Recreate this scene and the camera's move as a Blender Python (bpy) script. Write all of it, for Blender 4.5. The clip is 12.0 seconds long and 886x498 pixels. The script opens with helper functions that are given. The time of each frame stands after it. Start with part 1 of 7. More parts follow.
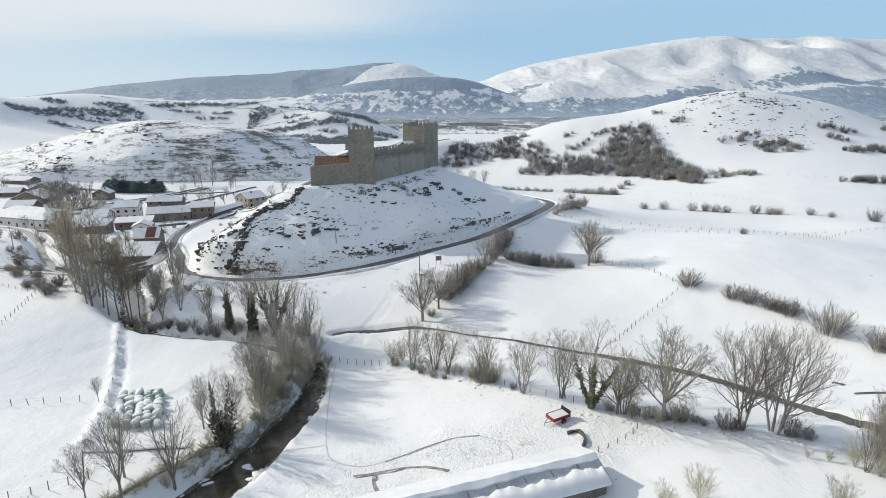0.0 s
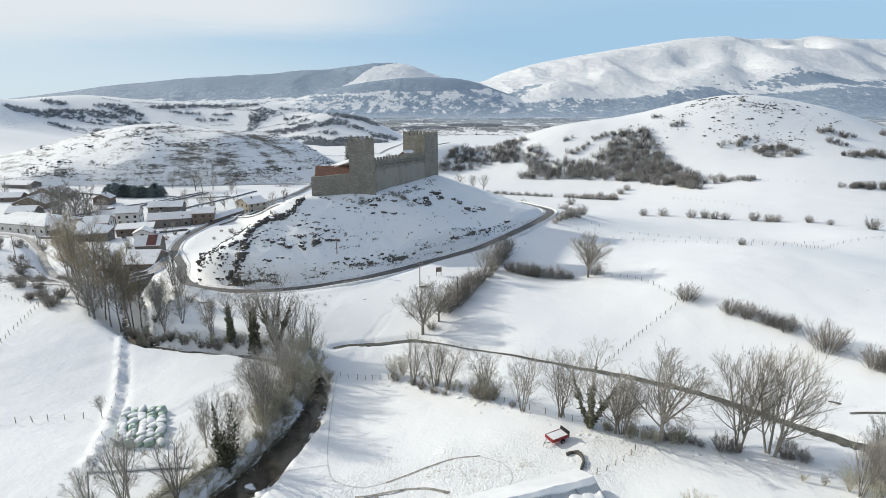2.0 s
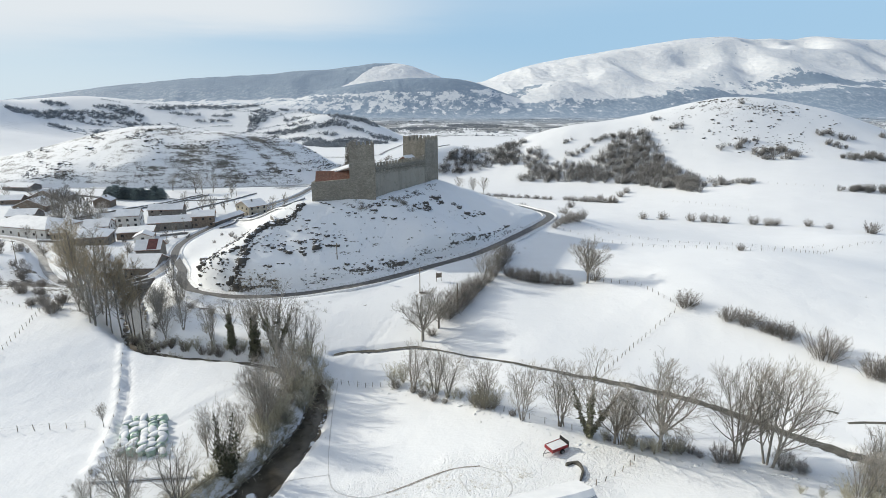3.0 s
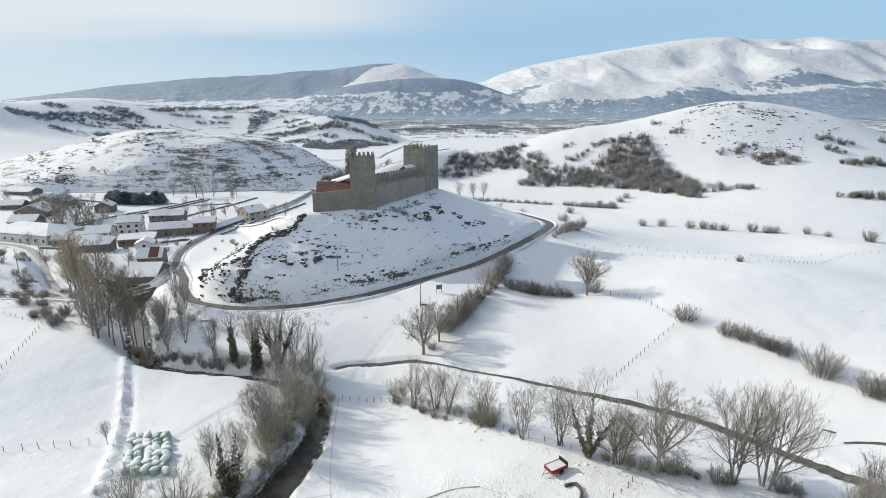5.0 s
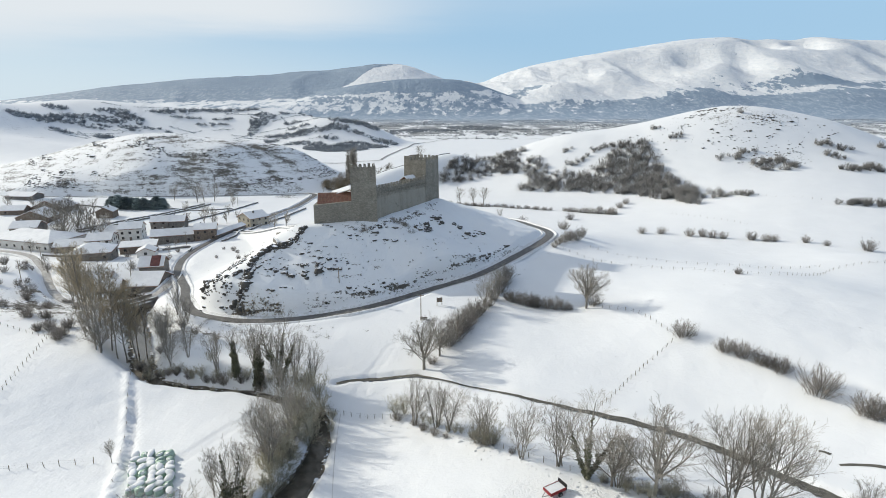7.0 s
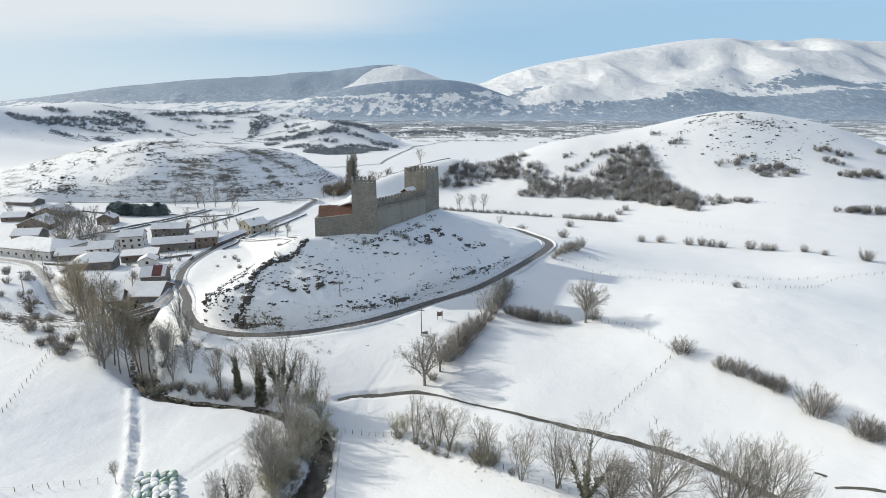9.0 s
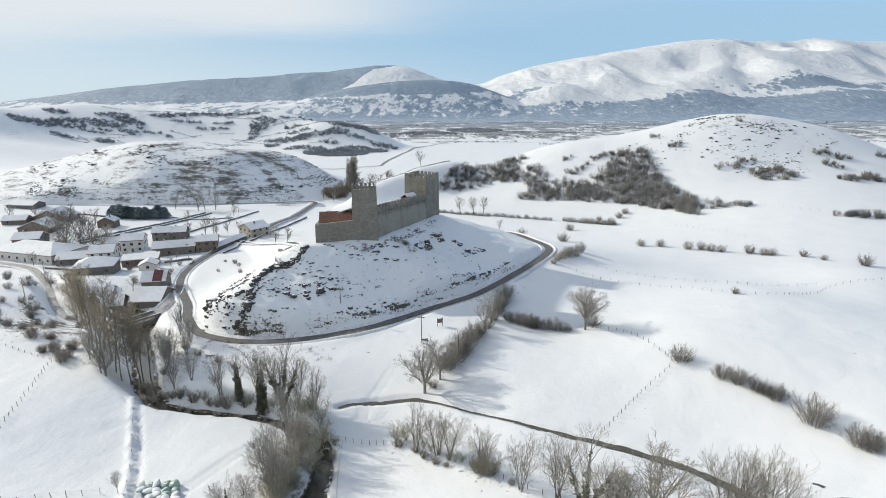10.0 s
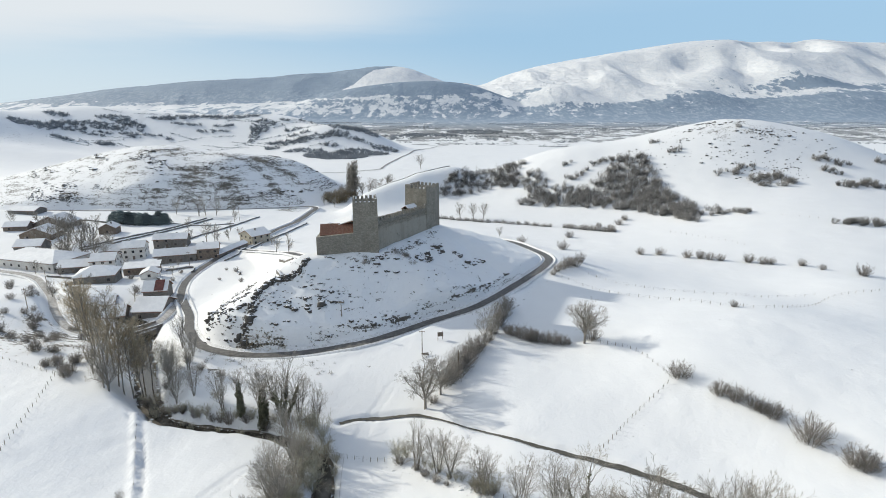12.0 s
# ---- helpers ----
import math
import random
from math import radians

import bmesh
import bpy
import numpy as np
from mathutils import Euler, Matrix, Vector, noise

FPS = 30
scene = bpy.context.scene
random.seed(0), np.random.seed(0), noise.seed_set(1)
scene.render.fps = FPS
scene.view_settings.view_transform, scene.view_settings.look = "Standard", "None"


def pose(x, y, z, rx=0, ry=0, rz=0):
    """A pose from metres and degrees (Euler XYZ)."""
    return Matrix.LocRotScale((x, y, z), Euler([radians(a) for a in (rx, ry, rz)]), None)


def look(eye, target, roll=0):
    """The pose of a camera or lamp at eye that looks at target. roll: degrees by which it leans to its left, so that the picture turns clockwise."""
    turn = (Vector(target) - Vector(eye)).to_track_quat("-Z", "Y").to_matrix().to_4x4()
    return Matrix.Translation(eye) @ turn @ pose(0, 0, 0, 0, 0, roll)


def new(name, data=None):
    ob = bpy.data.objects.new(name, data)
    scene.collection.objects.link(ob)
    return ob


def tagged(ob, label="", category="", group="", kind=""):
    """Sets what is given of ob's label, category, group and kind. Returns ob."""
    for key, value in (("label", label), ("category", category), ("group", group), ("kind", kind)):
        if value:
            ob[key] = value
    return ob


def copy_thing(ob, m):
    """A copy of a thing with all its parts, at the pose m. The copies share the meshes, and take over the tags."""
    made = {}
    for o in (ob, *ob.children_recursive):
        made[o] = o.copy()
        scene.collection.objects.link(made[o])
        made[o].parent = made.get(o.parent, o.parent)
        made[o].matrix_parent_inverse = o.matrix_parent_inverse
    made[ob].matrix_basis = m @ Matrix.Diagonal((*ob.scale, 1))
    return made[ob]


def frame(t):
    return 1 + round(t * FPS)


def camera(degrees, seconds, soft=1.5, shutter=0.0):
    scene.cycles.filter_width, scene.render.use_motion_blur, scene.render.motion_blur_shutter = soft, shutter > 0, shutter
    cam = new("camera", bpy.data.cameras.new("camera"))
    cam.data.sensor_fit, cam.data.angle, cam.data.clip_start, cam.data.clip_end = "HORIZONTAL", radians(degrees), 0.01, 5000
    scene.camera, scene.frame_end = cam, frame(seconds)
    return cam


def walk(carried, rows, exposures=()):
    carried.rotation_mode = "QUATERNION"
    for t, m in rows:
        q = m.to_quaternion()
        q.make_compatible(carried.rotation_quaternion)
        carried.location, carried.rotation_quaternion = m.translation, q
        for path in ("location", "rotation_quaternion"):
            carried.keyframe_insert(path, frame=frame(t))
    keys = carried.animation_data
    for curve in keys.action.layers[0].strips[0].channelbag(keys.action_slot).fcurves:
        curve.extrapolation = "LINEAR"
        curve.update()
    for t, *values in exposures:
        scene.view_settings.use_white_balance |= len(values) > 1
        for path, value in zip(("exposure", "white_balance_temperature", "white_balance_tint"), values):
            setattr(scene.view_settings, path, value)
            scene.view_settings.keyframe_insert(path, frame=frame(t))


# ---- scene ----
# A drone climbs almost straight up, looking down at the castle hill. x right, y ahead, z up from the near river.
cam = camera(78.0, 12.0, soft=0.9)
EYE = 45.0
ROWS = [
    (0, -0.000, 0.0, 0.00, -15.329, 0.016, 0.009),
    (0.5, -0.017, 0.0, 0.75, -15.351, 0.013, 0.010),
    (1, -0.035, 0.0, 1.57, -15.357, 0.007, 0.001),
    (1.5, -0.052, 0.0, 2.30, -15.345, 0.004, 0.000),
    (2, -0.070, 0.0, 3.10, -15.351, 0.007, -0.001),
    (2.5, -0.087, 0.0, 3.85, -15.357, 0.005, -0.003),
    (3, -0.105, 0.0, 4.64, -15.346, -0.008, 0.000),
    (5, -0.178, 0.0, 7.87, -15.367, -0.009, -0.003),
    (5.5, -0.197, 0.0, 8.72, -15.384, -0.002, -0.006),
    (6, -0.218, 0.0, 9.65, -15.376, -0.001, -0.012),
    (6.5, -0.239, 0.0, 10.56, -15.402, 0.007, -0.002),
    (7, -0.260, 0.0, 11.49, -15.401, 0.009, -0.018),
    (9, -0.347, 0.0, 15.34, -15.379, -0.005, -0.002),
    (9.5, -0.367, 0.0, 16.22, -15.366, -0.011, 0.008),
    (10, -0.389, 0.0, 17.20, -15.354, -0.010, 0.002),
    (10.5, -0.411, 0.0, 18.17, -15.358, -0.007, 0.010),
    (11, -0.432, 0.0, 19.10, -15.342, -0.006, 0.006),
    (11.5, -0.454, 0.0, 20.08, -15.338, -0.006, 0.004),
    (12, -0.475, 0.0, 21.00, -15.327, -0.003, -0.004),
]
walk(cam, [(t, pose(x, y, EYE + z, 90 + pitch, roll, yaw)) for t, x, y, z, pitch, yaw, roll in ROWS])

# ---- light: low winter sun from the left, a little ahead; clear sky with thin cloud ----
SUN_WAY = Vector((0.811, -0.396, -0.4305)).normalized()
sun = new("sun", bpy.data.lights.new("sun", "SUN"))
sun.data.energy, sun.data.angle, sun.data.color = 4.0, radians(0.6), (1.0, 0.95, 0.825)
sun.matrix_world = look((0, 0, 300), Vector((0, 0, 300)) + SUN_WAY)
scene.view_settings.exposure = -0.20

sky_world = bpy.data.worlds.new("winter_sky")
scene.world = sky_world
sky_world.use_nodes = True
wn, wl = sky_world.node_tree.nodes, sky_world.node_tree.links
wn.clear()
w_out = wn.new("ShaderNodeOutputWorld")
w_bg = wn.new("ShaderNodeBackground")
w_sky = wn.new("ShaderNodeTexSky")
w_sky.sky_type, w_sky.sun_disc = "NISHITA", False
w_sky.sun_elevation, w_sky.sun_rotation = radians(25.5), radians(64.0)
w_sky.altitude, w_sky.air_density, w_sky.dust_density, w_sky.ozone_density = 900, 1.0, 0.15, 2.0
w_co = wn.new("ShaderNodeTexCoord")
w_sep = wn.new("ShaderNodeSeparateXYZ")
wl.new(w_co.outputs["Generated"], w_sep.inputs["Vector"])


def w_calc(op, a, b=0.0, c=0.0):
    n = wn.new("ShaderNodeMath")
    n.operation = op
    for socket, value in zip(n.inputs, (a, b, c)):
        if isinstance(value, bpy.types.NodeSocket):
            wl.new(value, socket)
        else:
            socket.default_value = value
    return n.outputs[0]


def w_span(value, a, b, lo=0.0, hi=1.0):
    n = wn.new("ShaderNodeMapRange")
    n.interpolation_type = "SMOOTHSTEP"
    wl.new(value, n.inputs["Value"])
    for socket, v in zip(list(n.inputs)[1:5], (a, b, lo, hi)):
        socket.default_value = v
    return n.outputs["Result"]


def w_blend(fac, a, b):
    n = wn.new("ShaderNodeMix")
    n.data_type = "RGBA"
    wl.new(fac, n.inputs[0])
    for socket, v in ((n.inputs[6], a), (n.inputs[7], b)):
        if isinstance(v, bpy.types.NodeSocket):
            wl.new(v, socket)
        else:
            socket.default_value = (*v, 1.0)
    return n.outputs[2]


def w_cloud(scale, where, grain, detail=6.0):
    m = wn.new("ShaderNodeMapping")
    m.inputs["Scale"].default_value, m.inputs["Location"].default_value = scale, where
    n = wn.new("ShaderNodeTexNoise")
    n.inputs["Scale"].default_value, n.inputs["Detail"].default_value, n.inputs["Roughness"].default_value = grain, detail, 0.55
    wl.new(w_co.outputs["Generated"], m.inputs["Vector"])
    wl.new(m.outputs["Vector"], n.inputs["Vector"])
    return n.outputs["Fac"]


w_x, w_z = w_sep.outputs["X"], w_sep.outputs["Z"]
# clear blue low in the sky, paler towards the sun's side and along the horizon
w_pale = w_calc("MULTIPLY_ADD", w_x, -0.75, w_calc("MULTIPLY_ADD", w_z, -3.4, 0.30))
w_low = w_blend(w_span(w_pale, -0.15, 0.72), (3.0, 4.75, 6.45), (5.3, 6.35, 7.1))
w_air = w_blend(w_span(w_z, 0.10, 0.42, 0.95, 0.0), w_sky.outputs["Color"], w_low)
# thin streaked cloud high on the sun's side; an unseen veil above, added for fill
w_fine = w_cloud((1.6, 1.6, 17.0), (0.6, 0.2, 0.35), 1.5)
w_soft = w_cloud((0.9, 0.9, 5.0), (2.6, 0.7, 0.15), 1.3)
w_edge = w_calc("MULTIPLY_ADD", w_x, -0.10, w_calc("ADD", w_z, w_calc("MULTIPLY_ADD", w_soft, 0.09, w_calc("MULTIPLY", w_fine, 0.05))))
w_bank = w_calc("MULTIPLY", w_span(w_edge, 0.165, 0.235), w_span(w_x, -0.30, 0.10, 1.0, 0.16))
w_dot = wn.new("ShaderNodeVectorMath")
w_dot.operation = "DOT_PRODUCT"
w_dot.inputs[1].default_value = tuple(-SUN_WAY)
wl.new(w_co.outputs["Generated"], w_dot.inputs[0])
w_near = w_calc("MULTIPLY_ADD", w_dot.outputs["Value"], 0.48, w_calc("MULTIPLY_ADD", w_z, 0.31, w_soft))
w_veil = w_calc("MULTIPLY", w_span(w_near, 0.63, 1.02, 0.0, 0.22), w_span(w_z, 0.14, 0.30))
w_thick = w_calc("MAXIMUM", w_bank, w_veil)
w_bg.inputs["Strength"].default_value = 0.138
wl.new(w_blend(w_thick, w_air, (6.3, 6.75, 7.1)), w_bg.inputs["Color"])
wl.new(w_bg.outputs["Background"], w_out.inputs["Surface"])


# ---- materials ----
class Nodes:
    """A material with short ways to make and join its nodes."""

    def __init__(self, name, roughness=0.8, metallic=0.0, specular=0.3):
        self.mat = bpy.data.materials.new(name)
        self.mat.use_nodes = True
        self.tree = self.mat.node_tree
        self.bsdf = self.tree.nodes["Principled BSDF"]
        self.bsdf.inputs["Roughness"].default_value = roughness
        self.bsdf.inputs["Metallic"].default_value = metallic
        self.bsdf.inputs["Specular IOR Level"].default_value = specular

    def put(self, socket, value):
        if isinstance(value, bpy.types.NodeSocket):
            self.tree.links.new(value, socket)
        elif isinstance(value, (tuple, list)) and len(value) == 3 and socket.type == "RGBA":
            socket.default_value = (*value, 1.0)
        else:
            socket.default_value = value

    def node(self, kind, **inputs):
        n = self.tree.nodes.new(kind)
        for key, value in inputs.items():
            self.put(n.inputs[key.replace("_", " ")], value)
        return n

    def place(self, scale=(1, 1, 1)):
        geo = self.node("ShaderNodeNewGeometry")
        m = self.node("ShaderNodeMapping", Vector=geo.outputs["Position"])
        m.inputs["Scale"].default_value = scale
        return m.outputs["Vector"]

    def noise(self, scale, detail=4.0, rough=0.55, vector=None):
        n = self.node("ShaderNodeTexNoise", Scale=scale, Detail=detail, Roughness=rough)
        self.put(n.inputs["Vector"], vector if vector is not None else self.place())
        return n.outputs["Fac"]

    def span(self, value, a, b, lo=0.0, hi=1.0):
        n = self.node("ShaderNodeMapRange", Value=value)
        n.interpolation_type = "SMOOTHSTEP"
        n.inputs[1].default_value, n.inputs[2].default_value = a, b
        n.inputs[3].default_value, n.inputs[4].default_value = lo, hi
        return n.outputs["Result"]

    def calc(self, op, a, b=0.0):
        n = self.node("ShaderNodeMath")
        n.operation = op
        self.put(n.inputs[0], a)
        self.put(n.inputs[1], b)
        return n.outputs[0]

    def mix(self, fac, a, b):
        n = self.node("ShaderNodeMix")
        n.data_type = "RGBA"
        self.put(n.inputs[0], fac)
        self.put(n.inputs[6], a)
        self.put(n.inputs[7], b)
        return n.outputs[2]

    def attr(self, name):
        n = self.node("ShaderNodeAttribute")
        n.attribute_name = name
        return n.outputs["Fac"]

    def chance(self):
        return self.node("ShaderNodeObjectInfo").outputs["Random"]

    def bump(self, height, distance, strength=0.6):
        n = self.node("ShaderNodeBump", Height=height, Strength=strength, Distance=distance)
        self.put(self.bsdf.inputs["Normal"], n.outputs["Normal"])

    def colour(self, value):
        self.put(self.bsdf.inputs["Base Color"], value)
        return self.mat


SNOW = (0.80, 0.82, 0.85)


def ground_material():
    """Snow; where heath is strong, rock and dry heather break through in bands along the slope; trampled snow is dirty."""
    k = Nodes("snow_ground", 0.75, specular=0.25)
    heath, dirt, wood = k.attr("heath"), k.attr("dirt"), k.attr("wood")
    spot = k.node("ShaderNodeSeparateXYZ", Vector=k.place()).outputs["Y"]
    bands = k.noise(0.42, 7, 0.66, k.place((0.28, 0.28, 1.9)))
    slant = k.node("ShaderNodeMapping", Vector=k.place())
    slant.inputs["Rotation"].default_value = (0.0, radians(13), radians(8))
    slant.inputs["Scale"].default_value = (0.17, 0.12, 1.05)
    ledges = k.calc("ADD", k.calc("MULTIPLY", k.noise(0.42, 8, 0.70, slant.outputs["Vector"]), 0.62), k.calc("MULTIPLY", k.noise(0.30, 7, 0.72), 0.38))
    beyond = k.span(spot, 300, 340)
    bands = k.calc("ADD", k.calc("MULTIPLY", bands, k.calc("SUBTRACT", 1.0, beyond)), k.calc("MULTIPLY", ledges, beyond))
    clots = k.noise(1.5, 4, 0.6)
    torn = k.calc("ADD", k.calc("MULTIPLY", bands, 0.65), k.calc("MULTIPLY", clots, 0.35))
    edge = k.calc("SUBTRACT", 0.665, k.calc("MULTIPLY", heath, 0.19))
    bare = k.span(k.calc("SUBTRACT", torn, edge), -0.015, 0.035)
    soil = k.mix(k.noise(0.8, 3), (0.085, 0.078, 0.068), (0.19, 0.175, 0.15))
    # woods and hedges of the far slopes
    far = k.noise(1.0, 9, 0.74, k.place((0.020, 0.010, 0.026)))
    trees = k.span(k.calc("SUBTRACT", far, k.calc("SUBTRACT", 0.80, k.calc("MULTIPLY", wood, 0.50))), -0.012, 0.03)
    fields = k.node("ShaderNodeTexVoronoi", Scale=1.0, Randomness=0.85)
    fields.feature = "DISTANCE_TO_EDGE"
    bent = k.node("ShaderNodeVectorMath")
    bent.operation = "ADD"
    k.put(bent.inputs[0], k.place((0.0105, 0.0042, 0.0)))
    k.put(bent.inputs[1], k.mix(1.0, (0, 0, 0), k.node("ShaderNodeTexNoise", Scale=0.012, Detail=3.0, Vector=k.place()).outputs["Color"]))
    k.put(fields.inputs["Vector"], bent.outputs[0])
    lines = k.calc("MULTIPLY", k.span(fields.outputs["Distance"], 0.035, 0.055, 1.0, 0.0), k.span(k.noise(0.02, 5, 0.7), 0.44, 0.52))
    trees = k.calc("MAXIMUM", trees, k.calc("MULTIPLY", lines, k.calc("MULTIPLY", k.span(wood, 0.18, 0.34), k.span(k.attr("far"), 0.05, 0.3, 1.0, 0.0))))
    rise = k.node("ShaderNodeSeparateXYZ", Vector=k.place()).outputs["Z"]
    # distance haze is put into the forest colour: blue-grey, fading in from 1500 m
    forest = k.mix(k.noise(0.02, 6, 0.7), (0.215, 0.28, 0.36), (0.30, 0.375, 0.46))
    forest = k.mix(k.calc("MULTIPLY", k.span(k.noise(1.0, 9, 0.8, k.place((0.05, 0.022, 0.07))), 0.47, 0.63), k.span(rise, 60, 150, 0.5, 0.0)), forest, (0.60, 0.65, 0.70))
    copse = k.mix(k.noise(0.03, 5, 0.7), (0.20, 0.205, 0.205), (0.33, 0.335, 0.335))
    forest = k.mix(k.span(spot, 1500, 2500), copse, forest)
    soft = k.noise(0.09, 4)
    snow = k.mix(soft, (0.755, 0.765, 0.775), (0.815, 0.825, 0.835))
    # patchy blue-grey distance tint put into the far snow's colour
    veiled = k.calc("MULTIPLY", k.span(k.noise(1.0, 9, 0.78, k.place((0.035, 0.02, 0.05))), 0.44, 0.62), k.calc("MULTIPLY", k.attr("far"), 0.34))
    snow = k.mix(veiled, snow, (0.52, 0.58, 0.65))
    mud = k.span(k.calc("ADD", k.noise(1.6, 6, 0.7), k.calc("MULTIPLY", dirt, 0.5)), 0.74, 0.98)
    snow = k.mix(mud, snow, (0.46, 0.43, 0.375))
    prints = k.node("ShaderNodeTexVoronoi", Scale=2.3)
    k.put(prints.inputs["Vector"], k.place())
    tread = k.calc("MULTIPLY", k.span(prints.outputs["Distance"], 0.12, 0.42), k.calc("MULTIPLY", dirt, 0.22))
    churn = k.calc("ABSOLUTE", k.calc("SUBTRACT", k.noise(0.85, 4, 0.62), 0.5))
    tread = k.calc("ADD", tread, k.calc("MULTIPLY", k.span(churn, 0.0, 0.07), k.calc("MULTIPLY", dirt, 1.1)))
    crags = k.calc("MULTIPLY", k.noise(0.022, 8, 0.70), k.calc("MULTIPLY", k.attr("far"), 52.0))
    drifts = k.calc("ADD", k.calc("MULTIPLY", k.noise(0.17, 3), 0.85), k.calc("MULTIPLY", k.noise(0.9, 5, 0.65), 0.26))
    grain = k.calc("MULTIPLY", k.noise(2.2, 4), k.calc("ADD", 0.15, k.calc("MULTIPLY", dirt, 0.9)))
    k.bump(k.calc("ADD", k.calc("ADD", tread, crags), k.calc("ADD", drifts, grain)), 0.8, 0.42)
    k.put(k.bsdf.inputs["Roughness"], k.mix(bare, (0.7, 0.7, 0.7), (0.95, 0.95, 0.95)))
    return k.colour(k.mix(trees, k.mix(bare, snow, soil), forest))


def stone_material(name, dark, light, scale=1.0, plaster=None):
    """Rubble masonry, stone by stone; below the plaster level it is smoothed over with old lime."""
    k = Nodes(name, 0.92, specular=0.15)
    stones = k.node("ShaderNodeTexVoronoi", Scale=2.2 * scale)
    k.put(stones.inputs["Vector"], k.place((1, 1, 1.6)))
    tone = k.node("ShaderNodeSeparateColor", Color=stones.outputs["Color"]).outputs[0]
    grain = k.noise(1.6 * scale, 6, 0.7)
    base = k.mix(k.calc("ADD", k.calc("MULTIPLY", tone, 0.62), k.calc("MULTIPLY", grain, 0.42)), dark, light)
    base = k.mix(k.span(k.noise(0.33, 5, 0.7), 0.45, 0.66, 0.0, 0.45), base, tuple(c * 1.12 for c in light))
    joint = k.span(stones.outputs["Distance"], 0.40, 0.62)
    base = k.mix(k.calc("MULTIPLY", joint, 0.25), base, tuple(c * 0.62 for c in dark))
    relief = k.calc("SUBTRACT", k.calc("ADD", k.noise(4.0, 4), k.calc("MULTIPLY", tone, 0.7)), k.calc("MULTIPLY", joint, 0.8))
    if plaster:
        up = k.node("ShaderNodeSeparateXYZ", Vector=k.place()).outputs["Z"]
        low = k.span(k.calc("ADD", up, k.calc("MULTIPLY", k.noise(0.5, 5, 0.65), 2.0)), plaster + 0.85, plaster + 1.15, 0.92, 0.0)
        low = k.calc("MULTIPLY", low, k.span(k.noise(0.8, 6, 0.7), 0.36, 0.46))
        lime = k.mix(k.noise(0.7, 6, 0.7), tuple(c * 0.74 for c in light), tuple(c * 0.98 for c in light))
        base = k.mix(low, base, lime)
        relief = k.calc("MULTIPLY", relief, k.calc("SUBTRACT", 1.0, k.calc("MULTIPLY", low, 0.8)))
    runs = k.span(k.noise(0.5, 5, 0.6, k.place((1, 1, 0.12))), 0.48, 0.72)
    base = k.mix(k.calc("MULTIPLY", runs, 0.3), base, tuple(c * 0.75 for c in dark))
    k.bump(relief, 0.2, 0.85)
    return k.colour(base)


def plain_material(name, a, b, scale=1.0, rough=0.85, relief=0.02, metallic=0.0, specular=0.3, varied=0.0):
    k = Nodes(name, rough, metallic, specular)
    c = k.mix(k.span(k.noise(scale, 5, 0.6), 0.3, 0.7), a, b)
    c = k.mix(k.span(k.noise(scale * 0.13, 3), 0.4, 0.75, 0, 0.35), c, tuple(v * 0.62 for v in a))
    if varied:
        hue = k.node("ShaderNodeHueSaturation", Color=c, Value=k.span(k.chance(), 0, 1, 1 - varied, 1 + varied))
        c = hue.outputs["Color"]
    if relief:
        k.bump(k.noise(scale * 2.5, 4), relief)
    return k.colour(c)


M_GROUND = ground_material()
M_STONE = stone_material("castle_masonry", (0.21, 0.193, 0.16), (0.395, 0.367, 0.312))
M_CURTAIN = stone_material("plastered_curtain_masonry", (0.21, 0.193, 0.16), (0.395, 0.367, 0.312), 1.0, 27.6)
M_ROOFSNOW = plain_material("roof_snow", (0.74, 0.75, 0.76), (0.82, 0.825, 0.83), 0.6, 0.7, 0.05)
M_ROAD = plain_material("wet_asphalt", (0.088, 0.087, 0.085), (0.175, 0.168, 0.158), 0.9, 0.6, 0.02)
M_SLUSH = plain_material("ploughed_snow", (0.62, 0.62, 0.62), (0.82, 0.83, 0.85), 1.4, 0.8, 0.15)
M_WATER = plain_material("dark_river_water", (0.034, 0.031, 0.025), (0.07, 0.062, 0.05), 0.5, 0.12, 0.03, specular=0.5)
M_BANK = plain_material("wet_bank_soil", (0.075, 0.072, 0.062), (0.135, 0.128, 0.11), 1.2, 0.9, 0.1)

# ---- the lie of the land ----
def ease(a, b, v):
    t = np.clip((v - a) / (b - a), 0.0, 1.0)
    return t * t * (3 - 2 * t)


def swell(x, y, cx, cy, rx, ry, turn=0.0):
    c, s = math.cos(radians(turn)), math.sin(radians(turn))
    u, v = ((x - cx) * c + (y - cy) * s) / rx, ((y - cy) * c - (x - cx) * s) / ry
    return np.exp(-(u * u + v * v))


def rough(x, y, seed, octaves=4, gain=0.5):
    """Smooth value noise in -1..1 for arrays."""
    total, amp, norm = 0.0, 1.0, 0.0
    for o in range(octaves):
        gx, gy = x * 2.0 ** o + seed * 13.7, y * 2.0 ** o - seed * 7.3
        ix, iy = np.floor(gx), np.floor(gy)
        fx, fy = gx - ix, gy - iy
        fx, fy = fx * fx * (3 - 2 * fx), fy * fy * (3 - 2 * fy)

        def corner(a, b):
            h = np.sin(a * 127.1 + b * 311.7 + seed * 74.7) * 43758.5453
            return (h - np.floor(h)) * 2 - 1

        lo = corner(ix, iy) * (1 - fx) + corner(ix + 1, iy) * fx
        hi = corner(ix, iy + 1) * (1 - fx) + corner(ix + 1, iy + 1) * fx
        total = total + amp * (lo * (1 - fy) + hi * fy)
        norm += amp
        amp *= gain
    return total / norm


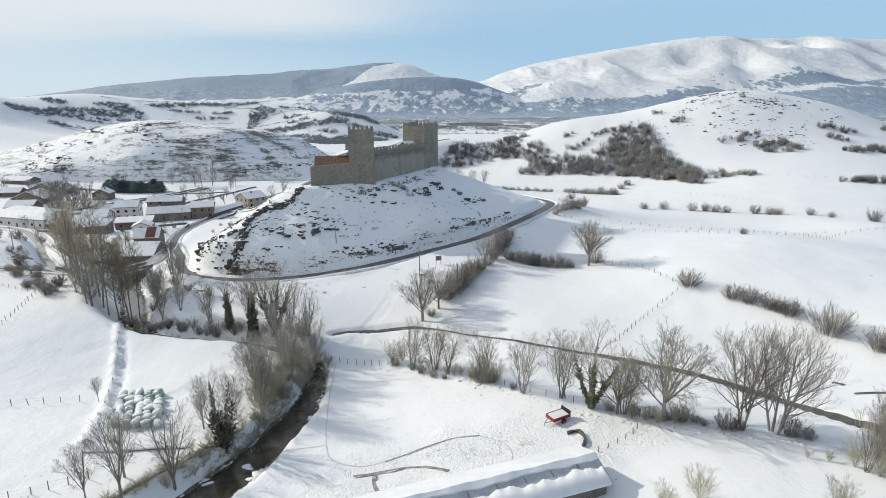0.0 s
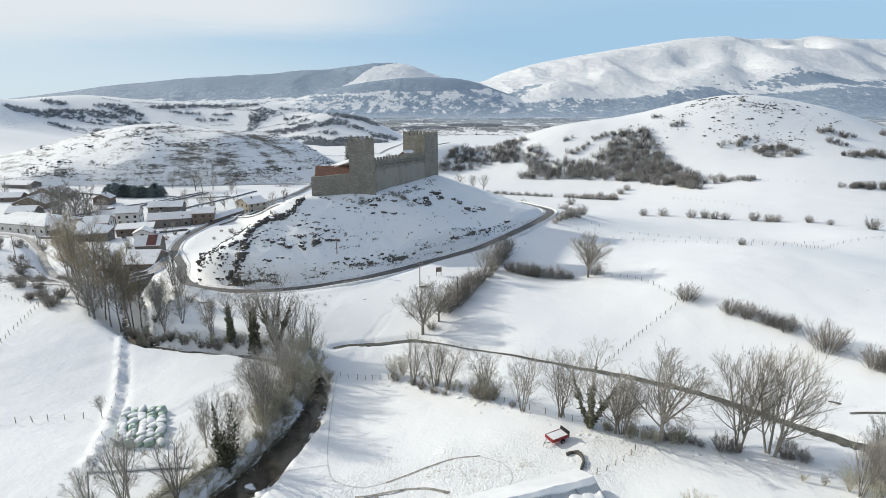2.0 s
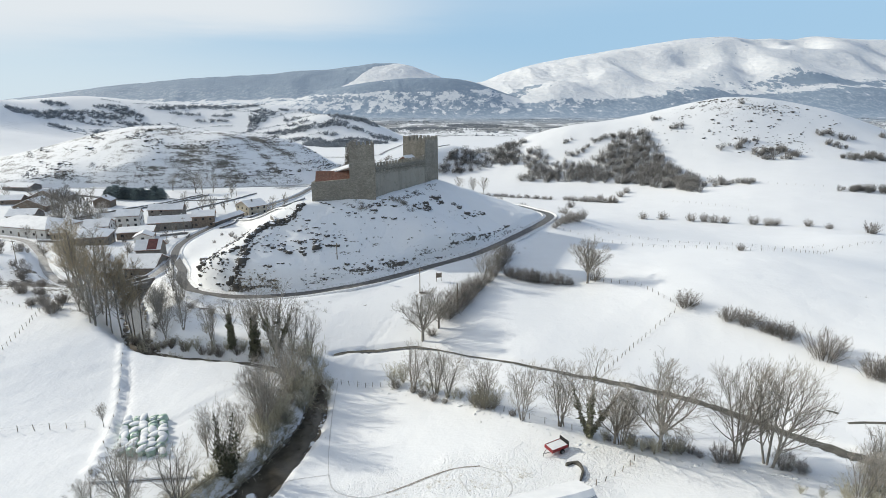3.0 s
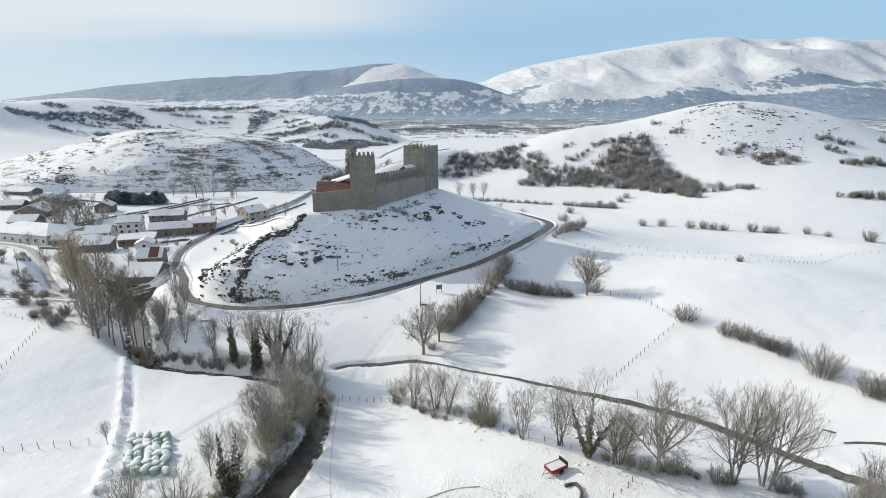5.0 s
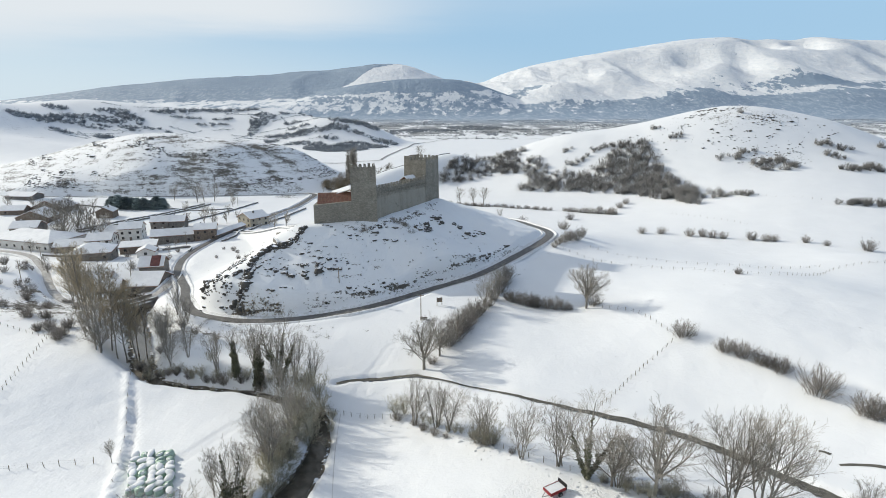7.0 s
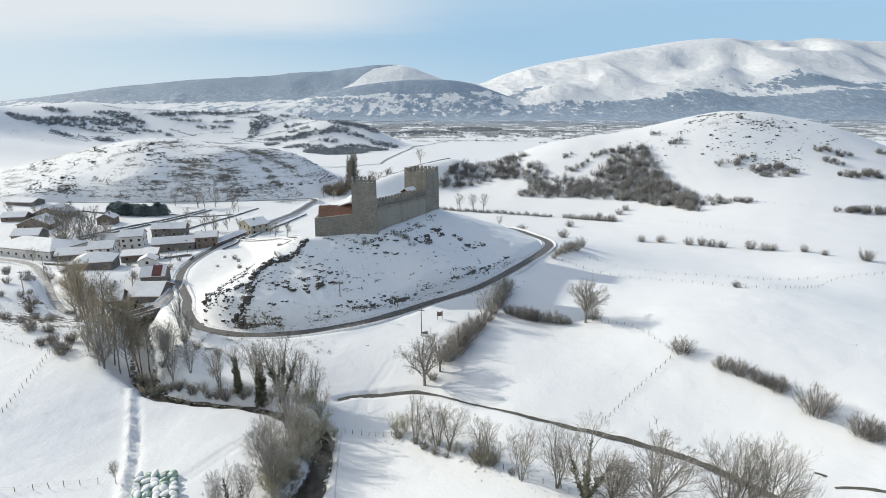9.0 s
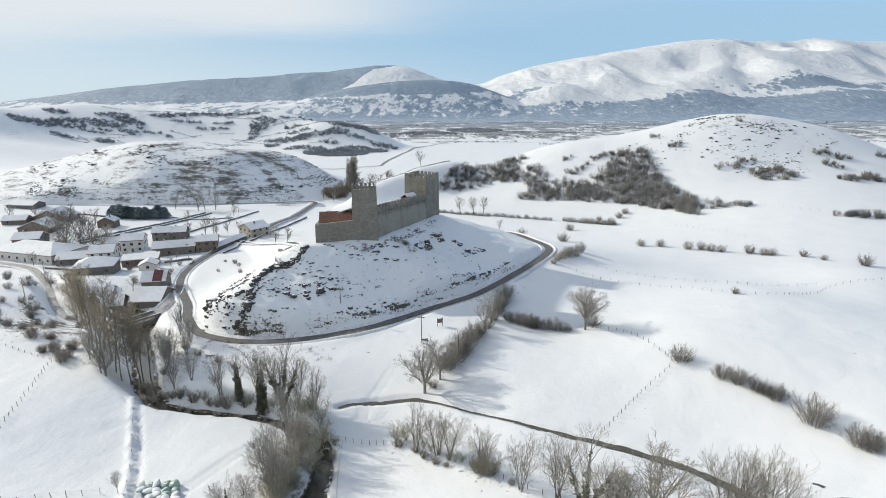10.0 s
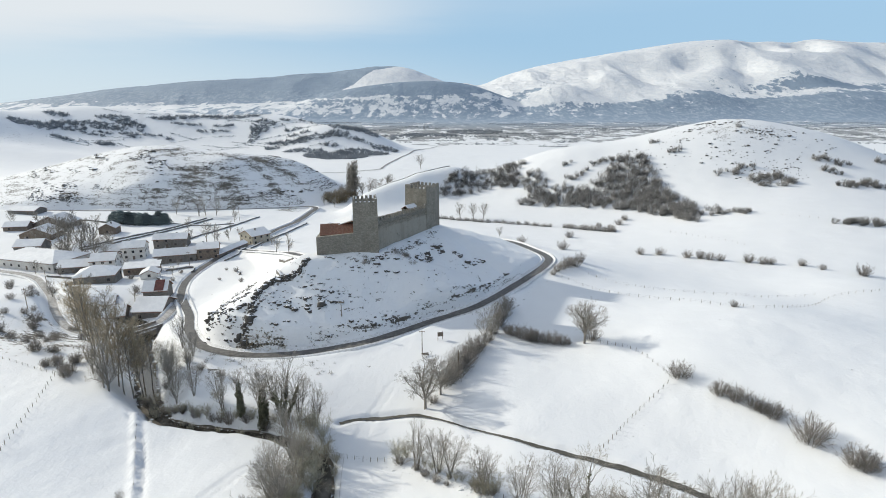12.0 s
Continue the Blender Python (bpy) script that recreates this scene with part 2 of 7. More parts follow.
# gentle rises and hollows of the meadows: x, y, radius, height
MEADOWS = (
    (30, 102, 120, 19.3), (-177, 132, 85, 14), (102, 30, 60, 10), (-13, 102, 24, -6.8), (35, 88, 32, -5.6),
    (-92, 188, 44, -1.4), (-13, 73, 24, -3.5), (-114, 30, 60, 7.6), (35, 30, 32, 3.2), (119, 109, 44, 6),
    (-56, 88, 24, -3.4), (88, 145, 24, 3.2), (-85, 116, 24, 1.2), (145, 174, 24, 4.5), (59, 116, 24, 2.6),
    (-143, 174, 24, 8.6), (59, 73, 24, -1.8), (30, 131, 24, -2.5), (-114, 174, 24, -7.5), (-42, 131, 24, -1.3),
)
VALLEY = (
    (-143, 172, 22, -6.5), (-124, 478, 42, 6.5), (3, 434, 20, 13), (-20, 419, 20, 17), (-42, 404, 18, 14), (-60, 392, 15, 9), (-112, 138, 12, 1.2),
    (174, 246, 120, 8.5), (-224, 426, 44, 8.8), (224, 479, 44, 4.8), (-186, 318, 120, -3.9), (119, 215, 44, -1.6),
    (-172, 433, 24, 8.7), (102, 318, 60, -4.5), (35, 203, 32, 8), (-78, 462, 60, -11.1), (102, 462, 120, 13.1),
    (-330, 462, 120, 8.5), (-330, 387, 85, -15.2), (-196, 376, 32, -12.6), (-258, 390, 24, -10.8), (246, 318, 120, 11),
    (40, 373, 44, -2), (-176, 241, 32, -1.4), (-114, 390, 60, -2.2), (-119, 472, 32, 7.1), (251, 373, 44, -5.6),
    (-258, 462, 120, 19.7), (246, 462, 120, 14.5), (16, 433, 24, 4.6), (-75, 285, 85, 1.2), (-71, 448, 24, 4.7),
    (-157, 390, 24, -3.1), (92, 433, 32, 3.4), (203, 347, 24, -1.8),
)
# hills: x, y, radius along, radius across, turn, height
HILLS = (
    (215, 430, 70, 70, 0, 21.7), (290, 420, 90, 80, 0, 28.1), (130, 440, 70, 65, 0, 18.4), (-235, 470, 95, 38, 0, 14.4), (-320, 485, 80, 60, 0, 2.9), (-152, 466, 50, 40, 0, 11.8), (60, 445, 50, 40, 0, 8.6),
    (-790, 810, 150, 120, 0, 105), (-640, 1000, 190, 100, 0, 68), (-420, 1010, 130, 90, 0, 36), (-275, 1000, 100, 85, 6, 44), (-190, 920, 60, 60, 0, 30), (-118, 920, 50, 50, -20, 22),
    (-900, 1450, 420, 150, 0, 50), (700, 480, 160, 130, 0, 14), (-560, 720, 130, 60, 0, 14),
)
# far ranges: the crest's y, how far it reaches to the front and back, and its height over the plain along x
RANGES = (
    (3550, 1000, 700, ((-3900, 20), (-2990, 50), (-2600, 77), (-2220, 121), (-1665, 179), (-1030, 222), (-640, 249), (-430, 276), (-380, 280), (-224, 270), (-15, 190), (110, 120), (270, 60), (500, 10))),
    (2950, 420, 700, ((-1150, 0), (-830, 48), (-680, 84), (-530, 120), (-357, 147), (-184, 164), (0, 169), (132, 155), (260, 118), (420, 60), (650, 10))),
    (3800, 1350, 700, ((-100, 30), (110, 165), (250, 178), (389, 233), (582, 290), (865, 343), (1341, 417), (1585, 451), (1830, 467), (2120, 458), (2423, 467), (2676, 451), (2891, 448), (3400, 430), (4200, 330))),
)
# knolls and shoulders before the ranges: x, y, radius along, radius across, turn, height
MOUNTAINS = (
    (2050, 2720, 420, 220, 8, 60), (1250, 2850, 340, 200, 0, 40), (620, 2960, 150, 170, 0, 52), (930, 3130, 150, 170, 20, 60), (1500, 3150, 180, 150, -10, 46), (1900, 3100, 130, 200, 30, 50), (-900, 2700, 500, 130, 0, 26), (-1500, 2650, 300, 120, 0, 20),
    (2010, 3640, 95, 110, 0, -105), (2270, 3640, 90, 120, 0, -95), (1480, 3420, 120, 150, 12, -48), (2750, 3560, 120, 130, 0, -60), (1120, 3250, 90, 220, 10, -40), (1700, 3260, 80, 240, -14, -46), (2480, 3250, 90, 240, -8, -46),
)
CREST = ((-58.0, 138.5, 5.0), (-51.0, 147.5, 14.5), (-40.0, 158.5, 20.4), (-21.0, 166.0, 21.3), (-6.0, 190.0, 22.6))


def castle_hill(x, y):
    """The steep knoll under the castle: it falls off from its crest line, sharpest to the front."""
    result = np.full(np.shape(x), -1e9)
    for (ax, ay, az), (bx, by, bz) in zip(CREST, CREST[1:]):
        t = np.clip(((x - ax) * (bx - ax) + (y - ay) * (by - ay)) / ((bx - ax) ** 2 + (by - ay) ** 2), 0, 1)
        dx, dy = x - ax - t * (bx - ax), y - ay - t * (by - ay)
        d = np.hypot(dx, dy)
        ux, uy = dx / (d + 1e-6), dy / (d + 1e-6)
        k = 0.40 * np.maximum(ux, 0) ** 2 + 0.66 * np.maximum(-ux, 0) ** 2 + 0.86 * np.maximum(-uy, 0) ** 2 + 0.30 * np.maximum(uy, 0) ** 2
        flat = 2.5 if az > 20 else 0.3
        e = np.maximum(d - flat, 0)
        result = np.maximum(result, az + t * (bz - az) - k * (np.sqrt(e * e + 4) - 2))
    return result + 0.8 * rough(x / 7, y / 7, 21, 4, 0.6) * ease(2, 9, result) * (1 - ease(19, 21.5, result))


def land(x, y):
    """The bare land without roads and water."""
    z = -12.0 - 14.0 * ease(450, 1500, y)
    for cx, cy, r, h in MEADOWS + VALLEY:
        z = z + h * swell(x, y, cx, cy, r, r)
    for cx, cy, rx, ry, turn, h in HILLS:
        z = z + h * swell(x, y, cx, cy, rx, ry, turn)
    for cx, cy, rx, ry, turn, h in MOUNTAINS:
        z = z + h * swell(x, y, cx, cy, rx, ry, turn)
    # the flat village fields end at the foot of the left hill
    k = ease(300, 335, y) * (1 - ease(386, 406, y)) * (1 - ease(-95, -55, x))
    z = z * (1 - k) + k * (-13.0 + np.clip(-x - 200, 0, 150) * 0.02)
    a = castle_hill(x, y)
    z = 0.5 * (z + a + np.sqrt((z - a) ** 2 + 9.0))
    far = ease(1900, 2700, y)
    relief = 0.0
    for i, (cy, front, back, points) in enumerate(RANGES):
        line = path_of(points, 25)
        crest = np.interp(x, line[:, 0], line[:, 1])
        s = np.clip(np.where(y < cy, (cy - y) / front, (y - cy) / back), 0, 1)
        body = crest * (1 - s) ** 2 * (1 + (2.0, 2.0, 1.3)[i] * s)
        gully = 1 - np.abs(rough((x + 0.35 * y) / 330, (y - 0.2 * x) / 620, 31 + i, 5, 0.55)) * 2.2
        cut = (10, 7, 27)[i] * gully * ease(0, 0.16, s) * (1 - ease(0.55, 1, s)) * ease(30, 150, crest)
        relief = np.maximum(relief, body + cut) + 0.12 * np.minimum(relief, body)
    z = z + relief + far * 3.0 * rough(x / 120, y / 150, 24, 5, 0.6)
    mid = ease(300, 420, y) * (1 - far)
    return z + mid * 1.6 * rough(x / 60, y / 60, 5, 5, 0.6) + 0.25 * rough(x / 9, y / 9, 8, 3)


def path_of(points, step=1.0):
    """A smooth line through a few points (any number of columns), resampled about every step metres."""
    p = np.array(points, float)
    p = np.vstack([2 * p[0] - p[1], p, 2 * p[-1] - p[-2]])
    out = []
    for a, b, c, d in zip(p, p[1:], p[2:], p[3:]):
        n = max(2, int(np.hypot(*(c - b)[:2]) / step))
        t = np.linspace(0, 1, n, endpoint=False)[:, None]
        out.append(0.5 * (2 * b + (c - a) * t + (2 * a - 5 * b + 4 * c - d) * t ** 2 + (3 * b - a - 3 * c + d) * t ** 3))
    return np.vstack(out + [p[-2:-1]])


def nearest(line, x, y, reach):
    """For every point: how far the line is (up to reach) and the line's other columns there."""
    dist = np.full(np.shape(x), 1e9)
    value = np.zeros(np.shape(x) + (line.shape[1] - 2,))
    lo, hi = line[:, :2].min(0) - reach, line[:, :2].max(0) + reach
    inside = np.nonzero((x > lo[0]) & (x < hi[0]) & (y > lo[1]) & (y < hi[1]))
    px, py = x[inside], y[inside]
    best, val = np.full(px.shape, 1e9), np.zeros(px.shape + (line.shape[1] - 2,))
    for a, b in zip(line, line[1:]):
        s = (b - a)[:2]
        t = np.clip(((px - a[0]) * s[0] + (py - a[1]) * s[1]) / (s @ s + 1e-9), 0, 1)
        d = np.hypot(px - a[0] - t * s[0], py - a[1] - t * s[1])
        m = d < best
        best[m] = d[m]
        val[m] = (a[2:] + t[m, None] * (b - a)[2:])
    dist[inside], value[inside] = best, val
    return dist, value


# roads: x, y, z along the middle
ROAD_RING = path_of(((-98, 354, -12.6), (-105, 324, -12.2), (-107, 298, -12.0), (-112.5, 280, -11.6), (-114, 251, -10.8), (-112, 227, -10.0), (-105.5, 207, -9.0),
                     (-96, 190, -7.6), (-88, 176, -6.2), (-79, 157, -3.2), (-68, 141, -1.0), (-56, 134, 0.1), (-45, 132, 0.8), (-34, 133, 1.5),
                     (-19.4, 136, 3.2), (-4.6, 146, 4.2), (11, 155, 6.2), (27, 174, 7.9), (36.6, 188.5, 8.7), (39, 199, 8.4), (36, 215, 6.9), (28, 236, 5.0), (12, 262, 0.0), (-10, 290, -6.0)))
ROAD_FAR = path_of(((-98, 354, -12.6), (-97, 385, -13.4), (-99, 410, -13.2), (-130, 405, -13.2), (-200, 397, -13.2), (-300, 392, -12.5), (-420, 380, -11)), 2.0)
STREET = path_of(((-105.0, 205.0, -8.9), (-100.2, 191.5, -8.1), (-98.3, 176.8, -8.0), (-100.5, 168.0, -8.0), (-107.5, 163.9, -8.0), (-117.5, 165.3, -8.0), (-129.0, 172.3, -7.8), (-140.8, 184.8, -7.6), (-157.1, 205.1, -8.4), (-178.8, 227.5, -9.6), (-197.2, 237.8, -10.3), (-219.7, 246.2, -11.0)), 1.5)
CASTLE_LANE = path_of(((-112.5, 283, -11.4), (-96, 268, -8.5), (-80, 240, -1.0), (-66, 210, 7.0), (-56, 190, 12.5), (-49, 177.5, 15.2), (-44.5, 170, 17.0), (-42, 165.5, 18.6)), 1.0)
ROADS = ((ROAD_RING, 2.1, 3.0), (ROAD_FAR, 2.4, 5.0), (STREET, 1.9, 3.0), (CASTLE_LANE, 1.7, 3.5))
# water: x, y, surface, half width
RIVER = path_of(((-42, 36, -0.9, 2.4), (-30.5, 53, -1.5, 2.5), (-26.5, 61, -1.8, 2.5), (-23.8, 70, -2.2, 2.2), (-22.3, 80, -2.8, 1.7), (-24, 92, -3.2, 1.3), (-31, 98.5, -3.5, 1.2), (-40, 102.5, -3.8, 1.1),
                 (-52, 105, -4.2, 1.1), (-63, 109, -4.7, 1.1), (-73, 120.5, -5.8, 1.6), (-81, 134.5, -7.4, 2.1), (-88, 145, -8.4, 2.3), (-95, 157, -9.3, 2.2), (-103, 176, -10.6, 2.0), (-125, 190, -11.6, 2.0)))
BROOK = path_of(((-23, 105, 0, 0.5), (-19, 106.8, 0, 0.6), (-12, 107.2, 0, 0.75), (-6, 106.8, 0, 0.6), (0, 103.5, 0, 0.3), (7.2, 98, 0, 0.32), (17, 91.6, 0, 0.55), (26, 86.8, 0, 0.75),
                 (34.5, 82, 0, 0.85), (41, 76.8, 0, 0.95), (45.8, 70, 0, 1.1), (49, 62.8, 0, 1.15), (53, 56, 0, 1.2), (60, 44, 0, 1.2)), 0.7)
BROOK[:, 3] *= 0.82
BROOK[:, 2] = land(BROOK[:, 0], BROOK[:, 1]) - 0.32
WATERS = ((RIVER, 1.6, 0.7), (BROOK, 0.7, 0.3))


def height(x, y):
    """The land with the road's bench, the river's bed and the brook cut into it."""
    x, y = np.asarray(x, float), np.asarray(y, float)
    z = land(x, y)
    for line, half, soft in ROADS:
        d, v = nearest(line, x, y, half + soft)
        k = 1 - ease(half, half + soft, d)
        z = z * (1 - k) + k * (v[..., 0] - 0.12)
    for line, soft, deep in WATERS:
        d, v = nearest(line, x, y, 12)
        w = v[..., 1] + 0.5 * rough(x / 3, y / 3, 2, 2)
        slope = np.clip(soft + 1.2 * (z - v[..., 0] - 1.6), soft, 8.5)
        k = 1 - ease(w, w + slope, d)
        z = np.where(d < 12, np.minimum(z, z * (1 - k) + k * (v[..., 0] - deep)), z)
    return z


def level(x, y):
    return float(height(np.array([x], float), np.array([y], float))[0])

# ---- the ground: one sheet to the horizon ----
def steps(start, stop, fine, grow):
    out, v, d = [start], start, fine
    while v < stop:
        d = fine + grow * max(0.0, v - start)
        v += d
        out.append(v)
    return out


def ground():
    right = steps(0, 70, 0.72, 0) + steps(70, 3900, 0.72, 0.0185)[1:]
    xs = np.array([-v for v in reversed(right[1:])] + right)
    ys = np.array([-v for v in reversed(steps(-36, 400, 2.0, 0.1)[1:])] + steps(36, 205, 0.65, 0) + steps(205, 2450, 0.6, 0.017)[1:] + list(np.arange(2480, 4000, 20.0)) + [4060, 4160, 4300])
    gx, gy = np.meshgrid(xs, ys)
    gz = height(gx, gy)
    trod, _ = nearest(YARD, gx, gy, 16)
    dirt = 0.55 * (1 - ease(3, 10, trod + 3 * rough(gx / 4, gy / 4, 41, 3))) * (0.62 + 0.6 * rough(gx / 3.5, gy / 3.5, 43, 2)) + 0.36 * swell(gx, gy, -150, 235, 55, 48) + 0.25 * swell(gx, gy, -115, 150, 22, 22)
    d, _ = nearest(DITCH, gx, gy, 4)
    gz = gz - 0.7 * (1 - ease(0.2, 0.9, d))
    d, _ = nearest(SNOW_WALL, gx, gy, 4)
    gz = gz + (0.55 + 0.55 * rough(gx / 1.6, gy / 1.6, 14, 2)) * (1 - ease(0.3, 1.25, d))
    for line in RUTS:
        d, _ = nearest(line, gx, gy, 3)
        gz = gz - 0.22 * (1 - ease(0.1, 0.55, np.abs(d - 0.75)))
    gz = gz + 0.10 * ease(0.2, 0.8, dirt) * rough(gx / 0.9, gy / 0.9, 4, 2)
    # rock and heath on the knoll, the left hill and the right hill
    slope = np.hypot(*np.gradient(gz, ys, xs))
    knoll = swell(gx, gy, -25, 152, 62, 26) * (castle_hill(gx, gy) > 1.5)
    left = ease(386, 400, gy) * (1 - ease(500, 540, gy)) * ease(-430, -370, gx) * (1 - ease(-115, -90, gx)) * (0.66 + 0.30 * rough(gx / 38, gy / 18, 17, 4))
    right_top = swell(gx, gy, 215, 412, 60, 38)
    heath = np.clip(0.36 * knoll * ease(0.25, 0.6, slope) + 0.15 * swell(gx, gy, -55, 142, 9, 9) + left + 0.7 * right_top, 0, 1.1)
    heath = heath + 0.55 * swell(gx, gy, -650, 790, 130, 110) + 0.85 * swell(gx, gy, -120, 152, 34, 30) + 0.4 * swell(gx, gy, -62, 122, 14, 8)
    # the rocky rib down the spur, and strings of heather along the knoll's ledges
    for line, wide, force in LEDGES:
        d, _ = nearest(line, gx, gy, 8)
        heath = heath + force * (1 - ease(0.3 * wide, wide, d + 0.7 * wide * rough(gx / 2.2, gy / 2.2, 19, 3)))
    for line in HILL_LEDGES:
        d, _ = nearest(line, gx, gy, 9)
        heath = heath + 0.30 * (1 - ease(0.5, 3.6, d + 2.4 * rough(gx / 7, gy / 4, 27, 3)))
    for cx, cy, rx, ry in HILL_PATCHES:
        heath = heath + 0.26 * ease(0.15, 0.9, swell(gx, gy, cx, cy, rx, ry) + 0.35 * rough(gx / 6, gy / 4, 28, 3))
    wood = 0.22 * swell(gx, gy, -420, 960, 480, 120)
    wood = wood + ease(950, 1300, gy) * (1 - ease(2400, 2650, gy)) * (0.62 + 0.14 * ease(1300, 2200, gy) + 0.16 * rough(gx / 260, gy / 220, 6, 4, 0.6))
    torn = rough(gx / 130, gy / 110, 9, 5, 0.6)
    east = ease(250, 500, gx)
    # dense woods on the long western range and on the low ridge before it; its eastern summit is bare
    west = ease(2850, 2900, gy) * (1 - east) * (0.62 + 0.6 * ease(30, 75, gz + 26 * torn))
    bare_top = ease(-40, 40, gx + 340 + (3331 - gy) * 0.6 + 40 * torn) * ease(3000, 3030, gy)
    near_ridge = ease(2600, 2700, gy) * (1 - ease(2850, 2900, gy)) * (1 - east) * (0.50 + 0.06 * torn + 0.8 * ease(86, 104, gz + 14 * torn + 0.03 * np.clip(-gx, 0, 600)))
    # the foothill belt and the forest patches of the snowy eastern range
    belt = ease(2350, 2560, gy) * (1 - ease(2770, 2860, gy)) * (0.62 + 0.22 * ease(100, 1000, gx) + 0.10 * torn)
    slopes = ease(2780, 2880, gy) * east * (0.30 + 0.14 * torn)
    patches = swell(gx, gy, 1980, 2930, 420, 85, -6) + 0.7 * swell(gx, gy, 1400, 2840, 220, 60) + swell(gx, gy, 430, 3060, 120, 70) + 0.6 * swell(gx, gy, 2700, 3000, 300, 120)
    wood = wood + np.maximum(np.maximum(west * (1 - bare_top), near_ridge), belt) + slopes + 0.9 * patches * (0.8 + 0.6 * torn)
    ny, nx = gx.shape
    verts = np.stack([gx, gy, gz], -1).reshape(-1, 3)
    i = (np.arange(ny - 1)[:, None] * nx + np.arange(nx - 1)[None, :]).reshape(-1)
    quads = np.stack([i, i + 1, i + nx + 1, i + nx], -1).astype(np.int32)
    me = bpy.data.meshes.new("ground")
    me.vertices.add(len(verts))
    me.vertices.foreach_set("co", verts.astype(np.float32).ravel())
    me.loops.add(quads.size)
    me.loops.foreach_set("vertex_index", quads.ravel())
    me.polygons.add(len(quads))
    me.polygons.foreach_set("loop_start", np.arange(0, quads.size, 4, dtype=np.int32))
    me.update(calc_edges=True)
    me.polygons.foreach_set("use_smooth", np.ones(len(quads), dtype=bool))
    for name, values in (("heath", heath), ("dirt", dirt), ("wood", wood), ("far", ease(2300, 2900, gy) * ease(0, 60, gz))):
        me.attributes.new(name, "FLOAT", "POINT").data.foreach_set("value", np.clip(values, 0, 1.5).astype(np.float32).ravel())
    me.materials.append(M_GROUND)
    return tagged(new("ground", me), "snow-covered meadows, hills and far mountains", "ground", kind="structure")


LEDGES = (
    (path_of(((-41, 151.5), (-45.5, 149.9), (-50, 147.6), (-52.8, 144), (-53.8, 140.5), (-54.2, 137.6)), 1.0), 1.5, 0.6),
    (path_of(((-57.0, 136.8), (-53, 136.0), (-48.3, 135.5), (-43, 135.3)), 1.0), 0.95, 0.75),
    (path_of(((-36.6, 136), (-28.8, 137.8), (-20, 140.4), (-10, 146.6)), 1.0), 0.8, 0.38),
    (path_of(((-14.8, 142.9), (-6.9, 148.5), (1.5, 153.2), (13, 162.4), (26.1, 177.6)), 1.0), 0.9, 0.40),
    (path_of(((2.4, 154.4), (11.1, 161.2), (19.6, 171.3)), 1.0), 0.7, 0.36),
    (path_of(((-18, 162.2), (-12.1, 166.6), (-6.9, 176), (-3, 185)), 1.0), 1.4, 0.6),
)
# ledges and patches of heather on the hill beyond the village
HILL_LEDGES = [path_of(p, 3.0) for p in (
    ((-340, 455), (-324, 466), (-287, 457), (-244, 448), (-224, 453), (-207, 461)), ((-283, 432), (-257, 427), (-231, 420)), ((-212, 426), (-190, 425), (-179, 423)), ((-201, 419), (-183, 415), (-164, 416)),
    ((-319, 438), (-296, 438)), ((-308, 450), (-272, 442)), ((-262, 436), (-234, 436), (-214, 442)), ((-178, 448), (-157, 445), (-142, 437), (-126, 422)), ((-288, 403), (-272, 405), (-249, 401), (-232, 400)), ((-157, 457), (-132, 450), (-112, 441)),
)]
HILL_PATCHES = ((-244, 412, 8, 4), (-216, 403, 12, 3), (-193, 408, 15, 7), (-163, 419, 12, 6), (-276, 405, 12, 3), (-158, 408, 14, 6), (-128, 431, 7, 6), (-105, 450, 8, 6), (-137, 434, 8, 4), (-118, 424, 7, 5))
YARD = path_of(((-9, 54), (-3, 56), (5, 58.5), (11, 60), (18, 59)), 2.0)
TRAILS = (
    (path_of(((-20.2, 94.2), (-19.7, 89.1), (-18.6, 80.2), (-17.0, 70.2), (-15.7, 63.7)), 0.5), 0.10),
    (path_of(((-15.7, 63.7), (-14.6, 60.7), (-13.1, 59.2), (-10.1, 58.2), (-7.3, 58.8)), 0.5), 0.15),
    (path_of(((-7.3, 58.8), (-4.6, 59.9), (-1.7, 61.3), (1.2, 62.2), (4.8, 62.1)), 0.5), 0.25),
    (path_of(((-10.8, 56.2), (-8.5, 56.5), (-5.8, 57.0), (-3.0, 56.9), (-0.9, 56.0), (0.7, 55.1)), 0.5), 0.30),
    (path_of(((-8.1, 56.5), (-8.2, 54.7), (-7.5, 53.0), (-6.8, 51.7)), 0.5), 0.36),
    (path_of(((4.8, 62.1), (7.5, 59.8), (8.4, 56.9), (7.7, 55.1), (6.2, 54.0)), 0.5), 0.13),
    (path_of(((1.9, 60.2), (2.6, 58.2), (3.1, 56.4)), 0.5), 0.14),
    (path_of(((-15.7, 63.7), (-19.5, 62.8), (-22.4, 61.6)), 0.5), 0.10),
)
DITCH = path_of(((-71, 117), (-64.4, 101.4), (-60.9, 95.2), (-57, 87.6), (-53.2, 80), (-51, 75.5)), 0.7)
SNOW_WALL = path_of(((-69.7, 108.6), (-66.1, 103.9), (-62.4, 96.3), (-59, 89.7), (-56, 83.7), (-53.5, 78.2), (-51.5, 73.4), (-49.5, 68.6), (-48.3, 64.4)), 0.7)
RUTS = (path_of(((-44, 76), (-41, 82), (-38.2, 87.5), (-35, 91), (-31, 93.5)), 0.8), path_of(((-12, 118), (-16, 108), (-17.5, 100), (-16, 93)), 0.8),
        path_of(((5, 45), (2, 52), (-6, 56), (-14, 57), (-22, 58)), 0.8))
ground()


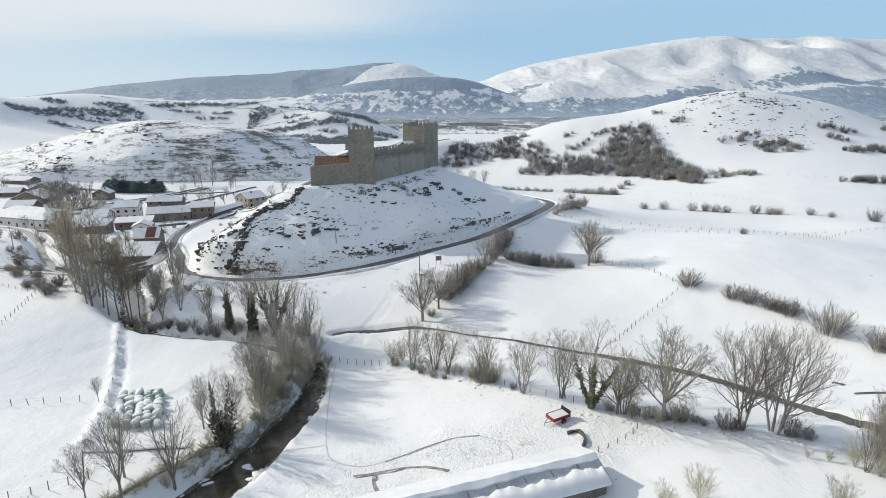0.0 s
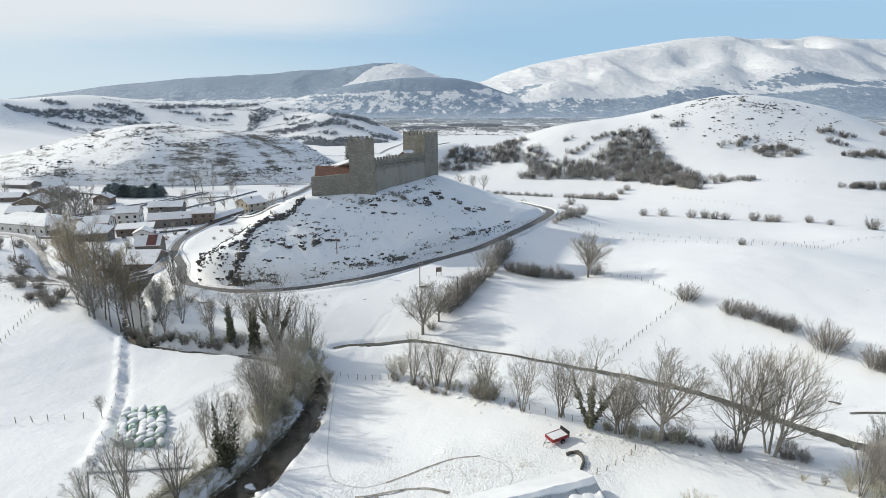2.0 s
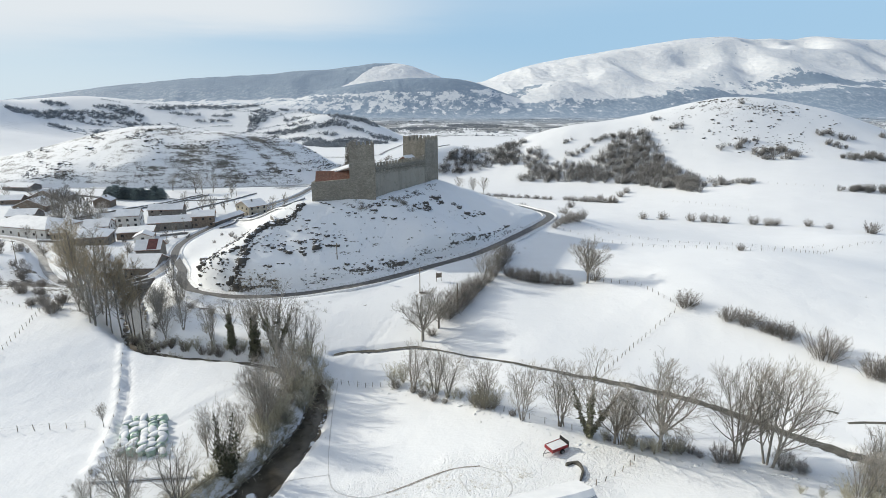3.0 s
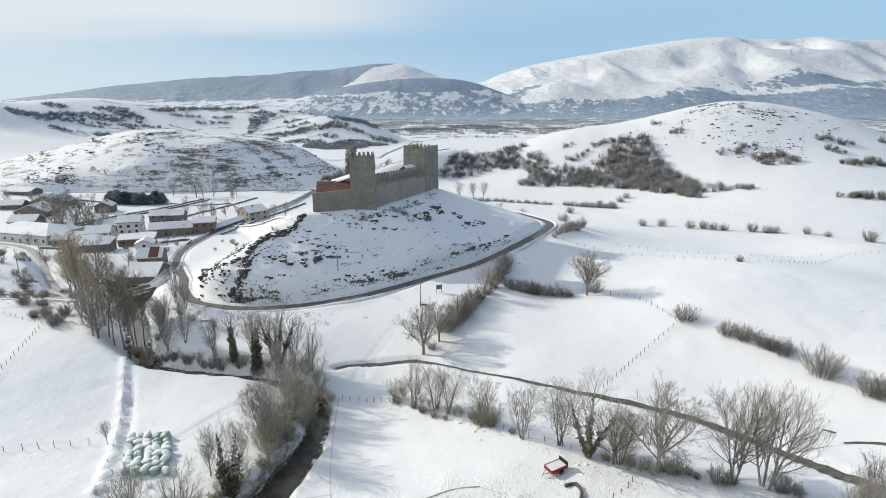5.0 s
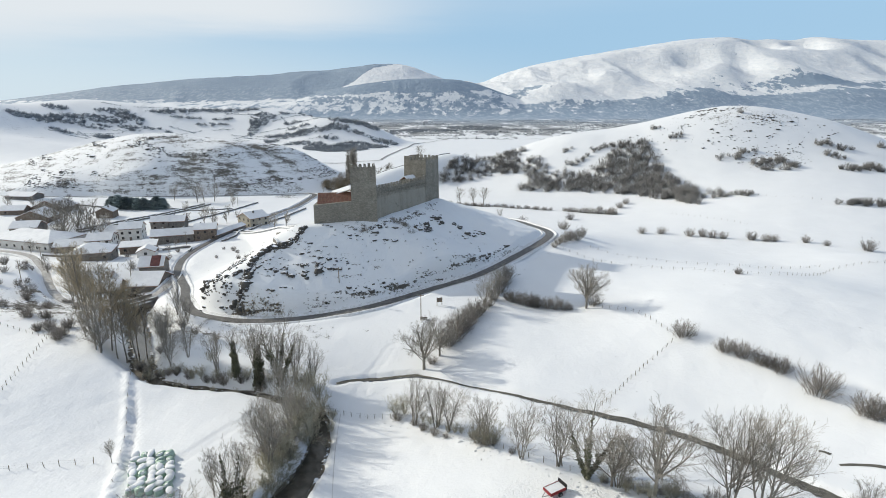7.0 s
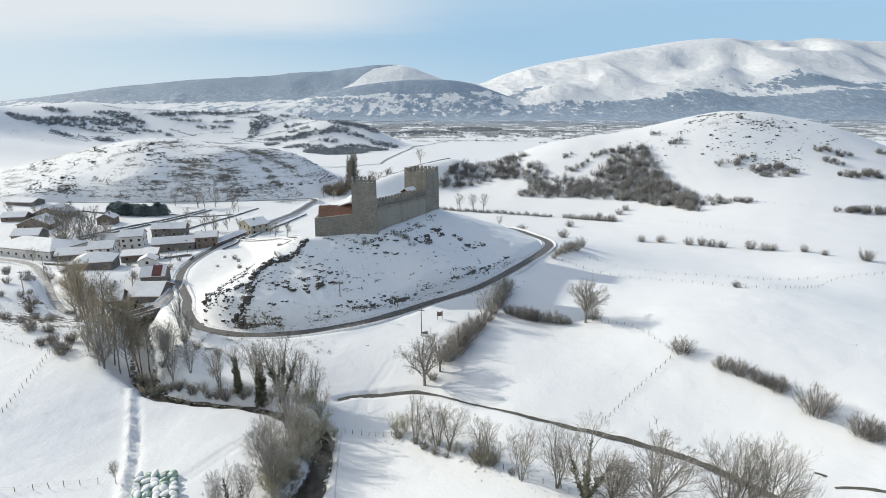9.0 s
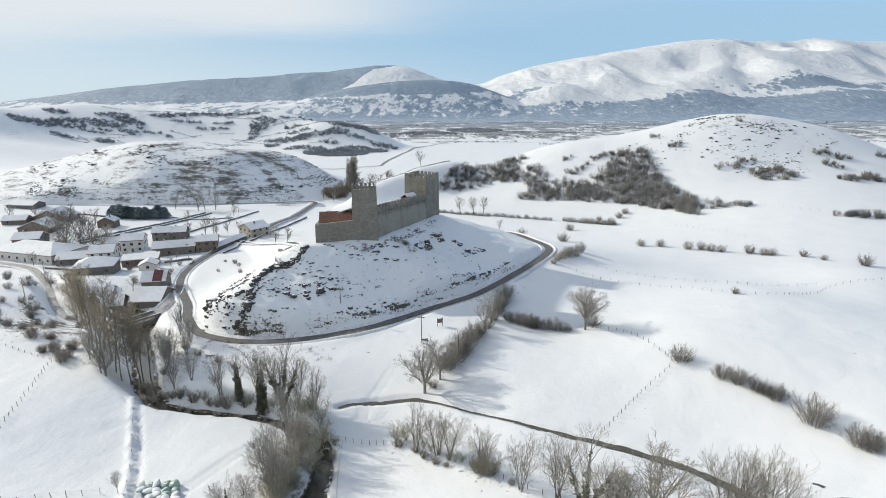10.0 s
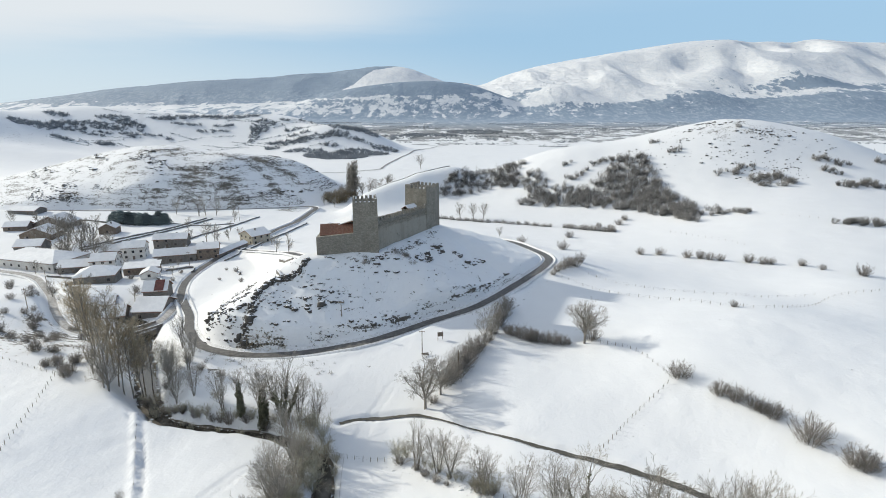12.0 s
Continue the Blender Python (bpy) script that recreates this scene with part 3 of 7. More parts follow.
# ---- meshes ----
def mesh_object(name, bm, material, parent=None, label="", smooth=False):
    me = bpy.data.meshes.new(name)
    bm.to_mesh(me)
    bm.free()
    if smooth:
        me.polygons.foreach_set("use_smooth", np.ones(len(me.polygons), dtype=bool))
    for m in material if isinstance(material, (list, tuple)) else (material,):
        me.materials.append(m)
    ob = new(name, me)
    if parent:
        ob.parent = parent
    if label:
        ob["label"] = label
    return ob


part = mesh_object


def thing(name, label, category, m=None, group="", kind=""):
    ob = new(name)
    if m is not None:
        ob.matrix_world = m
    return tagged(ob, label, category, group, kind)


def add_box(bm, lo, hi, taper=1.0, bevel=0.0, m=None, slot=0):
    """A box from corner to corner, its top narrowed by taper."""
    cx, cy = (lo[0] + hi[0]) / 2, (lo[1] + hi[1]) / 2
    vs = []
    for z, k in ((lo[2], 1.0), (hi[2], taper)):
        for x, y in ((lo[0], lo[1]), (hi[0], lo[1]), (hi[0], hi[1]), (lo[0], hi[1])):
            v = Vector((cx + (x - cx) * k, cy + (y - cy) * k, z))
            vs.append(bm.verts.new(m @ v if m else v))
    fs = [bm.faces.new([vs[i] for i in f]) for f in ((3, 2, 1, 0), (4, 5, 6, 7), (0, 1, 5, 4), (1, 2, 6, 5), (2, 3, 7, 6), (3, 0, 4, 7))]
    for f in fs:
        f.material_index = slot
    if bevel:
        bmesh.ops.bevel(bm, geom=list({e for f in fs for e in f.edges}), offset=bevel, segments=2, affect="EDGES")
    return vs


def box_part(name, lo, hi, material, parent, label="", taper=1.0, bevel=0.0, m=None):
    bm = bmesh.new()
    add_box(bm, lo, hi, taper, bevel, m)
    return part(name, bm, material, parent, label)


def ribbon(name, line, half, lift, material, label, category, kind="structure", crown=0.0, fray=0.0, seed=1, across=3):
    """A strip of ground cover that follows a line; z from the line's third column, or from the land."""
    bm = bmesh.new()
    xy = line[:, :2]
    d = np.gradient(xy, axis=0)
    n = np.stack([-d[:, 1], d[:, 0]], -1) / (np.hypot(d[:, 0], d[:, 1])[:, None] + 1e-9)
    rows = []
    w = line[:, 3] if half is None else np.full(len(line), half)
    for k in range(across):
        s = -1 + 2 * k / (across - 1)
        edge = w * (1 + fray * rough(np.arange(len(line)) * 0.37, np.full(len(line), s * 9.0), seed, 3))
        p = xy + n * (s * edge)[:, None]
        z = (line[:, 2] if line.shape[1] > 2 else height(p[:, 0], p[:, 1])) + lift + crown * (1 - abs(s))
        rows.append([bm.verts.new((*q, h)) for q, h in zip(p, z)])
    for a, b in zip(rows, rows[1:]):
        for i in range(len(a) - 1):
            bm.faces.new((a[i], a[i + 1], b[i + 1], b[i]))
    bmesh.ops.recalc_face_normals(bm, faces=bm.faces)
    return tagged(part(name, bm, material, smooth=True), label, category, kind=kind)


M_SLUSHWAY = plain_material("slushy_street", (0.27, 0.255, 0.235), (0.50, 0.49, 0.475), 0.9, 0.7, 0.04)
ribbon("road", ROAD_RING, 1.45, 0.03, M_ROAD, "wet grey asphalt lane winding round the castle hill", "road", crown=0.06, fray=0.16)
ribbon("road", ROAD_FAR, 1.9, 0.03, M_ROAD, "cleared grey country road at the foot of the hill", "road", crown=0.06, fray=0.2, seed=2)
ribbon("road", STREET, 1.35, 0.03, M_SLUSHWAY, "slushy grey-brown village street with snow edges", "road", crown=0.05, fray=0.25, seed=3)
M_LANE = plain_material("pale_grey_lane", (0.22, 0.22, 0.22), (0.36, 0.36, 0.36), 0.5, 0.8, 0.02)
VALLEY_ROAD = path_of(((-130, 585), (-96, 612), (-74, 640), (-73, 679), (-62, 787), (-42, 924), (-20, 1012), (15, 1110), (90, 1200)), 8.0)
ribbon("road", VALLEY_ROAD, 1.3, 0.45, M_LANE, "cleared grey road winding up the valley", "road", fray=0.2, seed=8)
ribbon("road", CASTLE_LANE, 1.4, 0.03, M_ROAD, "narrow lane climbing to the castle", "road", crown=0.05, fray=0.2, seed=4)
def bank_material():
    k = Nodes("muddy_bank", 0.9, specular=0.2)
    patch = k.span(k.noise(0.7, 5, 0.6), 0.54, 0.6)
    k.bump(k.noise(2.5, 4), 0.2)
    return k.colour(k.mix(patch, k.mix(k.noise(1.5, 4), (0.075, 0.066, 0.054), (0.17, 0.15, 0.12)), SNOW))


RIVER_BANK = RIVER.copy()
RIVER_BANK[:, 3] += np.where(RIVER[:, 1] < 84, 1.7, 0.7)
ribbon("river_bank", RIVER_BANK, None, -0.02, bank_material(), "muddy river edge with patches of snow", "bank", fray=0.55, seed=7, across=5)
ribbon("water", RIVER, None, 0.04, M_WATER, "dark shallow river between snowy banks", "river", fray=0.5, seed=5, across=5)
PUDDLE_A = ((56.3, 67.0), (58.3, 66.6), (60.3, 65.9), (61.9, 64.9))
PUDDLE_B = ((56.0, 71.0), (56.6, 70.5), (57.0, 69.8))
BANK_DITCH = path_of(((-40.5, 48.5), (-37.5, 53.0), (-35.2, 56.6), (-32.7, 60.1), (-31.3, 62.7), (-29.5, 64.8)), 0.7)
ribbon("ditch", BANK_DITCH, 0.26, 0.05, M_BANK, "dark muddy ditch under the bank trees", "ditch", fray=1.0, seed=9)
ribbon("water", BROOK, None, 0.0, M_BANK, "narrow muddy brook cut through the snow", "brook", fray=0.65, seed=6)
for i, p in enumerate((PUDDLE_A, PUDDLE_B)):
    ribbon("ditch", path_of(p, 0.6), 0.3, 0.05, M_BANK, "short dark ditch open in the snow", "ditch", fray=0.8, seed=16 + i)

M_TROD = plain_material("trodden_snow", (0.17, 0.155, 0.135), (0.45, 0.43, 0.40), 2.2, 0.9, 0.12)
M_FAINT = plain_material("faintly_trodden_snow", (0.50, 0.50, 0.50), (0.72, 0.72, 0.72), 2.6, 0.9, 0.12)
for i, (line, w) in enumerate(TRAILS):
    ribbon("footpath", line, w * 0.65, 0.03, M_TROD if w > 0.2 else M_FAINT, "narrow trodden path in the snow", "path", fray=0.75, seed=40 + i)

# ---- the castle ----
def along(a, b):
    """The pose with x from a to b and z up, and the length."""
    d = Vector((b[0] - a[0], b[1] - a[1], 0))
    return pose(a[0], a[1], 0, 0, 0, math.degrees(math.atan2(d.y, d.x))), d.length


def castle():
    c = thing("castle", "grey-brown stone castle with two crenellated towers on a snowy knoll", "castle", pose(0, 0, 0))
    rnd = random.Random(5)

    def merlons(name, m, n0, n1, y, z, parent, wide=0.8, gap=0.62, high=1.1, deep=0.5):
        count = max(2, round((n1 - n0 + gap) / (wide + gap)))
        pitch = (n1 - n0 - wide) / (count - 1)
        for i in range(count):
            x = n0 + i * pitch
            h = high * rnd.uniform(0.85, 1.05)
            ob = box_part("merlon", (x, y, z), (x + wide, y + deep, z + h), M_STONE, parent, taper=rnd.uniform(0.82, 0.96), m=m)
            if rnd.random() < 0.35:
                box_part("snow_cap", (x + 0.12, y + 0.2, z + h), (x + wide - 0.12, y + deep - 0.04, z + h + 0.05), M_ROOFSNOW, ob, "thin white snow cap", taper=0.75, m=m)

    def tower(origin, turn, w, d, z0, z1):
        m = pose(*origin, 0, 0, 0, turn)
        t = part("tower", tower_shell(w, d, z0, z1), M_STONE, c)
        t.matrix_local = m
        inner = 0.6
        box_part("roof_terrace", (inner, inner, z1 - 1.0), (w - inner, d - inner, z1 - 0.75), M_ROOFSNOW, t, "snow-covered tower terrace")
        for side, length, k in ((pose(0, 0, 0), w, 0), (pose(w, 0, 0, 0, 0, 90), d, 1), (pose(w, d, 0, 0, 0, 180), w, 2), (pose(0, d, 0, 0, 0, -90), d, 3)):
            merlons("merlon", side, 0.0, length, 0.0, z1, t)
        return t

    def tower_shell(w, d, z0, z1):
        bm = bmesh.new()
        k = 0.16
        rings = []
        levels = [(z0 - 3, -k), (z0, -k)] + [(z0 + (z1 - z0) * f, -k * (1 - f)) for f in (0.25, 0.5, 0.75, 1.0)]
        for z, out in levels:
            rings.append([bm.verts.new((x, y, z)) for x, y in ((out, out), (w - out, out), (w - out, d - out), (out, d - out))])
        for a, b in zip(rings, rings[1:]):
            for i in range(4):
                bm.faces.new((a[i], a[(i + 1) % 4], b[(i + 1) % 4], b[i]))
        top = rings[-1]
        inner_top = [bm.verts.new((x, y, z1)) for x, y in ((0.6, 0.6), (w - 0.6, 0.6), (w - 0.6, d - 0.6), (0.6, d - 0.6))]
        inner_low = [bm.verts.new((v.co.x, v.co.y, z1 - 0.9)) for v in inner_top]
        for i in range(4):
            j = (i + 1) % 4
            bm.faces.new((top[i], top[j], inner_top[j], inner_top[i]))
            bm.faces.new((inner_top[i], inner_top[j], inner_low[j], inner_low[i]))
        bm.faces.new(inner_low)
        bmesh.ops.recalc_face_normals(bm, faces=bm.faces)
        return bm

    def wall(name, a, b, z0a, z0b, z1a, z1b, thick, label, crenels=True, deep_side=1):
        m, length = along(a, b)
        bm = bmesh.new()
        n = max(2, int(length / 2.0))
        cols = []
        for i in range(n + 1):
            f = i / n
            x, z0, z1 = f * length, z0a + (z0b - z0a) * f, z1a + (z1b - z1a) * f
            wob = 0.06 * math.sin(i * 2.1)
            cols.append([bm.verts.new(m @ Vector(q)) for q in ((x, wob - 0.12, z0), (x, wob, z1), (x, thick, z1), (x, thick, z0))])
        for p, q in zip(cols, cols[1:]):
            for i in range(4):
                bm.faces.new((p[i], q[i], q[(i + 1) % 4], p[(i + 1) % 4]))
        bm.faces.new(cols[0])
        bm.faces.new(cols[-1][::-1])
        bmesh.ops.recalc_face_normals(bm, faces=bm.faces)
        ob = part(name, bm, M_CURTAIN if crenels else M_STONE, c, label)
        if crenels:
            merlons("merlon", m, 0.3, length - 0.3, 0.0, (z1a + z1b) / 2, ob, 0.75, 0.75, 1.1, 0.5)
        return ob

    t_near = tower((-27.4, 160.4), 9, 7.3, 7.3, 21.5, 36.2)
    t_far = tower((-6.1, 184.4), 61, 8.6, 8.6, 20.5, 36.4)
    curtain = wall("curtain_wall", (-20.4, 162.2), (-6.1, 184.4), 17.5, 18.5, 30.4, 30.2, 1.3, "long curtain wall with worn battlements")
    m, length = along((-20.4, 162.2), (-6.1, 184.4))
    for i in range(17):
        x = 1.0 + i * (length - 2.0) / 16
        box_part("corbel", (x, -0.38, 28.6), (x + 0.4, 0.1, 29.2), M_STONE, curtain, taper=0.8, m=m)
    box_part("parapet_band", (0.4, -0.32, 29.2), (length - 0.4, 0.1, 29.5), M_STONE, curtain, "projecting stone band", m=m)
    wall("bailey_wall", (-38.4, 158.6), (-27.0, 160.6), 17.5, 19.0, 26.1, 27.0, 0.9, "low outer wall of rubble stone", False)
    wall("bailey_wall", (-39.2, 171.5), (-38.4, 158.6), 16.5, 17.5, 25.8, 26.1, 0.9, "low outer wall of rubble stone", False)
    wall("rear_wall", (-13.5, 188.8), (-29.0, 168.0), 17.5, 18.0, 28.5, 28.5, 1.1, "rear wall of the castle court", False)
    return c


CASTLE = castle()

# ---- bare winter trees and bushes ----
def bark_material(name, a, b):
    k = Nodes(name, 0.9, specular=0.15)
    c = k.mix(k.span(k.noise(3.0, 4, 0.6, k.place((1, 1, 0.25))), 0.3, 0.7), a, b)
    hue = k.node("ShaderNodeHueSaturation", Color=c, Value=k.span(k.chance(), 0, 1, 0.75, 1.25))
    return k.colour(hue.outputs["Color"])


M_BARK = bark_material("grey_bark", (0.215, 0.197, 0.172), (0.34, 0.316, 0.278))
M_TWIG = bark_material("bare_twigs", (0.245, 0.228, 0.20), (0.38, 0.355, 0.318))
M_POPLAR = bark_material("brown_poplar_twigs", (0.29, 0.24, 0.165), (0.42, 0.355, 0.255))
M_WILLOW = bark_material("willow_twigs", (0.325, 0.305, 0.235), (0.465, 0.44, 0.35))
M_HAZEL = bark_material("russet_scrub", (0.27, 0.242, 0.21), (0.40, 0.365, 0.32))
M_THORN = bark_material("grey_thorn_scrub", (0.185, 0.17, 0.153), (0.295, 0.272, 0.248))
M_SCRUB = bark_material("grey_brown_scrub", (0.175, 0.17, 0.164), (0.275, 0.269, 0.262))
M_GORSE = bark_material("dark_heather", (0.085, 0.08, 0.07), (0.17, 0.16, 0.14))
# pale blue-grey far twigs: distance haze is mixed into their colour
M_FARWOOD = bark_material("hazed_far_twigs", (0.23, 0.25, 0.27), (0.35, 0.372, 0.395))
M_IVY = bark_material("dark_ivy_leaves", (0.095, 0.098, 0.066), (0.175, 0.175, 0.12))
M_FIR = bark_material("dark_conifer_needles", (0.18, 0.225, 0.23), (0.30, 0.35, 0.35))


def sticks(name, segs, material, parent=None, label="", sides=3):
    """One mesh of tapered sticks: rows of start, end, start radius, end radius."""
    s = np.array(segs, float)
    a, b, ra, rb = s[:, 0:3], s[:, 3:6], s[:, 6], s[:, 7]
    d = b - a
    d /= np.linalg.norm(d, axis=1, keepdims=True) + 1e-9
    ref = np.where(np.abs(d[:, 2:3]) > 0.9, np.array([[1.0, 0, 0]]), np.array([[0, 0, 1.0]]))
    u = np.cross(d, ref)
    u /= np.linalg.norm(u, axis=1, keepdims=True) + 1e-9
    v = np.cross(d, u)
    rings = []
    for c, r in ((a, ra), (b, rb)):
        for k in range(sides):
            w = 2 * math.pi * k / sides
            rings.append(c + r[:, None] * (u * math.cos(w) + v * math.sin(w)))
    verts = np.stack(rings, 1).reshape(-1, 3)
    base = (np.arange(len(s)) * 2 * sides)[:, None]
    quads = np.concatenate([base + np.array([[k, (k + 1) % sides, sides + (k + 1) % sides, sides + k]]) for k in range(sides if sides > 2 else 1)])
    return quick_mesh(name, verts, quads, material, parent, label)


def quick_mesh(name, verts, faces, material, parent=None, label=""):
    """A mesh from arrays of vertices and equal-sided faces."""
    faces = np.asarray(faces, np.int32)
    n = faces.shape[1]
    me = bpy.data.meshes.new(name)
    me.vertices.add(len(verts))
    me.vertices.foreach_set("co", np.asarray(verts, np.float32).ravel())
    me.loops.add(faces.size)
    me.loops.foreach_set("vertex_index", faces.ravel())
    me.polygons.add(len(faces))
    me.polygons.foreach_set("loop_start", np.arange(0, faces.size, n, dtype=np.int32))
    me.update(calc_edges=True)
    me.materials.append(material)
    ob = new(name, me)
    if parent:
        ob.parent = parent
    if label:
        ob["label"] = label
    return ob


def grow(seed, high, stems=1, splits=(8, 6, 5, 4), angle=(42, 45, 45, 50), ratio=(0.55, 0.5, 0.5, 0.5), lift=0.18, thick=0.022, bare=0.28, lean=0.1, stem_angle=14, slim=0.0075, straight=0.10, wob=0.10, dome=0.0, fork=0.0):
    """The limbs (thick) and twigs (thin) of a bare tree of that height, as sticks."""
    rnd = random.Random(seed)
    limbs, twigs = [], []

    def turned(d, deg):
        side = d.cross(Vector((rnd.gauss(0, 1), rnd.gauss(0, 1), rnd.gauss(0, 1)))).normalized()
        return (d * math.cos(radians(deg)) + side * math.sin(radians(deg))).normalized()

    def branch(p, d, length, r, lvl):
        n = (6, 4, 3, 2, 1)[min(lvl, 4)]
        pts = []
        for i in range(n):
            r2 = max(r * (1 - 0.8 / n), slim) if i < n - 1 else max(r * 0.45, slim * 0.8)
            q = p + d * (length / n)
            (limbs if lvl < 2 else twigs).append((*p, *q, r, r2))
            pts.append((p, q, d.copy(), r2))
            bend = straight if lvl == 0 else wob * (1 + 0.5 * lvl)
            d = (d + Vector((rnd.gauss(0, bend), rnd.gauss(0, bend), rnd.gauss(0, bend) + lift * (0.5 if lvl else 0.2)))).normalized()
            p, r = q, r2
        if lvl >= len(splits):
            return
        count = splits[lvl]
        low = bare if lvl == 0 else 0.2
        for k in range(count):
            t = low + (1 - low) * (k + rnd.uniform(0.2, 0.9)) / count
            i = min(int(t * n), n - 1)
            a, b, dd, rr = pts[i]
            f = t * n - i
            start = a + (b - a) * min(f, 1)
            taper = 1.15 - 0.55 * t if lvl == 0 else 1.1 - 0.4 * t
            if dome and lvl == 0:
                taper = dome * math.sqrt(max(0.06, 1 - ((t - 0.42) / 0.62) ** 2))
            child = length * ratio[min(lvl, 3)] * taper * rnd.uniform(0.8, 1.2)
            branch(start, turned(dd, angle[min(lvl, 3)] * rnd.uniform(0.7, 1.25)), child, max(rr * 0.62, slim), lvl + 1)

    for k in range(stems):
        d = Vector((rnd.gauss(0, lean), rnd.gauss(0, lean), 1)).normalized()
        if stems > 1:
            w = 2 * math.pi * (k + rnd.random() * 0.6) / stems
            d = Vector((math.cos(w) * math.tan(radians(stem_angle)), math.sin(w) * math.tan(radians(stem_angle)), 1)).normalized()
        start = Vector((rnd.gauss(0, 0.04), rnd.gauss(0, 0.04), 0)) * high * (0.4 if stems > 1 else 0)
        if fork:
            tilt = stem_angle * (0.25, 1.0, 0.7)[k % 3]
            d = Vector((math.cos(w) * math.tan(radians(tilt)), math.sin(w) * math.tan(radians(tilt)), 1)).normalized()
            at = high * fork * (1 - 0.32 * (k / stems))
            if k == 0:
                limbs.append((0, 0, -0.4, 0, 0, at, high * thick, high * thick * 0.8))
            branch(Vector((0, 0, at)), d, (high - at) * rnd.uniform(0.9, 1.02) * (1 - 0.006 * tilt), high * thick * (0.55, 0.4, 0.48)[k % 3], 0)
            continue
        branch(start - d * 0.4, d, high * 0.82 * rnd.uniform(0.85, 1.05), high * thick * (0.62 if stems > 1 else 1), 0)
    return limbs, twigs


def dome_bush(seed, high, wide, stems=60, sprigs=7, slim=0.011):
    """A rounded bare bush: many stems that rise from one stool and fan out to a ball, each ending in twigs."""
    rnd = random.Random(seed)
    thick, thin = [], []
    for k in range(stems):
        a, up = 2.4 * k + rnd.gauss(0, 0.3), -0.45 + 1.43 * (k + 0.5) / stems
        out = math.sqrt(max(0.0, 1 - up * up))
        reach = rnd.uniform(0.5, 0.95)
        lump = 1 + 0.12 * math.sin(2 * a + seed) + 0.10 * math.sin(3 * a - 3 * up + seed * 1.7)
        tip = Vector((math.cos(a) * out * wide / 2 * reach * lump, math.sin(a) * out * wide / 2 * reach * lump, high * (0.45 + 0.5 * up * reach * lump)))
        foot = Vector((tip.x * 0.3 + rnd.gauss(0, wide * 0.04), tip.y * 0.3 + rnd.gauss(0, wide * 0.04), -0.15))
        mid = foot.lerp(tip, 0.5) + Vector((rnd.gauss(0, 0.04), rnd.gauss(0, 0.04), 0.08)) * high
        r = slim * rnd.uniform(1.3, 2.2)
        thick += [(*foot, *mid, r, r * 0.8), (*mid, *tip, r * 0.8, slim)]
        way = (tip - mid).normalized()
        for j in range(sprigs):
            at = foot.lerp(mid, rnd.uniform(0.35, 1.0)) if j % 4 == 0 else mid.lerp(tip, rnd.uniform(0.1, 1.0))
            d = (way * 0.45 + Vector((rnd.gauss(0, 0.7), rnd.gauss(0, 0.7), rnd.gauss(0.15, 0.55)))).normalized()
            end = at + d * high * rnd.uniform(0.08, 0.19)
            end.z = max(end.z, 0.02)
            thin.append((*at, *end, slim, slim * 0.6))
    return thick, thin


def leaves(name, seed, count, limbs, top, spread, leaf, material, parent, label=""):
    """Small leaf-sized triangles that cling round the lower limbs, thinning out upwards."""
    rng = np.random.default_rng(seed)
    s = np.array([q for q in limbs if q[2] < top], float)
    pick = s[rng.integers(0, len(s), count)]
    t = rng.random((count, 1))
    p = pick[:, 0:3] * (1 - t) + pick[:, 3:6] * t
    thin = np.clip(1.15 - p[:, 2:3] / top, 0.15, 1)
    away = rng.normal(0, 1, (count, 3))
    p = p + away / (np.linalg.norm(away, axis=1, keepdims=True) + 1e-9) * spread * thin * rng.uniform(0.2, 1, (count, 1))
    p = p[rng.random(count) < thin[:, 0]]
    verts = (p[:, None, :] + rng.normal(0, leaf, (len(p), 3, 3))).reshape(-1, 3)
    return quick_mesh(name, verts, np.arange(len(verts)).reshape(-1, 3), material, parent, label)


def plant(kind, label, category, high, grown, twig_material, ivy=None):
    """A tree or bush of that height as a thing with its trunk and crown; parked until it is set."""
    t = thing(kind, label, category)
    limbs, twigs = grown
    top = max(s[5] for s in limbs + twigs)
    fit = high / top
    limbs, twigs = [[tuple(v * fit if i < 6 else v for i, v in enumerate(s)) for s in group] for group in (limbs, twigs)]
    sticks("trunk" if category == "tree" else "branchwork", limbs, M_BARK if category == "tree" else twig_material, t, sides=4 if category == "tree" else 3)
    sticks("crown", twigs, twig_material, t, "fine bare twigs", sides=2)
    if ivy:
        stout = max(q[6] for q in limbs)
        leaves("ivy", 3, ivy[0], [q for q in limbs if q[6] > 0.4 * stout], ivy[1], ivy[2], 0.15, M_IVY, t, "dark green ivy round the trunk")
    return t


USED = set()


def set_plant(template, x, y, scale=1.0, turn=None, label="", group="", sink=0.15, wide=1.0, rnd=random.Random(77)):
    """Stand a copy of a plant on the land."""
    m = pose(x, y, level(x, y) - sink * scale, 0, 0, rnd.uniform(0, 360) if turn is None else turn) @ Matrix.Diagonal((scale * wide, scale * wide, scale, 1))
    if template.name not in USED:
        USED.add(template.name)
        ob = template
        ob.matrix_basis = m
    else:
        ob = copy_thing(template, m @ Matrix.Diagonal((*(1 / s for s in template.scale), 1)))
    return tagged(ob, label, group=group)


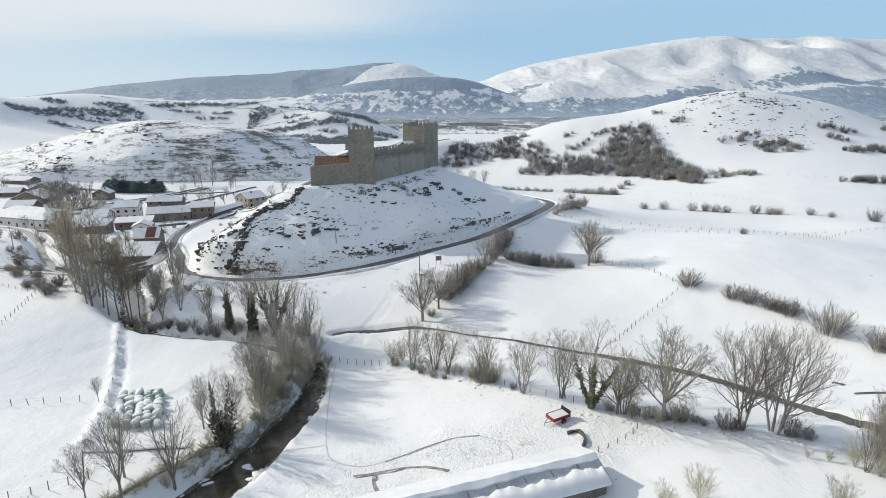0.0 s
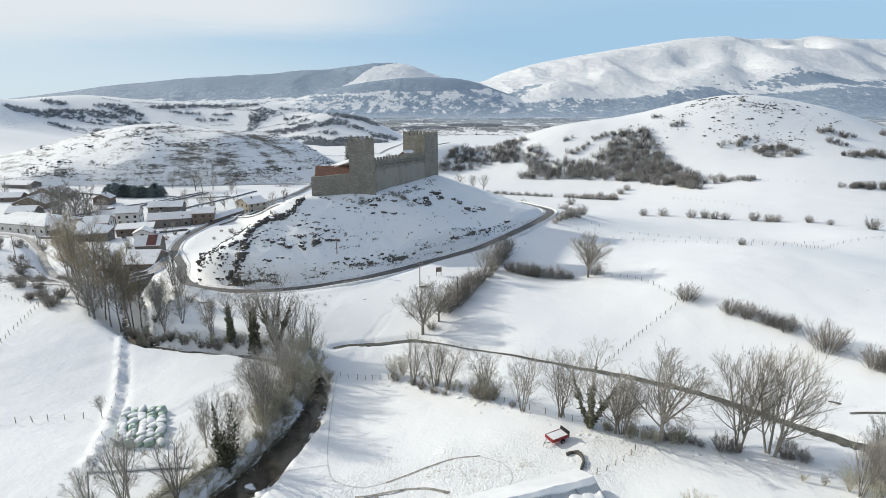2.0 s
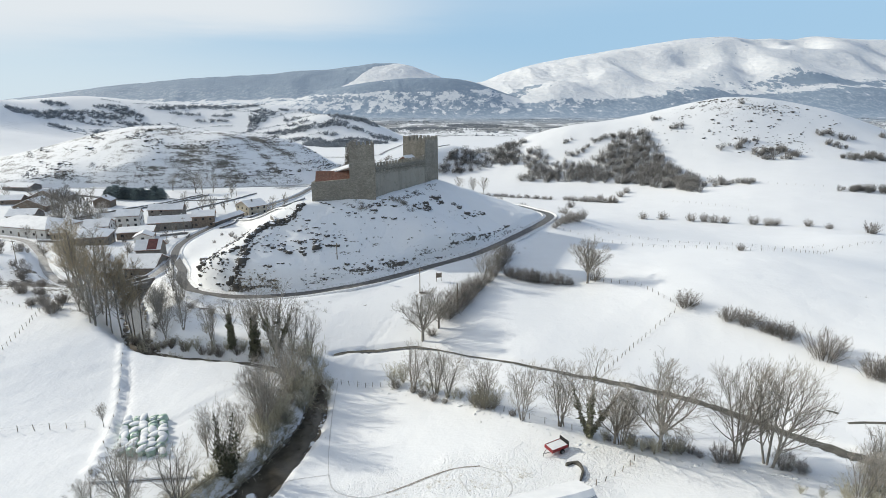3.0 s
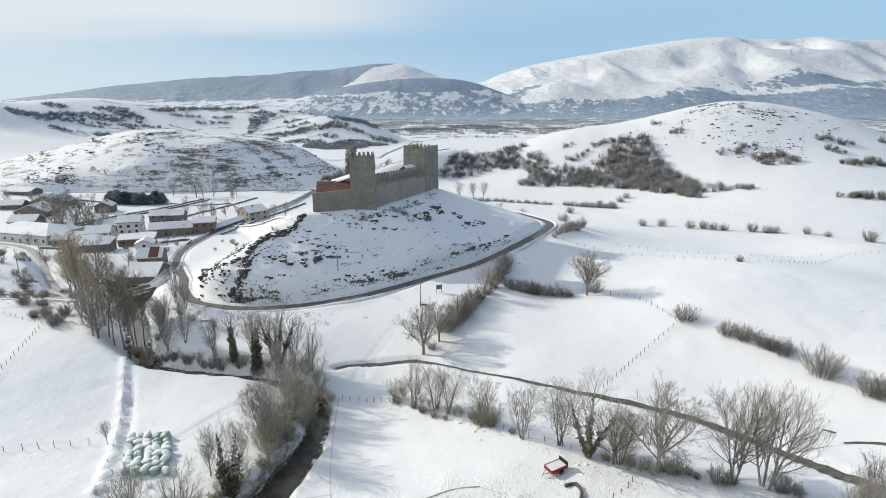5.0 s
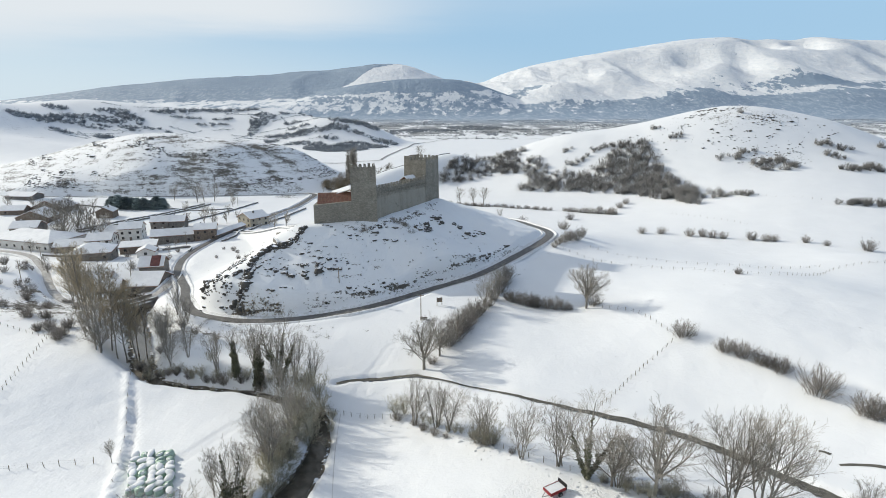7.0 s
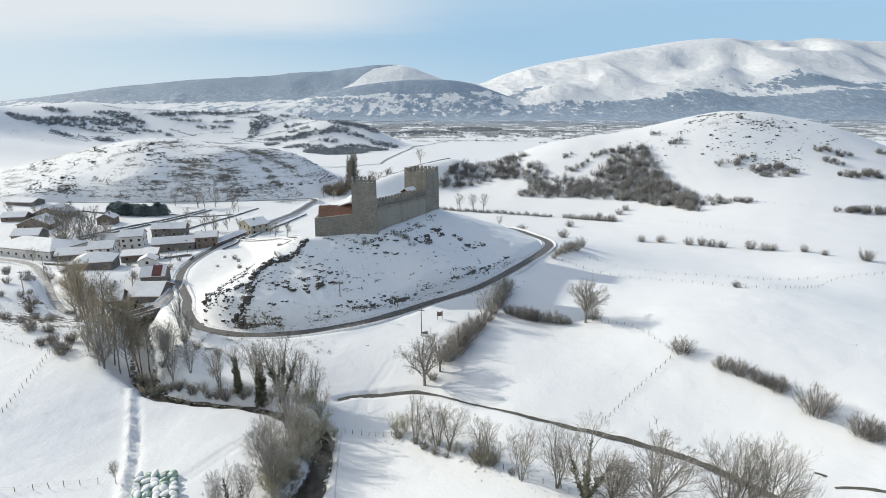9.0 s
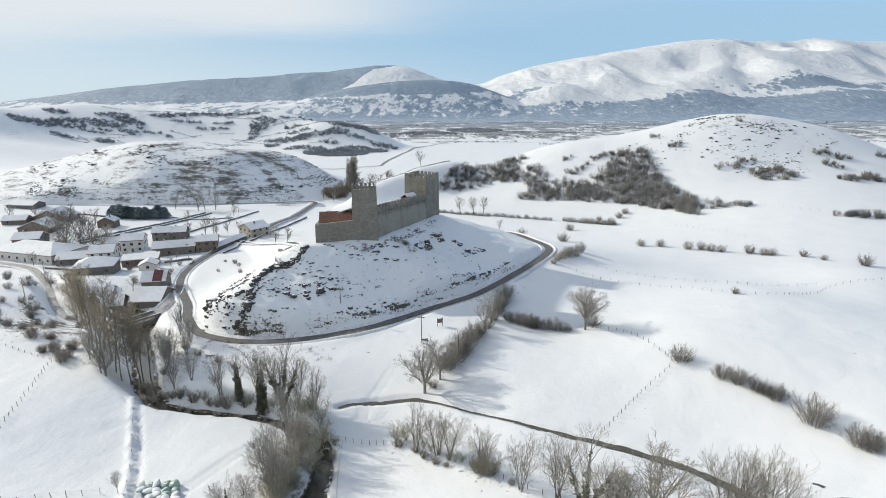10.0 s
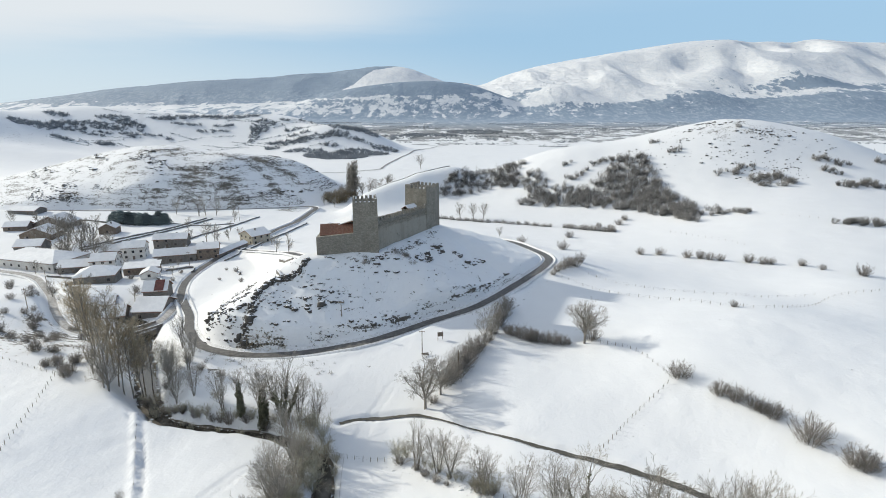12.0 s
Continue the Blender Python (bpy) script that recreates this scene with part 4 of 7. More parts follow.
L_TREE = "tall bare grey-brown winter tree standing in snow"
ROUND_TREES = [plant("bare_tree", L_TREE, "tree", 10, grow(a, 10, 8, (11, 7, 5), (38, 36, 36), (0.36, 0.5, 0.5), 0.10, 0.020, 0.12, stem_angle=38, slim=0.0105, straight=0.05, wob=0.06, dome=1.1, fork=0.24), M_TWIG) for a in (11, 12)]
TALL_TREES = [plant("bare_tree", L_TREE, "tree", 10, grow(a, 10, n, (11, 7, 5), (36, 34, 36), (0.34, 0.5, 0.5), 0.12, 0.017, 0.12, stem_angle=24, slim=0.0105, straight=0.04, wob=0.06, dome=1.1, fork=f), M_TWIG) for a, n, f in ((21, 5, 0.22), (22, 6, 0.16), (23, 5, 0.3))]
BIG_TREES = [plant("bare_tree", "large spreading bare tree with several trunks in snow", "tree", 10, grow(a, 10, n, (18, 9, 6), (38, 31, 33), (0.35, 0.44, 0.5), 0.12, 0.019, 0.24, stem_angle=w, slim=0.008, straight=0.03, wob=0.05, dome=1.15), M_TWIG) for a, n, w in ((31, 4, 9), (33, 4, 11))]
STEM_TREES = [plant("bare_tree", "slender many-stemmed bare tree in the hedgerow", "tree", 10, grow(s, 10, 6, (11, 6, 4), (30, 32, 36), (0.30, 0.5, 0.55), 0.14, 0.013, 0.2, stem_angle=12, slim=0.011, straight=0.05, wob=0.07, dome=1.1), M_TWIG) for s in (41, 42, 43)]
POPLARS = [plant("poplar", "tall slender bare poplar by the river", "tree", 10, grow(a, 10, 1, (30, 7, 5), (36, 32, 36), (0.24, 0.5, 0.6), 0.22, 0.0085, 0.3, lean=0.03, straight=0.03, slim=0.009), M_POPLAR) for a in (51, 52, 53)]
IVY_TREES = [plant("ivy_tree", "bare tree with its trunk wrapped in dark ivy", "tree", 10, grow(a, 10, n, (12, 7, 5), (34, 34, 36), (0.34, 0.5, 0.5), 0.12, 0.022, 0.42, stem_angle=w, slim=0.011, straight=0.05, wob=0.06, dome=1.1), M_TWIG, ivy) for a, n, w, ivy in ((61, 2, 8, (5200, 6.4, 0.95)), (62, 4, 23, (3400, 5.6, 0.30)))]
EVERGREEN = plant("ivy_tree", "bushy tree overgrown with dark green ivy by the river", "tree", 10, grow(65, 10, 4, (11, 7, 5), (40, 36, 36), (0.34, 0.5, 0.5), 0.12, 0.02, 0.2, stem_angle=15, slim=0.011, straight=0.08, wob=0.09, dome=1.2), M_TWIG, (3600, 7.0, 1.0))
BUSHES = [plant("bush", "rounded bare grey-brown thorn bush in snow", "bush", 2.6, dome_bush(a, 2.6, 3.2, 80, 18, 0.0085), M_THORN) for a in (71, 72, 73)]
SHRUBS = [plant("shrub", "upright bare brown shrub beside the stream", "bush", 4.0, grow(s, 4.0, 13, (6, 4, 3), (26, 32, 38), (0.4, 0.55, 0.6), 0.14, 0.009, 0.10, stem_angle=22, slim=0.0095), M_WILLOW) for s in (81, 82, 83)]
FAR_TREES = [plant("bare_tree", "slim bare tree in the distance", "tree", 8, grow(a, 8, 1, (15, 7, 5), (40, 34, 36), (0.40, 0.5, 0.5), 0.10, 0.024, 0.2, slim=0.026, straight=0.06, wob=0.08, dome=1.2), M_TWIG) for a in (91, 92, 93)]
FAR_POPLARS = [plant("poplar", "tall dense bare poplar behind the castle", "tree", 10, grow(s, 10, 1, (26, 7, 6), (24, 28, 34), (0.22, 0.5, 0.6), 0.35, 0.007, 0.12, lean=0.02, slim=0.018, straight=0.03), M_TWIG) for s in (54, 55)]
FAR_BUSHES = [plant("bush", "small rounded bare bush on the snowy meadow", "bush", 2.8, dome_bush(a, 2.8, 3.4, 55, 10, 0.018), M_THORN) for a in (95, 96, 97)]

BANK_BUSHES = [plant("bush", "dense olive-brown bush overhanging the river", "bush", 2.8, dome_bush(a, 2.8, 3.2, 90, 20, 0.010), M_THORN) for a in (75, 76)]


def row(templates, spots, group, size, spread=0.18, label="", wide=1.0, seed=3):
    rnd = random.Random(seed)
    for i, s in enumerate(spots):
        k = s[2] if len(s) > 2 else size
        set_plant(templates[i % len(templates)], s[0], s[1], k * rnd.uniform(1 - spread, 1 + spread), rnd.uniform(0, 360), label, group, wide=wide)


# the scale of each is its height over that of its pattern (trees 10 m, bushes 2.6 m, shrubs 4 m)
row(POPLARS, ((-110.7, 153.6), (-106, 148.7), (-102.7, 145.3), (-88.3, 127.6), (-80, 117), (-81.3, 122.6), (-79.2, 121), (-77.7, 122), (-76.4, 124), (-75.6, 127), (-85.9, 128.8), (-88.4, 130.5), (-93.8, 134.3), (-78.2, 128),
              (-91, 130), (-97, 139), (-83, 133), (-113, 157)), "poplars by the river", 2.0, 0.14, wide=1.25)
row(STEM_TREES, ((-70.1, 125.7, 1.1), (-76.0, 136.6, 0.9), (-71, 136.2, 1.0), (-66, 131, 0.9), (-62.7, 114, 0.9), (-64, 124, 0.8)), "trees by the bridge", 1.0)
row(ROUND_TREES, ((-77.9, 113.6, 0.9),), "trees by the bridge", 1.0, 0.0, "broad bare tree at the foot of the poplars", wide=1.3)
row(IVY_TREES, ((-39.7, 105.4, 1.5), (-34.6, 104, 1.55), (-45, 107.4, 1.1)), "ivy trees by the river", 1.2, 0.04)
row(SHRUBS, ((-75.4, 121), (-70, 117), (-66, 114), (-61.7, 111.8), (-57.5, 110), (-53.5, 108.6), (-49.5, 107.6), (-46.2, 107), (-42.4, 106.2), (-52, 111), (-37, 104.8), (-72.5, 119), (-64, 112.6), (-59.6, 110.8), (-55.5, 109)), "river hedge", 0.7, 0.25)
row(SHRUBS, ((-30.8, 102.4, 1.56), (-28.1, 101, 1.66), (-25.4, 98.2, 1.75), (-25.4, 91, 2.0), (-26.7, 86.5, 1.9), (-24.3, 84.5, 1.8), (-23.9, 94.5, 1.5), (-28.6, 94, 1.7), (-26.4, 79.0, 1.2)),
    "river thicket", 1.5, 0.12, "dense olive-brown willow thicket on the river bank")
row(SHRUBS, ((-26.4, 76, 1.2), (-28.6, 77.6, 1.2), (-20.6, 84, 0.6), (-21, 89, 0.8), (-21.4, 92.5, 0.8), (-44, 102.8, 0.6), (-56, 106, 0.6), (-68, 113, 0.8)),
    "river thicket", 1.0, 0.15, "olive-brown willow shrubs on the river bank")
row(BANK_BUSHES, ((-30.4, 79.4, 0.8), (-31.0, 87.0, 0.9), (-28.4, 82.2, 1.2), (-28.8, 87.6, 1.2), (-29.2, 93.4, 1.2), (-29.2, 98.6, 1.1), (-28.8, 103.2, 1.0), (-27.0, 84.6, 1.1), (-26.8, 79.0, 1.0), (-26.9, 90.4, 1.0), (-24.2, 94.6, 0.8), (-24.0, 88.6, 0.7), (-28.2, 76.0, 0.9)), "bank bushes", 1.0, 0.12)
row(STEM_TREES, ((-36, 106, 1.2), (-42, 109, 1.0), (-50, 109, 1.0), (-58, 113, 0.9), (-31.5, 105, 1.1), (-27.5, 103, 0.9), (-66, 120, 1.0), (-70, 126, 1.1), (-30, 92, 1.2), (-27, 86, 1.1)), "river trees", 0.8, 0.1)
row(STEM_TREES, ((-31.5, 85.3, 1.0), (-30, 80, 1.05), (-28, 75, 1.2)), "bank trees", 1.0, 0.1)
row(TALL_TREES, ((-79.6, 114.6, 1.35), (-86, 121, 1.0)), "trees by the bridge", 1.0)
row(TALL_TREES, ((-36.9, 53.0, 1.15), (-32.7, 56.6, 1.15), (-38.6, 56.6, 0.95), (-33.7, 67.6, 0.8), (-27.9, 75.3, 1.3), (-54.3, 76.8, 0.42), (-40.6, 52.4, 0.8), (-30.6, 71.6, 0.75)), "bank trees", 1.0, 0.04)
row([EVERGREEN], ((-29.8, 64.4, 1.15),), "bank trees", 1.0, 0.0)
row(SHRUBS, ((-32.9, 62.2, 0.55), (-31.5, 64.2, 0.6), (-28.5, 68.4, 0.55), (-29.1, 74.8, 1.2), (-27.4, 73.4, 1.1), (-26.8, 71.0, 0.8), (-26.2, 78.6, 1.3), (-27.6, 70.4, 0.5), (-31.4, 59.2, 0.45), (-33.4, 56.2, 0.5), (-35.2, 55.0, 0.45), (-30.4, 66.4, 0.6), (-27.2, 76.4, 0.9)), "bank shrubs", 0.6, 0.15, "low olive-brown shrubs on the river bank")
row(SHRUBS, ((-48.6, 49.6, 0.8), (-45.6, 49.8, 0.7), (-51.4, 49.2, 0.8), (-47.9, 63.6, 0.3), (-48.4, 64.4, 0.28)), "bank shrubs", 0.8)
row(SHRUBS, ((-9.3, 92.6, 1.4), (-7.6, 93.2, 1.2), (-4, 89.3, 0.7), (0.6, 84.2, 0.6), (2.9, 83, 0.6), (-1, 86.6, 0.6), (5.1, 79.3, 1.0), (6.6, 78.2, 1.2), (8.2, 78, 1.1), (-2.6, 88, 0.6), (1.8, 83.6, 0.6)), "hedgerow shrubs", 0.9, 0.12)
row(STEM_TREES, ((-1.4, 86.6, 0.95), (0.8, 84.6, 0.9), (6.4, 78.8, 0.9), (11.9, 73.2, 1.0), (17.2, 70.4, 1.05), (-5.4, 88.6, 0.9), (24.0, 64.4, 0.85)), "hedgerow trees", 0.85, 0.06, wide=1.25)
row(IVY_TREES[1:], ((20.3, 67.0, 1.2),), "hedgerow trees", 1.0, 0.0, wide=1.15)
row(BUSHES, ((-8.9, 91.4, 0.9), (-5.5, 88.8, 0.7), (-3.8, 86.3, 0.75), (-1.8, 84.1, 0.8), (0.2, 82.6, 0.5), (4.7, 81.2, 0.6), (6.0, 79.2, 1.05), (7.7, 78.3, 1.05), (10.6, 74.9, 0.5), (25.2, 64.3, 0.75), (27.0, 62.9, 0.8), (28.9, 62.0, 0.6), (30.4, 61.6, 0.95), (22.6, 65.6, 0.5), (31.8, 61.0, 0.6)), "hedgerow thorns", 0.8, 0.1, "dark rounded thorn bush at the foot of the hedgerow")
row(ROUND_TREES, ((28.1, 61.8, 1.3), (23.2, 64.6, 0.9)), "hedgerow trees", 1.0, 0.0, wide=1.35)
row(SHRUBS, ((24.6, 63, 0.8), (27.2, 61.2, 0.7), (29.3, 61, 0.8), (30.5, 60.9, 0.75), (26, 62.2, 0.6), (22, 65.4, 0.5)), "hedgerow shrubs", 0.6)
row(BIG_TREES, ((36.4, 58.8, 1.46), (39.8, 57.5, 1.5)), "great trees", 1.4, 0.0, wide=1.0)
row(BUSHES, ((34.6, 59, 1.3), (36, 58.6, 0.8), (41.2, 56.6, 1.2), (32.4, 60, 0.6), (42.5, 55.6, 0.8)), "hedgerow shrubs", 0.8)
row(SHRUBS, ((25.3, 45.7, 1.1), (21.6, 44.6, 0.9), (36.9, 42.8, 0.9)), "meadow shrubs", 0.8, 0.06)
row(STEM_TREES, ((43.7, 48.4, 0.8), (45.4, 48, 0.85), (48.2, 52, 0.8), (46.4, 50, 0.75)), "meadow shrubs", 1.0, 0.1)
row(SHRUBS, ((44.4, 47.4, 1.0), (43.2, 49.4, 0.9), (46, 49.6, 1.1), (41.4, 50.6, 0.4), (39.6, 51.4, 0.35)), "meadow shrubs", 1.0, 0.1)
row(ROUND_TREES, ((-4.4, 108.2, 1.2), (-1.0, 111.8, 1.0)), "field hedge", 1.0, 0.0, wide=1.5)
row(BUSHES, ((0.8, 115.2, 1.7), (2.2, 117, 2.2), (3.6, 119.6, 2.5), (5.0, 122.4, 2.4), (6.4, 125, 2.2), (7.8, 127.2, 1.9), (9.4, 129.6, 1.3), (11.4, 132.6, 1.2), (13.2, 137, 1.4), (15.2, 142, 1.6), (16.8, 147, 1.6), (18.2, 151.6, 1.9), (-2.6, 109.6, 0.9), (4.2, 120.2, 1.5)), "field hedge", 1.3, 0.12, "dense olive-brown bush of a field hedge", wide=1.1)
row(TALL_TREES, ((10.4, 130.8, 0.85), (12.6, 135.4, 0.9), (15.0, 140.6, 0.8), (17.6, 149.4, 0.6)), "field hedge", 0.9, 0.05, wide=1.3)
row(BUSHES, ((18.8, 136.4, 1.7), (20.6, 135, 1.7), (22.4, 134, 1.8), (24.3, 133, 1.7), (26.5, 132.2, 1.6), (28.5, 131.4, 1.5), (30.6, 130.6, 1.2), (32, 130.2, 0.7), (17.2, 137.4, 1.3), (23.4, 133.2, 1.5), (38.4, 131.8, 1.7)), "field hedge", 0.9, 0.12)
LONE_TREE = plant("bare_tree", L_TREE, "tree", 10, grow(14, 10, 10, (11, 8, 5), (40, 38, 38), (0.36, 0.5, 0.5), 0.06, 0.022, 0.10, stem_angle=42, slim=0.0135, straight=0.05, wob=0.06, dome=1.15, fork=0.3), M_TWIG)
row([LONE_TREE], ((36.1, 129.9, 1.25),), "lone tree", 1.0, 0.0, "single bare round-crowned tree on the meadow", wide=1.25)
row(BUSHES, ((51, 107.8, 1.8), (56.4, 100.6, 1.5), (58.6, 98.2, 1.6), (60.6, 95.4, 1.5), (62.8, 92.4, 1.6), (65.2, 85.4, 2.3), (68.2, 78.2, 1.7), (69, 77, 1.6), (61.6, 94, 1.1)), "thorn hedge on the bank", 1.2, 0.06, wide=1.15)
row(FAR_BUSHES, ((37.5, 256.5, 1.8), (56.8, 252, 1.9), (68.1, 288, 1.6), (102.2, 312, 1.8), (108, 320, 1.6), (89.6, 240, 1.3), (97.4, 238, 1.5), (107, 231.5, 1.5), (111.9, 229.5, 1.6), (115, 227, 1.5), (118.3, 225, 1.3), (128.6, 221.5, 1.6), (132.5, 218, 1.5), (135.2, 217, 1.3), (145.3, 212.5, 1.3), (149.3, 206, 1.0),
                 (158.6, 197, 2.0), (81.3, 144, 0.9), (94.5, 301, 1.6), (90.3, 311, 1.4)), "meadow bushes", 1.4, 0.1, wide=1.1)
row(BUSHES, ((39.2, 181.6, 1.4), (41.6, 184, 1.6), (44, 186.6, 1.8), (47.2, 188.5, 1.9), (45.5, 190, 1.6), (50.6, 195.6, 1.7), (37.4, 178.6, 0.9)), "bushes at the bend", 1.1, 0.1)
row(FAR_BUSHES, tuple((x * 0.5, 347.6 - (x * 0.5 + 0.1) * 0.47 + 0.6 * math.sin(x * 1.9), 0.75 + 0.3 * math.sin(x * 0.7)) for x in range(-44, 128, 3)), "far hedge", 1.2, 0.3)
row(FAR_BUSHES, tuple((x, 315 - (x - 71) * 0.75, 1.3) for x in range(71, 96, 2)), "far hedge", 1.3, 0.25)
row(FAR_TREES, ((10.8, 346.4, 1.5), (19.1, 344.5, 1.45), (25.3, 343.8, 1.4), (30.5, 292, 0.8)), "three slim trees", 1.4, 0.05)
row(BUSHES, ((-132, 164.2, 1.9), (-109.6, 134, 1.6), (-91.3, 119, 1.5), (-94.5, 127.5, 1.3), (-112.5, 145.4, 1.2), (-100.5, 125, 1.0), (-111.6, 137, 1.2), (-147.9, 184, 1.7), (-94.5, 127.6, 1.4), (-94, 122, 1.2), (-116.2, 150, 1.2), (-168, 200, 1.2), (-155, 205, 1.4), (-100, 128, 1.0), (-72, 118, 1.2)), "scrub by the street", 1.4, 0.1)
row(BUSHES, ((-122, 168, 1.0), (-130, 160, 1.2), (-138, 168, 1.1), (-150, 190, 1.1), (-158, 198, 1.0), (-176, 210, 1.2), (-186, 205, 1.0), (-135, 150, 1.3), (-145, 160, 1.0), (-125, 145, 1.2), (-118, 142, 1.0), (-105, 134, 1.1), (-101, 126, 1.0), (-108, 168, 0.9), (-113, 176, 0.9), (-122, 205, 1.0), (-116, 222, 1.0), (-119, 236, 1.0), (-136, 226, 0.9), (-100, 240, 0.8), (-94, 236, 0.9), (-90, 230, 0.7), (-84, 215, 0.9), (-96, 222, 0.7)), "village scrub", 1.0, 0.25)
row(FAR_BUSHES, ((-70, 116.4, 0.9), (-65, 113.4, 1.0), (-60, 111, 0.9), (-56.5, 109.4, 1.0), (-52, 108, 0.9), (-47.8, 106.8, 1.0), (-43.6, 106.2, 0.9), (-39, 104.6, 1.0), (-62.4, 112.2, 0.8), (-50, 107.4, 0.8)), "river hedge", 1.0, 0.2)
row(SHRUBS, ((-70.5, 120, 0.9), (-66.5, 111.6, 0.7), (-58.5, 107.6, 0.6), (-49.6, 105, 0.6), (-73.4, 119, 0.8)), "river thicket", 0.9, 0.15, "grey-brown willow shrubs on the river bank")
row(FAR_TREES, ((-184, 271.5, 1.6), (-191.9, 279.4, 1.5), (-205.6, 289, 1.5), (-217.2, 299.4, 1.9), (-217.3, 304.4, 1.9), (-212.4, 302, 1.8), (-207.8, 300, 1.7), (-206.1, 305, 1.8), (-198.7, 298, 1.5), (-218.2, 294, 1.6),
                (-171.2, 376, 1.9), (-167.4, 378, 1.6), (-161, 380, 1.8), (-136.1, 304, 1.5), (-131.3, 304, 1.3), (-144.9, 302, 1.0), (-124.5, 307, 0.9), (-140, 358, 1.0), (-70, 220, 0.9), (-56, 190, 0.8), (-128, 182, 0.9)), "village trees", 1.5, 0.1)
row(FAR_TREES, ((-120, 178, 1.1), (-133, 186, 1.0), (-118, 196, 0.9), (-121, 232, 0.7), (-126, 248, 0.6), (-145, 240, 0.7), (-149, 228, 0.8), (-171, 232, 0.8), (-188, 240, 0.9), (-200, 262, 1.2), (-196, 270, 1.3), (-186, 262, 1.1), (-230, 300, 1.4), (-226, 312, 1.5), (-238, 318, 1.4), (-215, 330, 1.3), (-262, 345, 1.2), (-275, 340, 1.3), (-240, 345, 1.2), (-140, 205, 0.9), (-152, 200, 0.8), (-118, 308, 0.9), (-95, 292, 0.7), (-88, 300, 0.7), (-190, 382, 1.5), (-150, 384, 1.3), (-205, 300, 1.6), (-180, 284, 1.3)), "village trees", 1.0, 0.15)
row(FAR_TREES, ((-186, 262, 2.0), (-178, 268, 1.7), (-170, 262, 1.3), (-192, 268, 1.8), (-182, 275, 1.9), (-174, 276, 1.5)), "village trees", 1.4, 0.1, "large dark bare tree among the village houses")
row(BUSHES, ((-120, 150, 1.2), (-113, 143, 1.0), (-128, 158, 1.1), (-138, 172, 1.2), (-104, 134, 1.0), (-98, 126, 1.1), (-132, 150, 1.4), (-142, 165, 1.0), (-150, 178, 1.1), (-108, 150, 0.9), (-92, 122, 1.1), (-116, 162, 0.9), (-124, 168, 0.8), (-66, 128, 0.9), (-61, 124, 0.8), (-55, 121, 0.9), (-50, 118, 0.7), (-46, 121, 0.6), (-70, 124, 0.8)), "slope scrub", 1.0, 0.3)
row(FAR_TREES, ((-16, 190, 0.55), (-13, 196, 0.6), (-18, 200, 0.55), (-20, 187, 0.45), (-22, 195, 0.5), (-45, 200, 0.5), (-42, 206, 0.55), (-38, 198, 0.45)), "trees behind the castle", 0.5, 0.1, "slim bare tree behind the castle wall")
row(FAR_TREES, ((-82, 440, 1.4), (-86, 436, 1.2), (-79, 444, 1.3), (-90, 430, 1.1), (-76, 462, 1.5), (-68, 458, 1.3), (-62, 466, 1.4), (-104, 300, 0.7), (-100, 290, 0.6), (-128, 300, 0.8), (-132, 330, 0.9), (-158, 330, 0.8), (-165, 345, 0.9), (-230, 330, 1.2), (-236, 325, 1.3), (-224, 322, 1.1)), "village trees", 1.2, 0.12)
row(FAR_POPLARS, ((-75.5, 450, 3.1), (-74.0, 452, 2.9), (-77.0, 451, 2.8), (-74.9, 454, 3.2), (-78.1, 449, 2.2), (-72.9, 451, 2.4), (-76.1, 447, 2.7), (-73.7, 455, 3.0), (-77.3, 455, 2.6), (-75.3, 458, 2.9)), "poplars behind the castle", 2.3, 0.05, wide=1.25)
row(FAR_TREES, ((-78.7, 452, 1.5), (-69.4, 462, 1.6), (-63.5, 470, 2.0), (-57, 478, 2.2), (-50, 486, 2.3), (-46, 484, 2.0), (-81, 432, 1.0), (-85, 420, 1.1), (-84, 445, 1.3), (-94, 425, 1.0), (-60, 474, 1.3), (-26.4, 645, 2.2)), "trees behind the castle", 1.3, 0.1)

# ---- scrub and woods that nobody could count ----
def scrub(name, spots, size, per, label, material, seed, kind="stuff", thin=0.014, upright=0.9):
    """Many small bare bushes in one mesh: fans of thin twigs over each spot."""
    rng = np.random.default_rng(seed)
    spots = np.asarray(spots, float)
    n = len(spots)
    z = height(spots[:, 0], spots[:, 1])
    k = size * rng.uniform(0.6, 1.35, n)
    d = rng.normal(0, 1, (n, per, 3))
    d[..., 2] = np.abs(d[..., 2]) * upright + 0.25
    d /= np.linalg.norm(d, axis=2, keepdims=True)
    base = np.stack([spots[:, 0], spots[:, 1], z - 0.2], -1)[:, None, :] + d * (k[:, None] * rng.uniform(0.0, 0.5, (n, per)))[..., None]
    tip = base + (d + rng.normal(0, 0.35, (n, per, 3))) * (k[:, None] * rng.uniform(0.35, 0.8, (n, per)))[..., None]
    side = rng.normal(0, 1, (n, per, 3)) * (thin * k)[:, None, None]
    verts = np.stack([base - side, base + side, tip], 2).reshape(-1, 3)
    ob = quick_mesh(name, verts, np.arange(len(verts)).reshape(-1, 3), material)
    return tagged(ob, label, "scrub", kind=kind)


